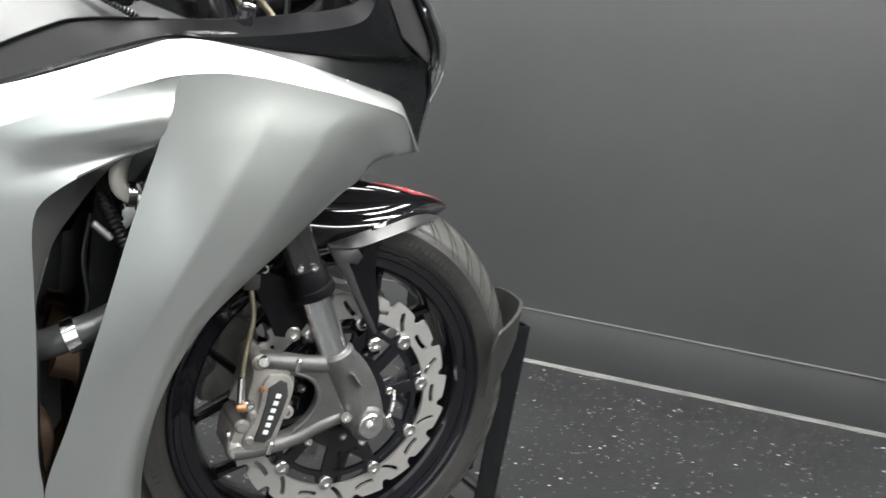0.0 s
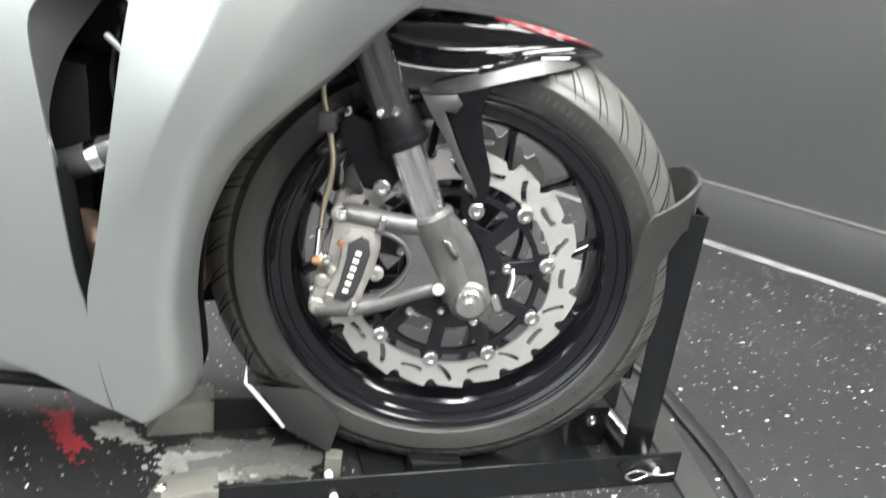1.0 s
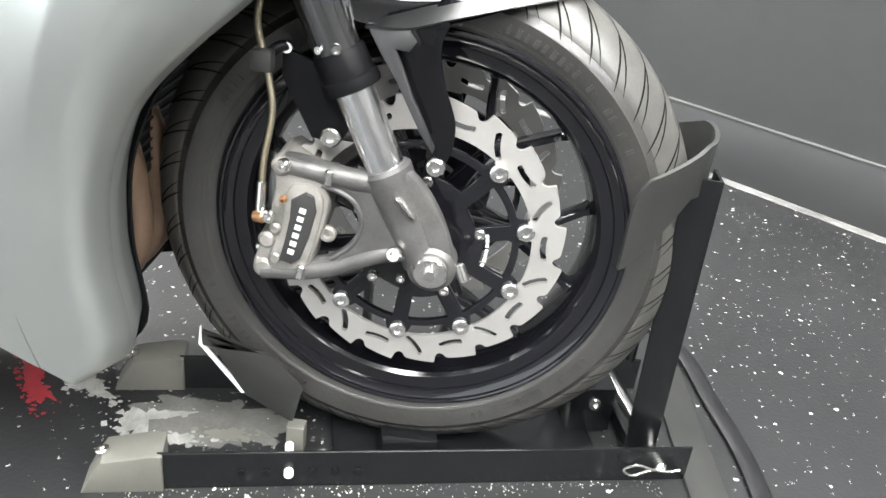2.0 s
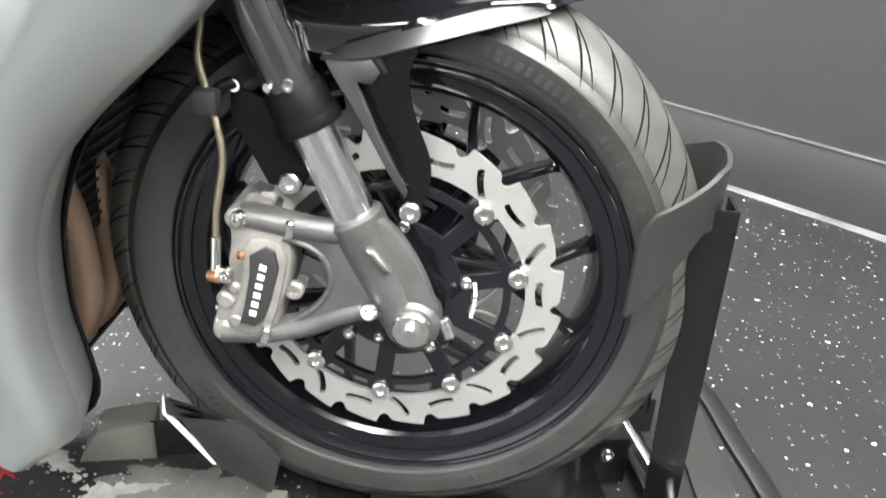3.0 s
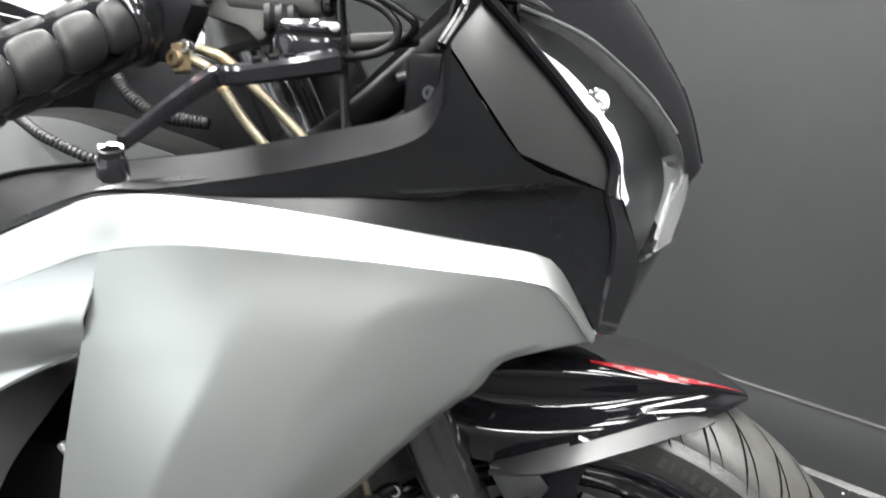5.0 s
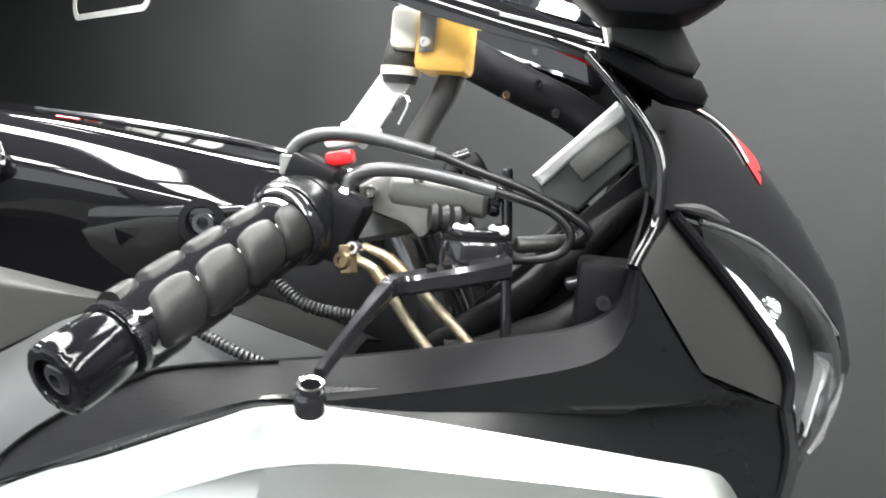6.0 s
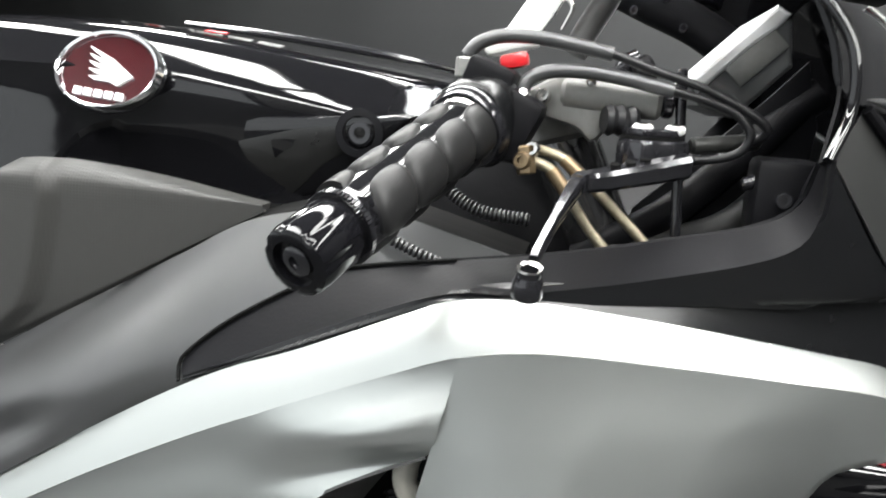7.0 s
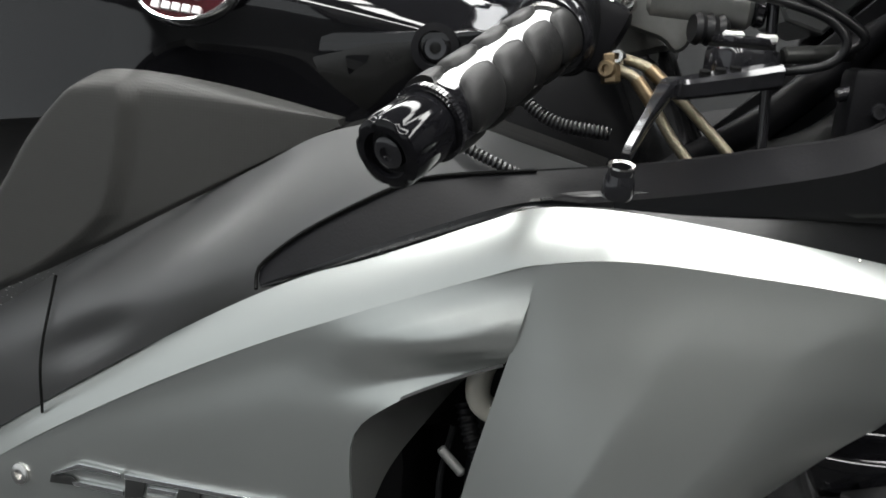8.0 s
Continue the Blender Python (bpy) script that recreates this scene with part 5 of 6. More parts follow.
def inside():
    """Dark parts seen through the vent and between fairing and wheel."""
    rad = part("radiator", block((-0.015, -0.165, 0.33), (0.015, 0.165, 0.66), 0.004, Matrix.Translation((-0.34, 0, 0)) @ pose(0, 0, 0, 0, 0, 0)), DARK, bike, "dark radiator behind the wheel")
    for k in range(26):
        z = 0.345 + 0.012 * k
        part("fin", block((-0.3245, -0.158, z), (-0.3225, 0.158, z + 0.003), 0), PLATE, rad)
    eng = part("engine_block", block((-0.82, -0.16, 0.16), (-0.40, 0.16, 0.56), 0.03), DARK, bike, "dark engine block inside the fairing")
    part("engine_cover", rod((-0.50, -0.16, 0.36), (-0.50, -0.205, 0.36), 0.085, 32, 0.01), DARK, eng)
    part("engine_top", block((-0.72, -0.13, 0.55), (-0.36, 0.13, 0.72), 0.03), DARK, eng)
    part("frame_beam", tube([(-0.24, -0.06, 0.74), (-0.33, -0.13, 0.71), (-0.45, -0.15, 0.64), (-0.80, -0.11, 0.45)], 0.035, 14, 20), DARK, eng)
    part("frame_beam", tube([(-0.24, 0.06, 0.74), (-0.33, 0.13, 0.71), (-0.45, 0.15, 0.64), (-0.80, 0.11, 0.45)], 0.035, 14, 20), DARK, eng)
    rim = on_fair(VENT[2:9], 0.002)
    edge = [(-0.318, -0.225, 0.672), (-0.345, -0.226, 0.655), (-0.372, -0.232, 0.618), (-0.398, -0.244, 0.573), (-0.408, -0.256, 0.520), (-0.403, -0.252, 0.475)]
    part("vent_duct", sheet(coons(rim, edge, [rim[0], edge[0]], [rim[-1], edge[-1]], 30, 6), 0.002), VENTWALL, bike, "grey inner wall of the fairing vent", 60)
    rim = on_fair(VENT[8:11], 0.002)
    edge = [(x + 0.004, y + 0.03, z) for x, y, z in rim]
    part("vent_lip", sheet(coons(rim, edge, [rim[0], edge[0]], [rim[-1], edge[-1]], 12, 3), 0.002), SHROUD, bike, "dark lower lip of the fairing vent", 60)
    el = part("coolant_elbow", tube([(-0.328, -0.205, 0.676), (-0.338, -0.222, 0.660), (-0.3405, -0.225, 0.640), (-0.333, -0.222, 0.628), (-0.315, -0.215, 0.622)], 0.0088, 14, 20), MILK, bike, "cream plastic coolant elbow")
    part("clip", lathe([(0.0110, -0.004), (0.0128, -0.004), (0.0128, 0.004), (0.0110, 0.004)], 20, Matrix.Translation((-0.326, -0.220, 0.6255)) @ Matrix.Rotation(radians(90), 4, "Z")), STEEL, el)
    part("clip", lathe([(0.0112, -0.003), (0.0135, -0.003), (0.0135, 0.003), (0.0112, 0.003)], 20, Matrix.Translation((-0.317, -0.216, 0.6225)) @ Matrix.Rotation(radians(75), 4, "Z")), STEEL, el)
    part("clip_screw", rod((-0.322, -0.229, 0.641), (-0.316, -0.229, 0.628), 0.0035, 12), STEEL, el)
    part("wiring_conduit", tube([(-0.352, -0.205, 0.622), (-0.345, -0.214, 0.606), (-0.336, -0.217, 0.588), (-0.324, -0.213, 0.568), (-0.31, -0.20, 0.552)], lambda t: 0.0068 * (1 + 0.14 * math.sin(2 * math.pi * t * 18)), 12, 110), CABLE, bike, "black corrugated conduit inside the vent", 80)
    part("wire", tube([(-0.36, -0.20, 0.60), (-0.365, -0.21, 0.555), (-0.358, -0.212, 0.515), (-0.36, -0.21, 0.49)], 0.0028, 8, 20), CABLE, bike, "thin dark wire inside the vent")
    part("union", rod((-0.362, -0.234, 0.598), (-0.343, -0.238, 0.583), 0.0036, 14), GREYALLOY, bike, "grey hose union inside the vent")
    pp = part("coolant_pipe", tube([(-0.43, -0.19, 0.450), (-0.40, -0.218, 0.466), (-0.372, -0.230, 0.481), (-0.34, -0.222, 0.494), (-0.31, -0.195, 0.503)], 0.0155, 16, 24), SLEEVE, bike, "dark grey coolant hose with a bright clamp")
    part("pipe_clamp", lathe([(0.0158, -0.0065), (0.0176, -0.0065), (0.0176, 0.0065), (0.0158, 0.0065)], 24, Matrix.Translation((-0.372, -0.230, 0.481)) @ Vector((0.06, -0.004, 0.030)).to_track_quat("Y", "Z").to_matrix().to_4x4()), CHROME, pp, "bright hose clamp")
    for k, (y, c) in enumerate(((-0.135, TITAN), (-0.07, TITAN), (0.0, TITAN), (0.07, TITAN))):
        part("exhaust_header", tube([(-0.38, y, 0.42), (-0.345, y, 0.405), (-0.327, y, 0.34), (-0.335, y * 0.9, 0.24), (-0.42, y * 0.6, 0.17), (-0.6, y * 0.5, 0.14)], 0.019, 14, 28), c, bike, "heat-tinted exhaust header pipe")
    part("exhaust_header", tube([(-0.45, -0.13, 0.39), (-0.405, -0.160, 0.365), (-0.395, -0.170, 0.33), (-0.41, -0.16, 0.24)], 0.018, 14, 18), TITAN, bike, "heat-tinted exhaust header pipe")
    lc = [(-0.86, -0.175, 0.33), (-0.60, -0.178, 0.30), (-0.46, -0.18, 0.27), (-0.36, -0.175, 0.24)]
    lb = [(-0.86, -0.16, 0.185), (-0.60, -0.16, 0.18), (-0.46, -0.162, 0.178), (-0.36, -0.162, 0.172)]
    g = coons(lc, lb, [lc[0], lb[0]], [lc[-1], lb[-1]], 24, 6)
    ob = part("lower_cowl", sheet(g, 0.003), SILVER, bike, "silver lower cowl under the engine", 60)
    part("cowl_lip", tube([Vector(p) - Vector((0, 0, 0.006)) for p in lb], 0.009, 10, 20), PLASTIC, ob, "black lower lip")
    both(ob)
    part("belly_pan", block((-0.84, -0.155, 0.165), (-0.36, 0.155, 0.175), 0.004), PLASTIC, bike, "black belly pan")
    lin = coons(on_fair(LEAD[5:], 0.085), [(x - 0.06, -0.10, z) for x, z in LEAD[5:]], [on_fair(LEAD[5:6], 0.085)[0], (LEAD[5][0] - 0.06, -0.10, LEAD[5][1])], [on_fair(LEAD[-1:], 0.085)[0], (LEAD[-1][0] - 0.06, -0.10, LEAD[-1][1])], 24, 4)
    ob = part("fairing_liner", sheet(lin, 0.002), PLASTIC, bike, "black inner fairing liner", 60)
    both(ob)


inside()


# ---- motorcycle: tank, knee pad ----
def tank():
    #      x      top    crown  half   waist  foot
    st = [(-0.335, 0.912, 0.030, 0.060, 0.845, 0.055), (-0.38, 0.921, 0.055, 0.100, 0.842, 0.085), (-0.45, 0.931, 0.075, 0.128, 0.838, 0.108), (-0.55, 0.943, 0.085, 0.145, 0.832, 0.122), (-0.65, 0.949, 0.09, 0.155, 0.825, 0.135),
          (-0.75, 0.949, 0.09, 0.160, 0.815, 0.145), (-0.85, 0.935, 0.085, 0.155, 0.80, 0.14), (-0.95, 0.90, 0.07, 0.13, 0.79, 0.12)]
    cols = [spline([(s[0], s[k], 0) for s in st], 40) for k in range(1, 6)]
    bm = bmesh.new()
    rows = []
    for i in range(41):
        x = cols[0][i].x
        top, crown, half, waist, foot = [c[i].y for c in cols]
        sec = spline([(0, top, 0), (crown, top - 0.006, 0), (half - 0.026, top - 0.017, 0), (half - 0.013, top - 0.031, 0), (half, top - 0.046, 0), (half - 0.006, top - 0.062, 0), (foot + 0.004, waist + 0.008, 0), (foot, waist - 0.03, 0)], 20)
        row = [Vector((x, -p.x, p.y)) for p in sec[::-1]] + [Vector((x, p.x, p.y)) for p in sec[1:]]
        rows.append([bm.verts.new(p) for p in row])
    for a, b in zip(rows, rows[1:]):
        for i in range(len(a) - 1):
            bm.faces.new((a[i], a[i + 1], b[i + 1], b[i]))
    bm.faces.new(rows[0]), bm.faces.new(rows[-1][::-1])
    t = part("fuel_tank", bm, GLOSS, bike, "gloss black fuel tank with a round badge", 55)
    # lower tank side, a reflection painted on it as a dull patch, and dark mark
    lo = [(-0.70, 0.845), (-0.62, 0.868), (-0.50, 0.876), (-0.40, 0.884), (-0.372, 0.888), (-0.385, 0.872), (-0.43, 0.832), (-0.465, 0.812), (-0.50, 0.806), (-0.58, 0.822)]
    def leaned(o, y0, y1, **kw):
        bm = plate(o, y0, y1, **kw)
        for v in bm.verts:
            v.co.y += 0.32 * (0.875 - v.co.z)
        return bm
    lo = [(p.x, p.y) for p in spline([(x, z, 0) for x, z in lo + lo[:1]], 60)][:-1]
    low = part("tank_side", leaned(lo, -0.130, -0.09, bevel=0.004, smooth=50), GLOSS, t, "gloss black lower tank side")
    patch = [(p.x, p.y) for p in spline([(-0.5639, 0.8325, 0), (-0.5351, 0.8487, 0), (-0.4918, 0.8617, 0), (-0.4595, 0.8700, 0), (-0.4285, 0.8735, 0), (-0.4038, 0.8760, 0), (-0.4000, 0.8700, 0), (-0.4080, 0.8620, 0), (-0.4238, 0.8547, 0), (-0.4465, 0.8416, 0), (-0.4638, 0.8239, 0), (-0.4820, 0.8105, 0), (-0.5054, 0.8095, 0), (-0.5313, 0.8130, 0), (-0.5568, 0.8190, 0), (-0.5639, 0.8325, 0)], 60)][:-1]
    part("satin_patch", leaned(patch, -0.1306, -0.128, bevel=0.0005, smooth=40), PATCH, low, "painted dark grey reflection with a black mark")
    part("mark", leaned([(-0.488, 0.8584), (-0.4778, 0.86), (-0.4677, 0.8604), (-0.4705, 0.8546), (-0.4771, 0.8508), (-0.4858, 0.8437), (-0.4869, 0.8483)], -0.1310, -0.130), GLOSS, low)
    part("bolt_seat", lathe([(0.017, -0.002), (0.019, 0.003), (0.013, 0.004), (0.012, -0.004)], 28, Matrix.Translation((-0.4145, -0.129, 0.870)) @ Matrix.Rotation(math.pi, 4, "Z")), PLASTIC, low)
    part("tank_bolt", bolt((-0.4145, -0.126, 0.870), (0, -1, 0), 0.0105, 0.005), ANOD, low)
    # round badge: chrome ring, dark red face, plain silver wing shape and bar
    B = Matrix.Translation((-0.611, -0.1535, 0.902)) @ Matrix.Rotation(radians(-3), 4, "Z") @ Matrix.Rotation(radians(2), 4, "Y") @ Matrix.Rotation(radians(-24), 4, "X")
    sq = Matrix.Diagonal((1, 1, 0.72, 1))
    bd = part("badge", lathe([(0.040, 0.006), (0.046, 0.006), (0.047, 0.0), (0.044, -0.005), (0.0415, -0.004), (0.040, 0.0)], 48, B @ sq), CHROME, t, "chrome ring badge with dark red face")
    part("face", plate(ring2(0.041, 48), -0.001, 0.004, m=B @ sq), BADGERED, bd)
    for k in range(5):
        f = k / 4
        feather = [(-0.020 + 0.006 * f, 0.018 - 0.0062 * k), (0.004 + 0.004 * f, 0.0085 - 0.0036 * k), (0.024 - 0.002 * k, -0.004 - 0.0018 * k), (0.020 - 0.002 * k, -0.0075 - 0.0012 * k), (0.002 + 0.002 * f, 0.0050 - 0.0036 * k), (-0.015 + 0.006 * f, 0.0140 - 0.0058 * k)]
        part("wing_shape", plate(feather, -0.0036, -0.0012, m=B), REFL, bd, "plain silver wing stroke")
    for k in range(5):
        x = -0.023 + 0.0092 * k
        part("bar_shape", plate([(x, -0.0165 - 0.0004 * k), (x + 0.0062, -0.0168 - 0.0004 * k), (x + 0.0062, -0.0225 - 0.0004 * k), (x, -0.0222 - 0.0004 * k)], -0.0036, -0.0012, m=B), REFL, bd, "plain silver bar")
    # rubber trim and a red mark on the tank top
    part("top_trim", tube([(-0.33, -0.035, 0.918), (-0.40, -0.065, 0.930), (-0.50, -0.085, 0.940), (-0.58, -0.092, 0.945)], lambda s: 0.002 + 0.0015 * math.sin(math.pi * s), 8, 24), ANOD, t, "black edge trim")
    part("top_mark", block((-0.010, -0.0028, 0), (0.010, 0.0028, 0.0012), 0, pose(-0.557, -0.0825, 0.9395, 14, 3, 0)), RED, t)


def knee_pad():
    """Woven pad: a flat rear face, a soft step and a front part that runs inwards to a tip."""
    crease = ((0.671, -0.715), (0.6997, -0.6775), (0.7237, -0.6537), (0.742, -0.6465), (0.7645, -0.6412), (0.7946, -0.6365), (0.8121, -0.6348), (0.8234, -0.6381))

    def bend(p, u, v):
        d = p.x - float(np.interp(p.z, [c[0] for c in crease], [c[1] for c in crease]))
        step = max(0, min(1, d / 0.016))
        y = -0.209 + 0.008 * step * step * (3 - 2 * step) + 0.030 * max(0, min(1, d / 0.165)) ** 1.2
        y += 0.016 * max(0, 1 - v / 0.10) ** 2 + 0.010 * max(0, 1 - u / 0.05) ** 2 + 0.006 * max(0, (v - 0.94) / 0.06) ** 2
        return Vector((p.x, y, p.z))
    flat = lambda pts: [(x, 0, z) for x, z in pts]
    top = flat([(-0.6646, 0.8327), (-0.6294, 0.8357), (-0.5598, 0.8292), (-0.474, 0.8134)])
    low = flat([(-0.86, 0.58), (-0.7528, 0.6448), (-0.726, 0.6591), (-0.6394, 0.7084), (-0.5384, 0.7689), (-0.473, 0.8074)])
    rear = flat([(-0.6646, 0.8327), (-0.6888, 0.8123), (-0.72, 0.7774), (-0.7483, 0.7335), (-0.80, 0.665), (-0.86, 0.58)])
    g = coons(top, low, rear, [top[-1], low[-1]], 80, 44, bend)
    p = part("knee_pad", sheet(g, 0.005), WEAVE, bike, "woven dark grey knee pad on the frame", 50)
    both(p)


tank()
knee_pad()


# ---- motorcycle: handlebar, lever, cockpit ----
BE = Vector((-0.3715, -0.378, 0.8190))      # outer end of the bar
BI = Vector((-0.3165, -0.2275, 0.8840))       # inner end of the grip
BD = (BI - BE).normalized()
BL = (BI - BE).length
BM = Matrix.Translation(BE) @ BD.to_track_quat("Y", "Z").to_matrix().to_4x4()   # local y runs inwards along the bar


def handlebar():
    bar = part("handlebar", rod(BE + BD * 0.034, BI + BD * 0.075, 0.0115, 24), ANOD, bike, "black clip-on handlebar")
    grip = part("grip", lathe([(0.012, 0.036), (0.0193, 0.036), (0.0203, 0.041), (0.0196, 0.044), (0.0195, 0.048), (0.0195, BL - 0.004), (0.020, BL - 0.002), (0.012, BL)], 36, BM), GLOSS, bar, "glossy black grip core with rubber pads")
    bead = bmesh.new()
    for k in range(60):
        a = 2 * math.pi * k / 60
        block((-0.0011, -0.002, -0.0008), (0.0011, 0.002, 0.0008), 0, BM @ Matrix.Rotation(a, 4, "Y") @ Matrix.Translation((0.0204, 0.0385, 0)), bead)
    tagged(part("knurled_ring", bead, ANOD, bar), kind="stuff")
    # rounded rubber pads, staggered round the grip
    for row in range(4):
        for k in range(3):
            yc = 0.0660 + 0.0330 * row - (0.0, 0.0150, 0.0080)[k]
            half = 0.0178
            if yc > BL - 0.004:
                continue
            ac = 2 * math.pi * k / 3 + 0.32
            bm = bmesh.new()
            n = 15
            vs = []
            for j in range(n):
                rw = []
                for i in range(n):
                    u, v = 2 * i / (n - 1) - 1, 2 * j / (n - 1) - 1
                    su, sv = u * math.sqrt(1 - 0.40 * v * v), v * math.sqrt(1 - 0.40 * u * u)
                    h = (1 - min(1, max(abs(u), abs(v)) ** 5)) ** 0.5
                    r = 0.0172 + 0.0064 * h
                    a = ac + su * 0.97
                    rw.append(bm.verts.new(BM @ Vector((r * math.cos(a), min(BL - 0.003, max(0.046, yc + sv * half + 0.004 * su)), r * math.sin(a)))))
                vs.append(rw)
            for j in range(n - 1):
                for i in range(n - 1):
                    bm.faces.new((vs[j][i], vs[j][i + 1], vs[j + 1][i + 1], vs[j + 1][i]))
            part("rubber_pad", bm, PAD, grip, "", 70)
    # fluted bar end weight
    bm = bmesh.new()
    rings = []
    for yy, r, fl in ((0.0355, 0.0182, 0), (0.033, 0.0194, 0.6), (0.006, 0.0196, 1), (0.0015, 0.0186, 1), (0.0, 0.0165, 0.3), (0.0, 0.0125, 0), (0.004, 0.0116, 0), (0.005, 0.0002, 0)):
        ring = []
        for k in range(72):
            a = 2 * math.pi * k / 72
            d = 0.0013 * fl * max(0, math.cos(7 * a)) ** 3
            ring.append(bm.verts.new(BM @ Vector(((r - d) * math.cos(a), yy, (r - d) * math.sin(a)))))
        rings.append(ring)
    for a, b in zip(rings, rings[1:]):
        for k in range(72):
            bm.faces.new((a[k], a[(k + 1) % 72], b[(k + 1) % 72], b[k]))
    end = part("bar_end", bm, COWL, bar, "fluted gloss black bar end weight")
    part("end_plug", bolt(BM @ Vector((0, 0.004, 0)), -BD, 0.0085, 0.003), ANOD, end)
    part("throttle_flange", lathe([(0.017, BL - 0.004), (0.0250, BL - 0.004), (0.0272, BL), (0.0272, BL + 0.003), (0.017, BL + 0.003)], 36, BM), ANOD, bar)
    part("throttle_rim", lathe([(0.017, BL - 0.008), (0.0215, BL - 0.008), (0.0225, BL - 0.005), (0.017, BL - 0.004)], 36, BM), STEEL, bar)
    # switch housing
    egg = [(0.0250 * math.copysign(abs(math.cos(a)) ** 0.75, math.cos(a)), -0.001 + 0.0285 * math.copysign(abs(math.sin(a)) ** 0.75, math.sin(a))) for a in (2 * math.pi * k / 36 for k in range(36))]
    hs = part("switch_housing", plate(egg, BL + 0.004, BL + 0.034, bevel=0.003, m=BM, smooth=40), SATIN, bar, "black switch housing")
    part("housing_seam", plate([(x * 1.008, z * 1.008) for x, z in egg], BL + 0.0185, BL + 0.0195, m=BM, smooth=40), GROOVE, hs)
    part("housing_box", block((-0.019, -0.018, -0.022), (0.019, 0.016, 0.023), 0.007, Matrix.Translation((-0.294, -0.203, 0.889)) @ Matrix.Rotation(radians(25), 4, "Y")), PLASTIC, hs)
    part("housing_top", block((-0.016, -0.020, -0.012), (0.016, 0.018, 0.008), 0.004, Matrix.Translation((-0.306, -0.20, 0.919)) @ Matrix.Rotation(radians(20), 4, "Y")), PLASTIC, hs)
    part("stop_button", block((-0.0095, -0.006, -0.006), (0.0095, 0.006, 0.004), 0.003, Matrix.Translation((-0.2935, -0.196, 0.930)) @ Matrix.Rotation(radians(-14), 4, "Y")), RED, hs, "red stop switch")
    part("housing_screw", bolt((-0.284, -0.216, 0.909), (0.3, -1, 0.5), 0.003, 0.001), STEEL, hs)
    part("bar_clamp", rod((-0.276, -0.125, 0.905), (-0.267, -0.125, 0.875), 0.028, 28, 0.004), GREYALLOY, bar)


def lever():
    flat = Matrix(((1, 0, 0, 0), (0, 0, 1, 0), (0, 1, 0, 0.862), (0, 0, 0, 1)))
    o = [(-0.228, -0.206), (-0.222, -0.222), (-0.209, -0.230), (-0.195, -0.222), (-0.180, -0.212), (-0.172, -0.198), (-0.175, -0.184), (-0.188, -0.178), (-0.206, -0.186), (-0.221, -0.193)]
    o = [(p.x, p.y) for p in spline([(x, z, 0) for x, z in o + o[:1]], 48)][:-1]
    o = [(-0.1995 + (x + 0.2) * 0.82, -0.201 + (z + 0.204) * 0.80) for x, z in o]
    pv = part("lever_perch", plate(o, 0.004, 0.0245, bevel=0.004, m=flat, smooth=40), ANOD, bike, "black brake lever perch with two bright bolts")
    part("perch_cap", plate([(-0.2015 + (x + 0.2) * 0.82, -0.2035 + (z + 0.204) * 0.82) for x, z in o], 0.0255, 0.031, bevel=0.0015, m=flat, smooth=40), ANOD, pv)
    part("cap_seam", plate([(-0.2015 + (x + 0.2) * 0.88, -0.2035 + (z + 0.204) * 0.88) for x, z in o], 0.0240, 0.0258, m=flat, smooth=40), GROOVE, pv)
    pb = part("perch_bolt", rod((-0.2080, -0.2100, 0.890), (-0.2080, -0.2105, 0.8955), 0.0066, 24, 0.0015), ZINC, pv, "bright round bolt head")
    part("socket", rod((-0.2080, -0.2100, 0.894), (-0.2080, -0.2105, 0.8960), 0.0030, 6, 0.0002), GROOVE, pb)
    pb = part("perch_bolt", rod((-0.1870, -0.1970, 0.890), (-0.1870, -0.1975, 0.8955), 0.0066, 24, 0.0015), ZINC, pv, "bright round bolt head")
    part("socket", rod((-0.1870, -0.1970, 0.894), (-0.1870, -0.1975, 0.8960), 0.0030, 6, 0.0002), GROOVE, pb)
    path = [(-0.180, -0.205, 0.872), (-0.205, -0.222, 0.866), (-0.232, -0.236, 0.860), (-0.2425, -0.246, 0.8585), (-0.247, -0.262, 0.852), (-0.254, -0.295, 0.838), (-0.2590, -0.319, 0.827), (-0.2600, -0.328, 0.8235)]
    c = spline(path, 40)
    bm = bmesh.new()
    rows = []
    for k, p in enumerate(c):
        t = (c[min(k + 1, 40)] - c[max(k - 1, 0)]).normalized()
        up = (Vector((0, -0.25, 1)) - t * t.dot(Vector((0, -0.25, 1)))).normalized()
        sd = t.cross(up)
        f = k / 40
        w = 0.0085 - 0.0058 * min(1, f * 1.35)
        h = 0.0075 - 0.0035 * f
        rows.append([bm.verts.new(p + sd * a * w + up * b * h) for a, b in ((-1, -.6), (-.7, -1), (.7, -1), (1, -.6), (1, .6), (.7, 1), (-.7, 1), (-1, .6))])
    for a, b in zip(rows, rows[1:]):
        for i in range(8):
            bm.faces.new((a[i], a[(i + 1) % 8], b[(i + 1) % 8], b[i]))
    bm.faces.new(rows[0][::-1]), bm.faces.new(rows[-1])
    lv = part("brake_lever", bm, ANOD, bike, "short black anodised brake lever", 30)
    for p in ((-0.2225, -0.2325, 0.8700), (-0.2135, -0.2280, 0.8718), (-0.2045, -0.2225, 0.8737)):
        a = Vector(p)
        part("lever_hole", rod(a - Vector((0, -0.0008, 0.003)), a + Vector((0, -0.0003, 0.0009)), 0.0033, 14, 0.0002), GROOVE, lv)
    tm = Matrix.Translation((-0.2612, -0.3365, 0.8160)) @ Vector((0.05, -0.28, 1)).to_track_quat("Y", "Z").to_matrix().to_4x4()
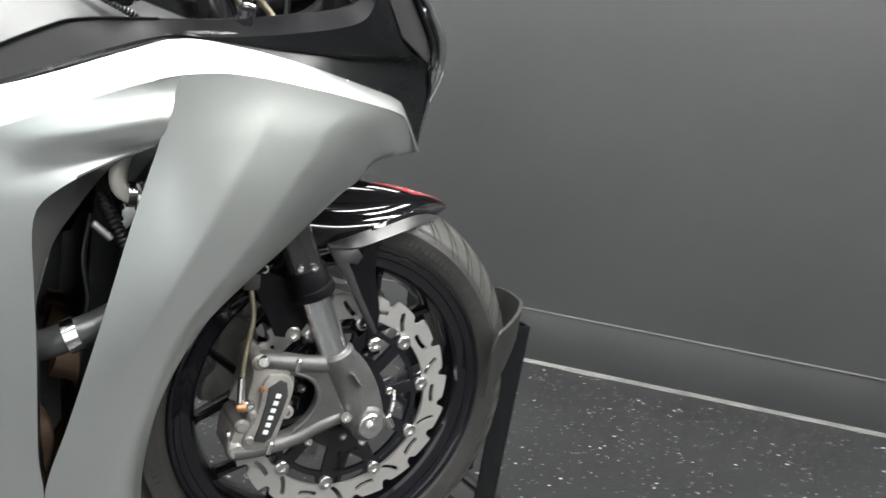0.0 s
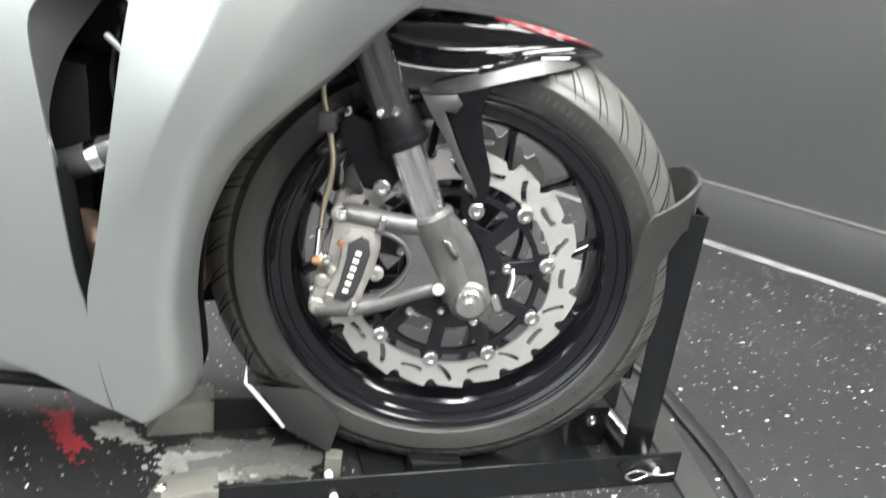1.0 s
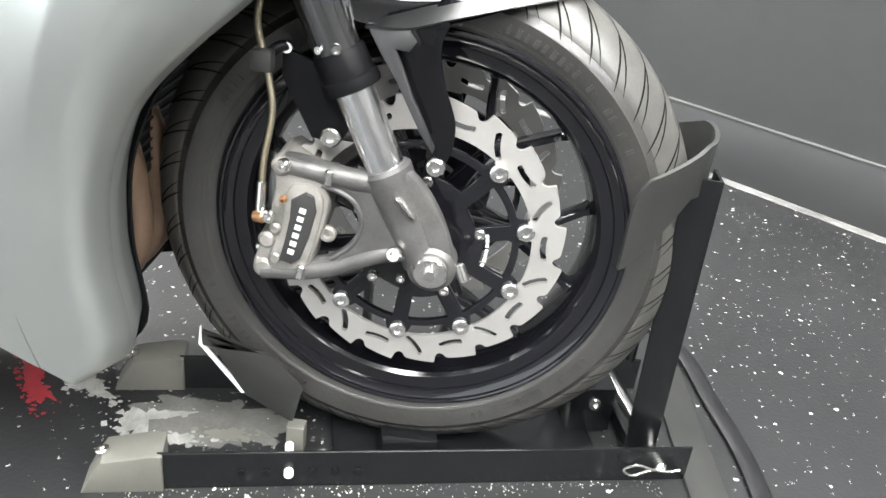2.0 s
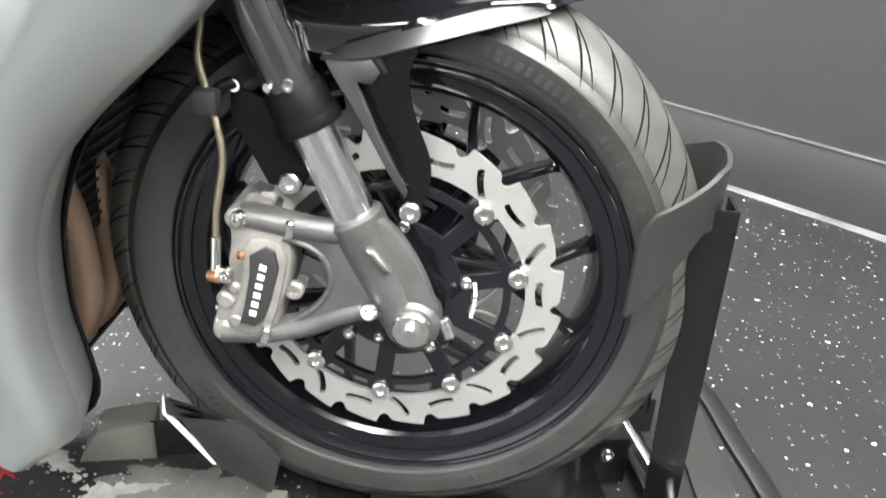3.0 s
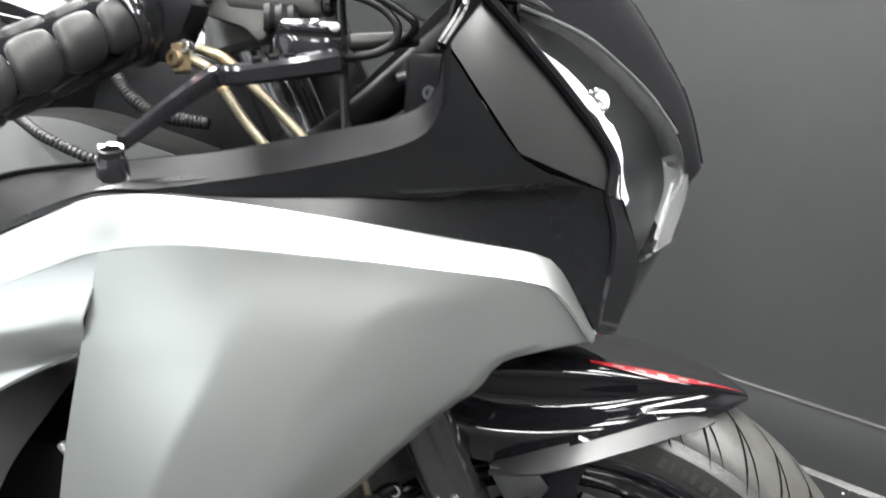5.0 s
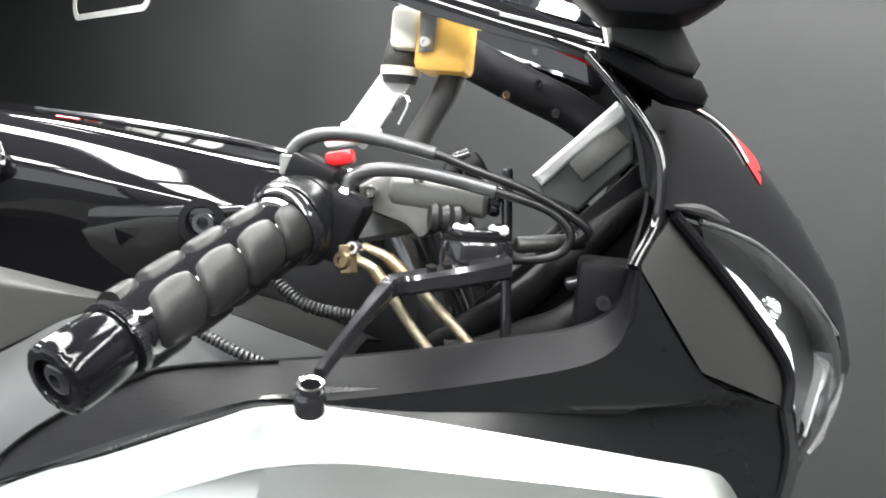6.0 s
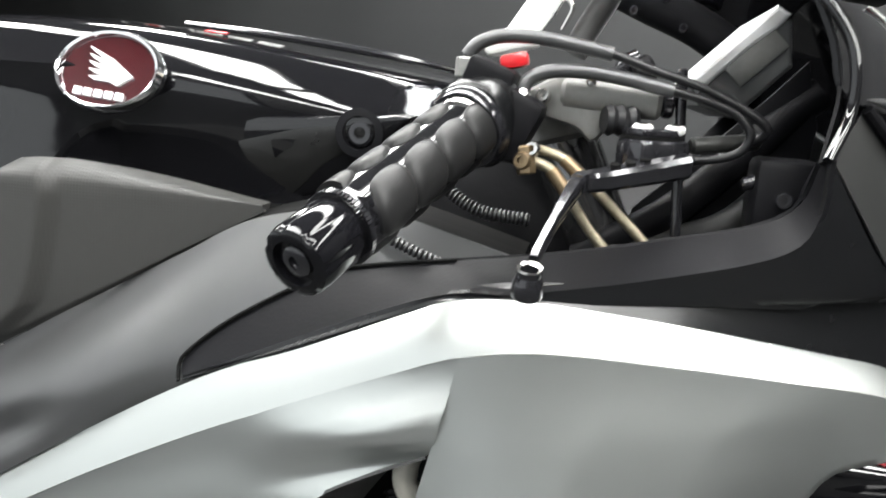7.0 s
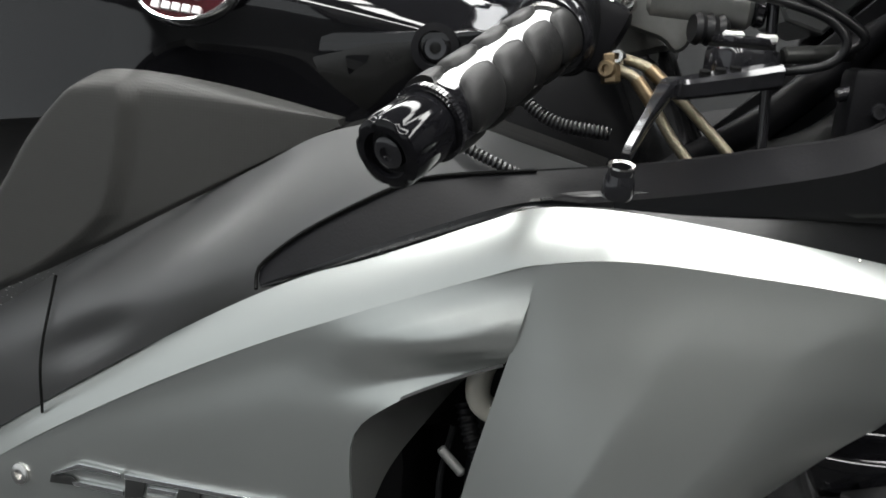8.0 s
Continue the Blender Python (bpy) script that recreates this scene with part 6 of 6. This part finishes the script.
    tip = part("lever_tip", lathe([(0.0050, 0.0055), (0.0064, 0.0063), (0.0068, 0.0035), (0.0064, 0.0020), (0.0078, -0.0010), (0.0084, -0.0085), (0.0076, -0.0105), (0.0003, -0.0105), (0.0003, -0.004), (0.0045, -0.004)], 32, tm), ANOD, lv, "hollow round lever tip")
    part("tip_rim", lathe([(0.0050, 0.0058), (0.0067, 0.0066), (0.0069, 0.0058), (0.0050, 0.0050)], 32, tm), STEEL, tip)
    part("adjuster", rod((-0.176, -0.19, 0.8835), (-0.132, -0.175, 0.889), 0.0055, 16), PLATE, pv)
    o = [(-0.284, 0.912), (-0.268, 0.921), (-0.252, 0.925), (-0.222, 0.920), (-0.194, 0.918), (-0.190, 0.910), (-0.197, 0.901), (-0.227, 0.898), (-0.232, 0.886), (-0.240, 0.880), (-0.250, 0.888), (-0.264, 0.892), (-0.281, 0.898)]
    mc = part("master_cylinder", plate(o, -0.184, -0.150, bevel=0.006, smooth=50), GREYALLOY, bike, "grey cast master cylinder")
    part("cylinder_barrel", rod((-0.262, -0.176, 0.912), (-0.196, -0.178, 0.910), 0.0125, 20, 0.003), GREYALLOY, mc)
    part("end_cap", rod((-0.196, -0.178, 0.910), (-0.188, -0.178, 0.9095), 0.0105, 20, 0.002), ANOD, mc)
    part("clamp_bolt", bolt((-0.273, -0.186, 0.908), (-0.2, -1, 0.2), 0.005, 0.005), STEEL, mc)
    part("hose_barb", tube([(-0.225, -0.165, 0.915), (-0.222, -0.165, 0.932), (-0.214, -0.163, 0.938)], 0.0065, 12, 10), ANOD, mc)
    part("barb_cap", rod((-0.216, -0.165, 0.926), (-0.204, -0.163, 0.934), 0.0095, 16, 0.002), PLASTIC, mc)
    part("clamp_bolt", bolt((-0.243, -0.184, 0.918), (0, -0.5, 1), 0.0042, 0.004), STEEL, mc)
    part("clamp_bolt", bolt((-0.206, -0.184, 0.9175), (0, -0.5, 1), 0.0042, 0.004), STEEL, mc)
    part("boot", lathe([(0.0003, -0.011), (0.0085, -0.011), (0.0105, -0.0075), (0.0085, -0.004), (0.0105, 0.0), (0.0085, 0.004), (0.0105, 0.0075), (0.0085, 0.011), (0.0003, 0.011)], 24,
                       Matrix.Translation((-0.222, -0.19, 0.896)) @ Matrix.Rotation(radians(-70), 4, "Z"), False), CABLE, mc)


def cables():
    for pts in ([(-0.324, -0.205, 0.922), (-0.3235, -0.205, 0.930), (-0.317, -0.204, 0.938), (-0.303, -0.202, 0.9435), (-0.283, -0.2, 0.9445), (-0.260, -0.2, 0.942), (-0.231, -0.2, 0.937), (-0.205, -0.2, 0.929), (-0.176, -0.2, 0.921), (-0.156, -0.2, 0.913), (-0.139, -0.199, 0.904), (-0.131, -0.197, 0.897), (-0.136, -0.19, 0.890), (-0.15, -0.175, 0.882)],
                [(-0.286, -0.207, 0.902), (-0.286, -0.206, 0.910), (-0.282, -0.204, 0.918), (-0.270, -0.202, 0.9235), (-0.248, -0.2, 0.925), (-0.219, -0.2, 0.922), (-0.191, -0.2, 0.917), (-0.165, -0.2, 0.911), (-0.151, -0.2, 0.905), (-0.142, -0.2, 0.895), (-0.144, -0.199, 0.885), (-0.155, -0.197, 0.878), (-0.179, -0.19, 0.873)]):
        cb = part("throttle_cable", tube(pts, 0.0029, 10, 60), CABLE, bike, "black throttle cable")
        part("cable_sleeve", tube(pts[1:7], 0.0046, 12, 30), SLEEVE, cb, "dark metal cable elbow")
        part("cable_nut", rod(Vector(pts[0]) - Vector((0, 0, 0.006)), Vector(pts[0]) + Vector((0, 0, 0.007)), 0.0068, 6, 0.001), GREYALLOY, cb)
    for pts in ([(-0.279, -0.213, 0.868), (-0.262, -0.214, 0.862), (-0.2505, -0.214, 0.848), (-0.236, -0.212, 0.828), (-0.221, -0.21, 0.811), (-0.205, -0.2, 0.79)],
                [(-0.272, -0.205, 0.874), (-0.255, -0.206, 0.869), (-0.240, -0.207, 0.857), (-0.218, -0.206, 0.838), (-0.196, -0.205, 0.817), (-0.18, -0.195, 0.795)]):
        h = part("braided_hose", tube(pts, 0.0036, 12, 50), GOLD, bike, "braided brass-coloured brake line")
        part("hose_ferrule", tube(pts[1:3], 0.0045, 12, 8), BRASS, h)
    bj = part("banjo", rod((-0.277, -0.218, 0.858), (-0.280, -0.216, 0.876), 0.0062, 6, 0.001), BRASS, bike, "tarnished brass banjo fitting")
    part("banjo_bolt", bolt((-0.280, -0.220, 0.8665), (-0.2, -1, 0.1), 0.0058, 0.005), BRASS, bj)
    part("banjo_bolt", bolt((-0.2745, -0.216, 0.874), (-0.2, -1, 0.2), 0.005, 0.005), STEEL, bj)
    for pts, r in (([(-0.345, -0.175, 0.850), (-0.330, -0.182, 0.837), (-0.309, -0.185, 0.827), (-0.275, -0.182, 0.8235)], 0.0043), ([(-0.395, -0.215, 0.822), (-0.374, -0.224, 0.813), (-0.356, -0.226, 0.806), (-0.338, -0.225, 0.799), (-0.32, -0.215, 0.79)], 0.0036)):
        n = 160
        part("corrugated_conduit", tube(pts, lambda t, r=r: r * (1 + 0.16 * math.sin(2 * math.pi * t * 26)), 12, n), SHEEN, bike, "black corrugated wiring conduit", 80)
    part("control_rod", rod((-0.186, -0.182, 0.932), (-0.176, -0.182, 0.805), 0.0036, 12), ANOD, bike, "thin black rod")


def cockpit():
    yk = part("top_yoke", plate([(-0.30, -0.13), (-0.25, -0.13), (-0.235, -0.06), (-0.235, 0.06), (-0.25, 0.13), (-0.30, 0.13), (-0.32, 0.04), (-0.32, -0.04)], 0.0, 0.022, bevel=0.004, m=Matrix(((1, 0, 0, 0), (0, 0, 1, 0), (0, 1, 0, 0.872), (0, 0, 0, 1)))), GREYALLOY, bike, "grey alloy top yoke")
    for s in (-1, 1):
        part("fork_cap", rod((-0.268, s * 0.107, 0.89), (-0.276, s * 0.107, 0.912), 0.022, 28, 0.003), ANOD, yk)
    part("stem_nut", rod((-0.275, 0, 0.89), (-0.28, 0, 0.91), 0.018, 6, 0.002), STEEL, yk)
    # reservoir on its bracket
    rs = part("fluid_reservoir", block((-0.260, -0.150, 0.992), (-0.222, -0.108, 1.034), 0.006), FLUID, bike, "yellowed brake fluid reservoir")
    part("reservoir_neck", block((-0.278, -0.148, 1.006), (-0.258, -0.112, 1.036), 0.005), MILK, rs)
    part("bracket_tab", plate([(-0.257, 1.036), (-0.244, 1.036), (-0.246, 1.006), (-0.256, 1.004)], -0.154, -0.151, bevel=0.0008), GREYALLOY, rs)
    part("tab_screw", bolt((-0.2515, -0.154, 1.011), (0, -1, 0), 0.004, 0.003), STEEL, rs)
    part("rubber_bush", lathe([(0.0003, -0.014), (0.0115, -0.014), (0.0135, -0.008), (0.0125, -0.002), (0.0135, 0.0), (0.0125, 0.006), (0.010, 0.016), (0.0003, 0.017)], 24, Matrix.Translation((-0.272, -0.13, 0.998)) @ Matrix.Rotation(radians(90), 4, "X"), False), RUBBER, rs)
    part("bush_ring", lathe([(0.0100, -0.003), (0.0142, -0.003), (0.0142, 0.003), (0.0100, 0.003)], 24, Matrix.Translation((-0.272, -0.13, 0.9925)) @ Matrix.Rotation(radians(90), 4, "X")), MILK, rs)
    part("bracket", block((-0.011, -0.003, -0.030), (0.011, 0.003, 0.030), 0.0015, Matrix.Translation((-0.288, -0.13, 0.966)) @ Matrix.Rotation(radians(32), 4, "Y")), ZINC, rs, "bright flat bracket")
    part("bracket_foot", block((-0.02, -0.012, -0.006), (0.02, 0.012, 0.006), 0.004, Matrix.Translation((-0.303, -0.13, 0.944)) @ Matrix.Rotation(radians(-15), 4, "Y")), ZINC, rs)
    part("foot_bolt", bolt((-0.305, -0.138, 0.949), (0, -0.4, 1), 0.006, 0.004), STEEL, rs)
    part("reservoir_hose", tube([(-0.234, -0.128, 0.994), (-0.240, -0.128, 0.977), (-0.249, -0.13, 0.960), (-0.258, -0.135, 0.940)], 0.0095, 14, 16), RUBBER, rs, "grey rubber reservoir hose")
    part("hose_clip", tube([(-0.268, -0.14, 0.955), (-0.262, -0.142, 0.970), (-0.268, -0.14, 0.976), (-0.275, -0.138, 0.965)], 0.0015, 8, 20), STEEL, rs)
    # instrument pod
    sec = [(-0.172, 0.926), (-0.117, 0.984), (-0.105, 0.976), (-0.100, 0.943), (-0.137, 0.902), (-0.164, 0.910)]
    ds = part("instrument_pod", plate(sec, -0.088, 0.088, bevel=0.003), PODGREY, bike, "grey instrument pod with a silver rim", 18)
    rim = [(-0.1735, 0.9265), (-0.117, 0.986), (-0.1065, 0.980), (-0.112, 0.972), (-0.130, 0.956), (-0.1655, 0.9185)]
    bm = plate(rim, -0.091, 0.091, bevel=0.003)
    part("pod_rim", bm, DASH, ds, "silver rim of the pod", 18)
    part("pod_face", block((-0.022, -0.0012, -0.011), (0.022, 0.0, 0.011), 0.0006, pose(-0.128, -0.0885, 0.949, 0, -46, 0)), GREYALLOY, ds, "paler upper face of the pod")
    part("pod_stay", tube([(-0.13, -0.05, 0.90), (-0.16, -0.09, 0.87), (-0.19, -0.1, 0.82)], 0.009, 12, 12), PLASTIC, ds)
    st = part("fairing_stay", tube([(-0.085, -0.12, 0.925), (-0.100, -0.12, 0.912), (-0.134, -0.13, 0.878), (-0.178, -0.14, 0.835), (-0.24, -0.12, 0.79)], 0.012, 12, 24), PLASTIC, bike, "black fairing stay")
    part("stay_block", block((-0.135, -0.205, 0.832), (-0.094, -0.165, 0.880), 0.005), PLASTIC, st, "black connector block")
    part("stay_bolt", bolt((-0.1175, -0.207, 0.855), (-0.1, -1, 0.1), 0.0055, 0.004), ANOD, st)
    part("stay_screw", rod((-0.142, -0.195, 0.862), (-0.130, -0.195, 0.866), 0.0045, 12), ANOD, st)
    part("hose_tab", block((-0.222, -0.232, 0.803), (-0.206, -0.222, 0.812), 0.002), PLASTIC, st)
    part("loom", tube([(-0.22, -0.13, 0.80), (-0.17, -0.14, 0.815), (-0.14, -0.15, 0.83), (-0.11, -0.13, 0.855)], 0.011, 12, 20), RUBBER, st)
    part("inner_cowl_panel", plate([(-0.21, 0.785), (-0.098, 0.785), (-0.086, 0.90), (-0.098, 0.945), (-0.118, 0.922), (-0.165, 0.872), (-0.205, 0.832)], -0.128, -0.122, bevel=0.001), PLASTIC, st, "black inner cowl panel")
    spar = [(-0.46, 0.72), (-0.22, 0.72), (-0.215, 0.80), (-0.235, 0.845), (-0.27, 0.866), (-0.34, 0.868), (-0.43, 0.84)]
    for s in (-1, 1):
        part("frame_spar", plate(spar, s * 0.095, s * 0.075, bevel=0.006, smooth=40), DARK, yk, "dark frame spar below the tank")
    part("steering_head", rod((-0.25, 0, 0.78), (-0.285, 0, 0.885), 0.04, 28, 0.006), DARK, yk)
    part("cockpit_floor", block((-0.34, -0.17, 0.700), (-0.10, 0.17, 0.73), 0.008), DARK, yk, "dark floor of the cockpit")
    # windscreen with its black edge, on both sides
    edge = [(-0.290, -0.165, 1.043), (-0.265, -0.170, 1.032), (-0.215, -0.178, 1.019), (-0.17, -0.186, 1.010), (-0.140, -0.198, 1.003)]
    up = [(-0.30, -0.15, 1.062), (-0.265, -0.158, 1.056), (-0.215, -0.166, 1.043), (-0.165, -0.174, 1.030), (-0.125, -0.188, 1.020)]
    g = coons(up, edge, [up[0], edge[0]], [up[-1], edge[-1]], 24, 4, lambda p, u, v: p + Vector((0, -0.004 * math.sin(math.pi * v), 0)))
    sc = part("screen_frame", sheet(g, 0.006), GLOSS, bike, "gloss black edge of the windscreen", 60)
    part("frame_line", tube([(-0.20, -0.1795, 1.0285), (-0.17, -0.184, 1.0225), (-0.135, -0.195, 1.0135)], 0.0016, 6, 16), STEEL, sc)
    both(sc)
    top = [(-0.30, 0, 1.155), (-0.24, 0, 1.135), (-0.15, 0, 1.085)]
    g = coons([up[0], (-0.30, -0.10, 1.13), top[0]], [(-0.125, -0.19, 1.02), (-0.13, -0.1, 1.07), top[-1]], [up[0], up[2], (-0.125, -0.19, 1.02)], top, 14, 10)
    ws = part("windscreen", sheet(g, 0.0025), SCREEN, bike, "smoked clear windscreen", 60)
    ws.visible_shadow = False
    part("screen_stripe", sheet([[p + Vector((0, -0.003, 0.001)) for p in row[2:4]] for row in g[4:]], 0.0006), RED, ws, "red stripe along the screen")
    part("screen_bolt", bolt(g[6][1] + Vector((0, -0.004, 0.002)), (0, -1, 0.4), 0.004, 0.003), STEEL, ws)
    both(ws)
    # far side inner panel with its bolts
    fi = part("inner_panel", tube([(-0.26, 0.14, 1.035), (-0.20, 0.15, 1.01), (-0.15, 0.155, 0.99), (-0.10, 0.15, 0.96)], 0.021, 10, 20), PLASTIC, bike, "black inner panel of the cowl")
    for p in ((-0.215, 0.118, 0.998), (-0.165, 0.128, 0.985), (-0.185, 0.126, 1.012)):
        part("panel_bolt", bolt(p, (0, -1, 0), 0.0048, 0.009), ANOD, fi)
    # mirror
    base = [(-0.139, 1.009), (-0.120, 1.006), (-0.077, 0.992), (-0.072, 0.984), (-0.074, 0.977), (-0.094, 0.980), (-0.136, 1.000)]
    mb = part("mirror", plate(base, -0.222, -0.172, bevel=0.004), PLASTIC, bike, "black rubber mirror foot")
    neck = [(-0.135, 1.030), (-0.098, 1.030), (-0.079, 1.001), (-0.082, 0.994), (-0.101, 0.998), (-0.107, 1.002), (-0.131, 1.010)]
    part("mirror_neck", plate(neck, -0.226, -0.185, bevel=0.004), RUBBER, mb)
    arm = [(-0.158, 1.040), (-0.154, 1.030), (-0.146, 1.025), (-0.136, 1.018), (-0.102, 1.0175), (-0.088, 1.022), (-0.072, 1.034), (-0.060, 1.06), (-0.10, 1.10), (-0.16, 1.09)]
    part("mirror_arm", plate(arm, -0.272, -0.215, bevel=0.006), PLASTIC, mb)
    part("mirror_head", rod((-0.085, -0.27, 1.10), (-0.04, -0.33, 1.11), 0.045, 28, 0.01, r1=0.05), PLASTIC, mb)


handlebar()
lever()
cables()
cockpit()

# clear panes let the light through
for ob in bpy.data.objects:
    if ob.type == "MESH" and ob.data.materials and ob.data.materials[0] in (LENS, CLOUDY):
        ob.visible_shadow = False
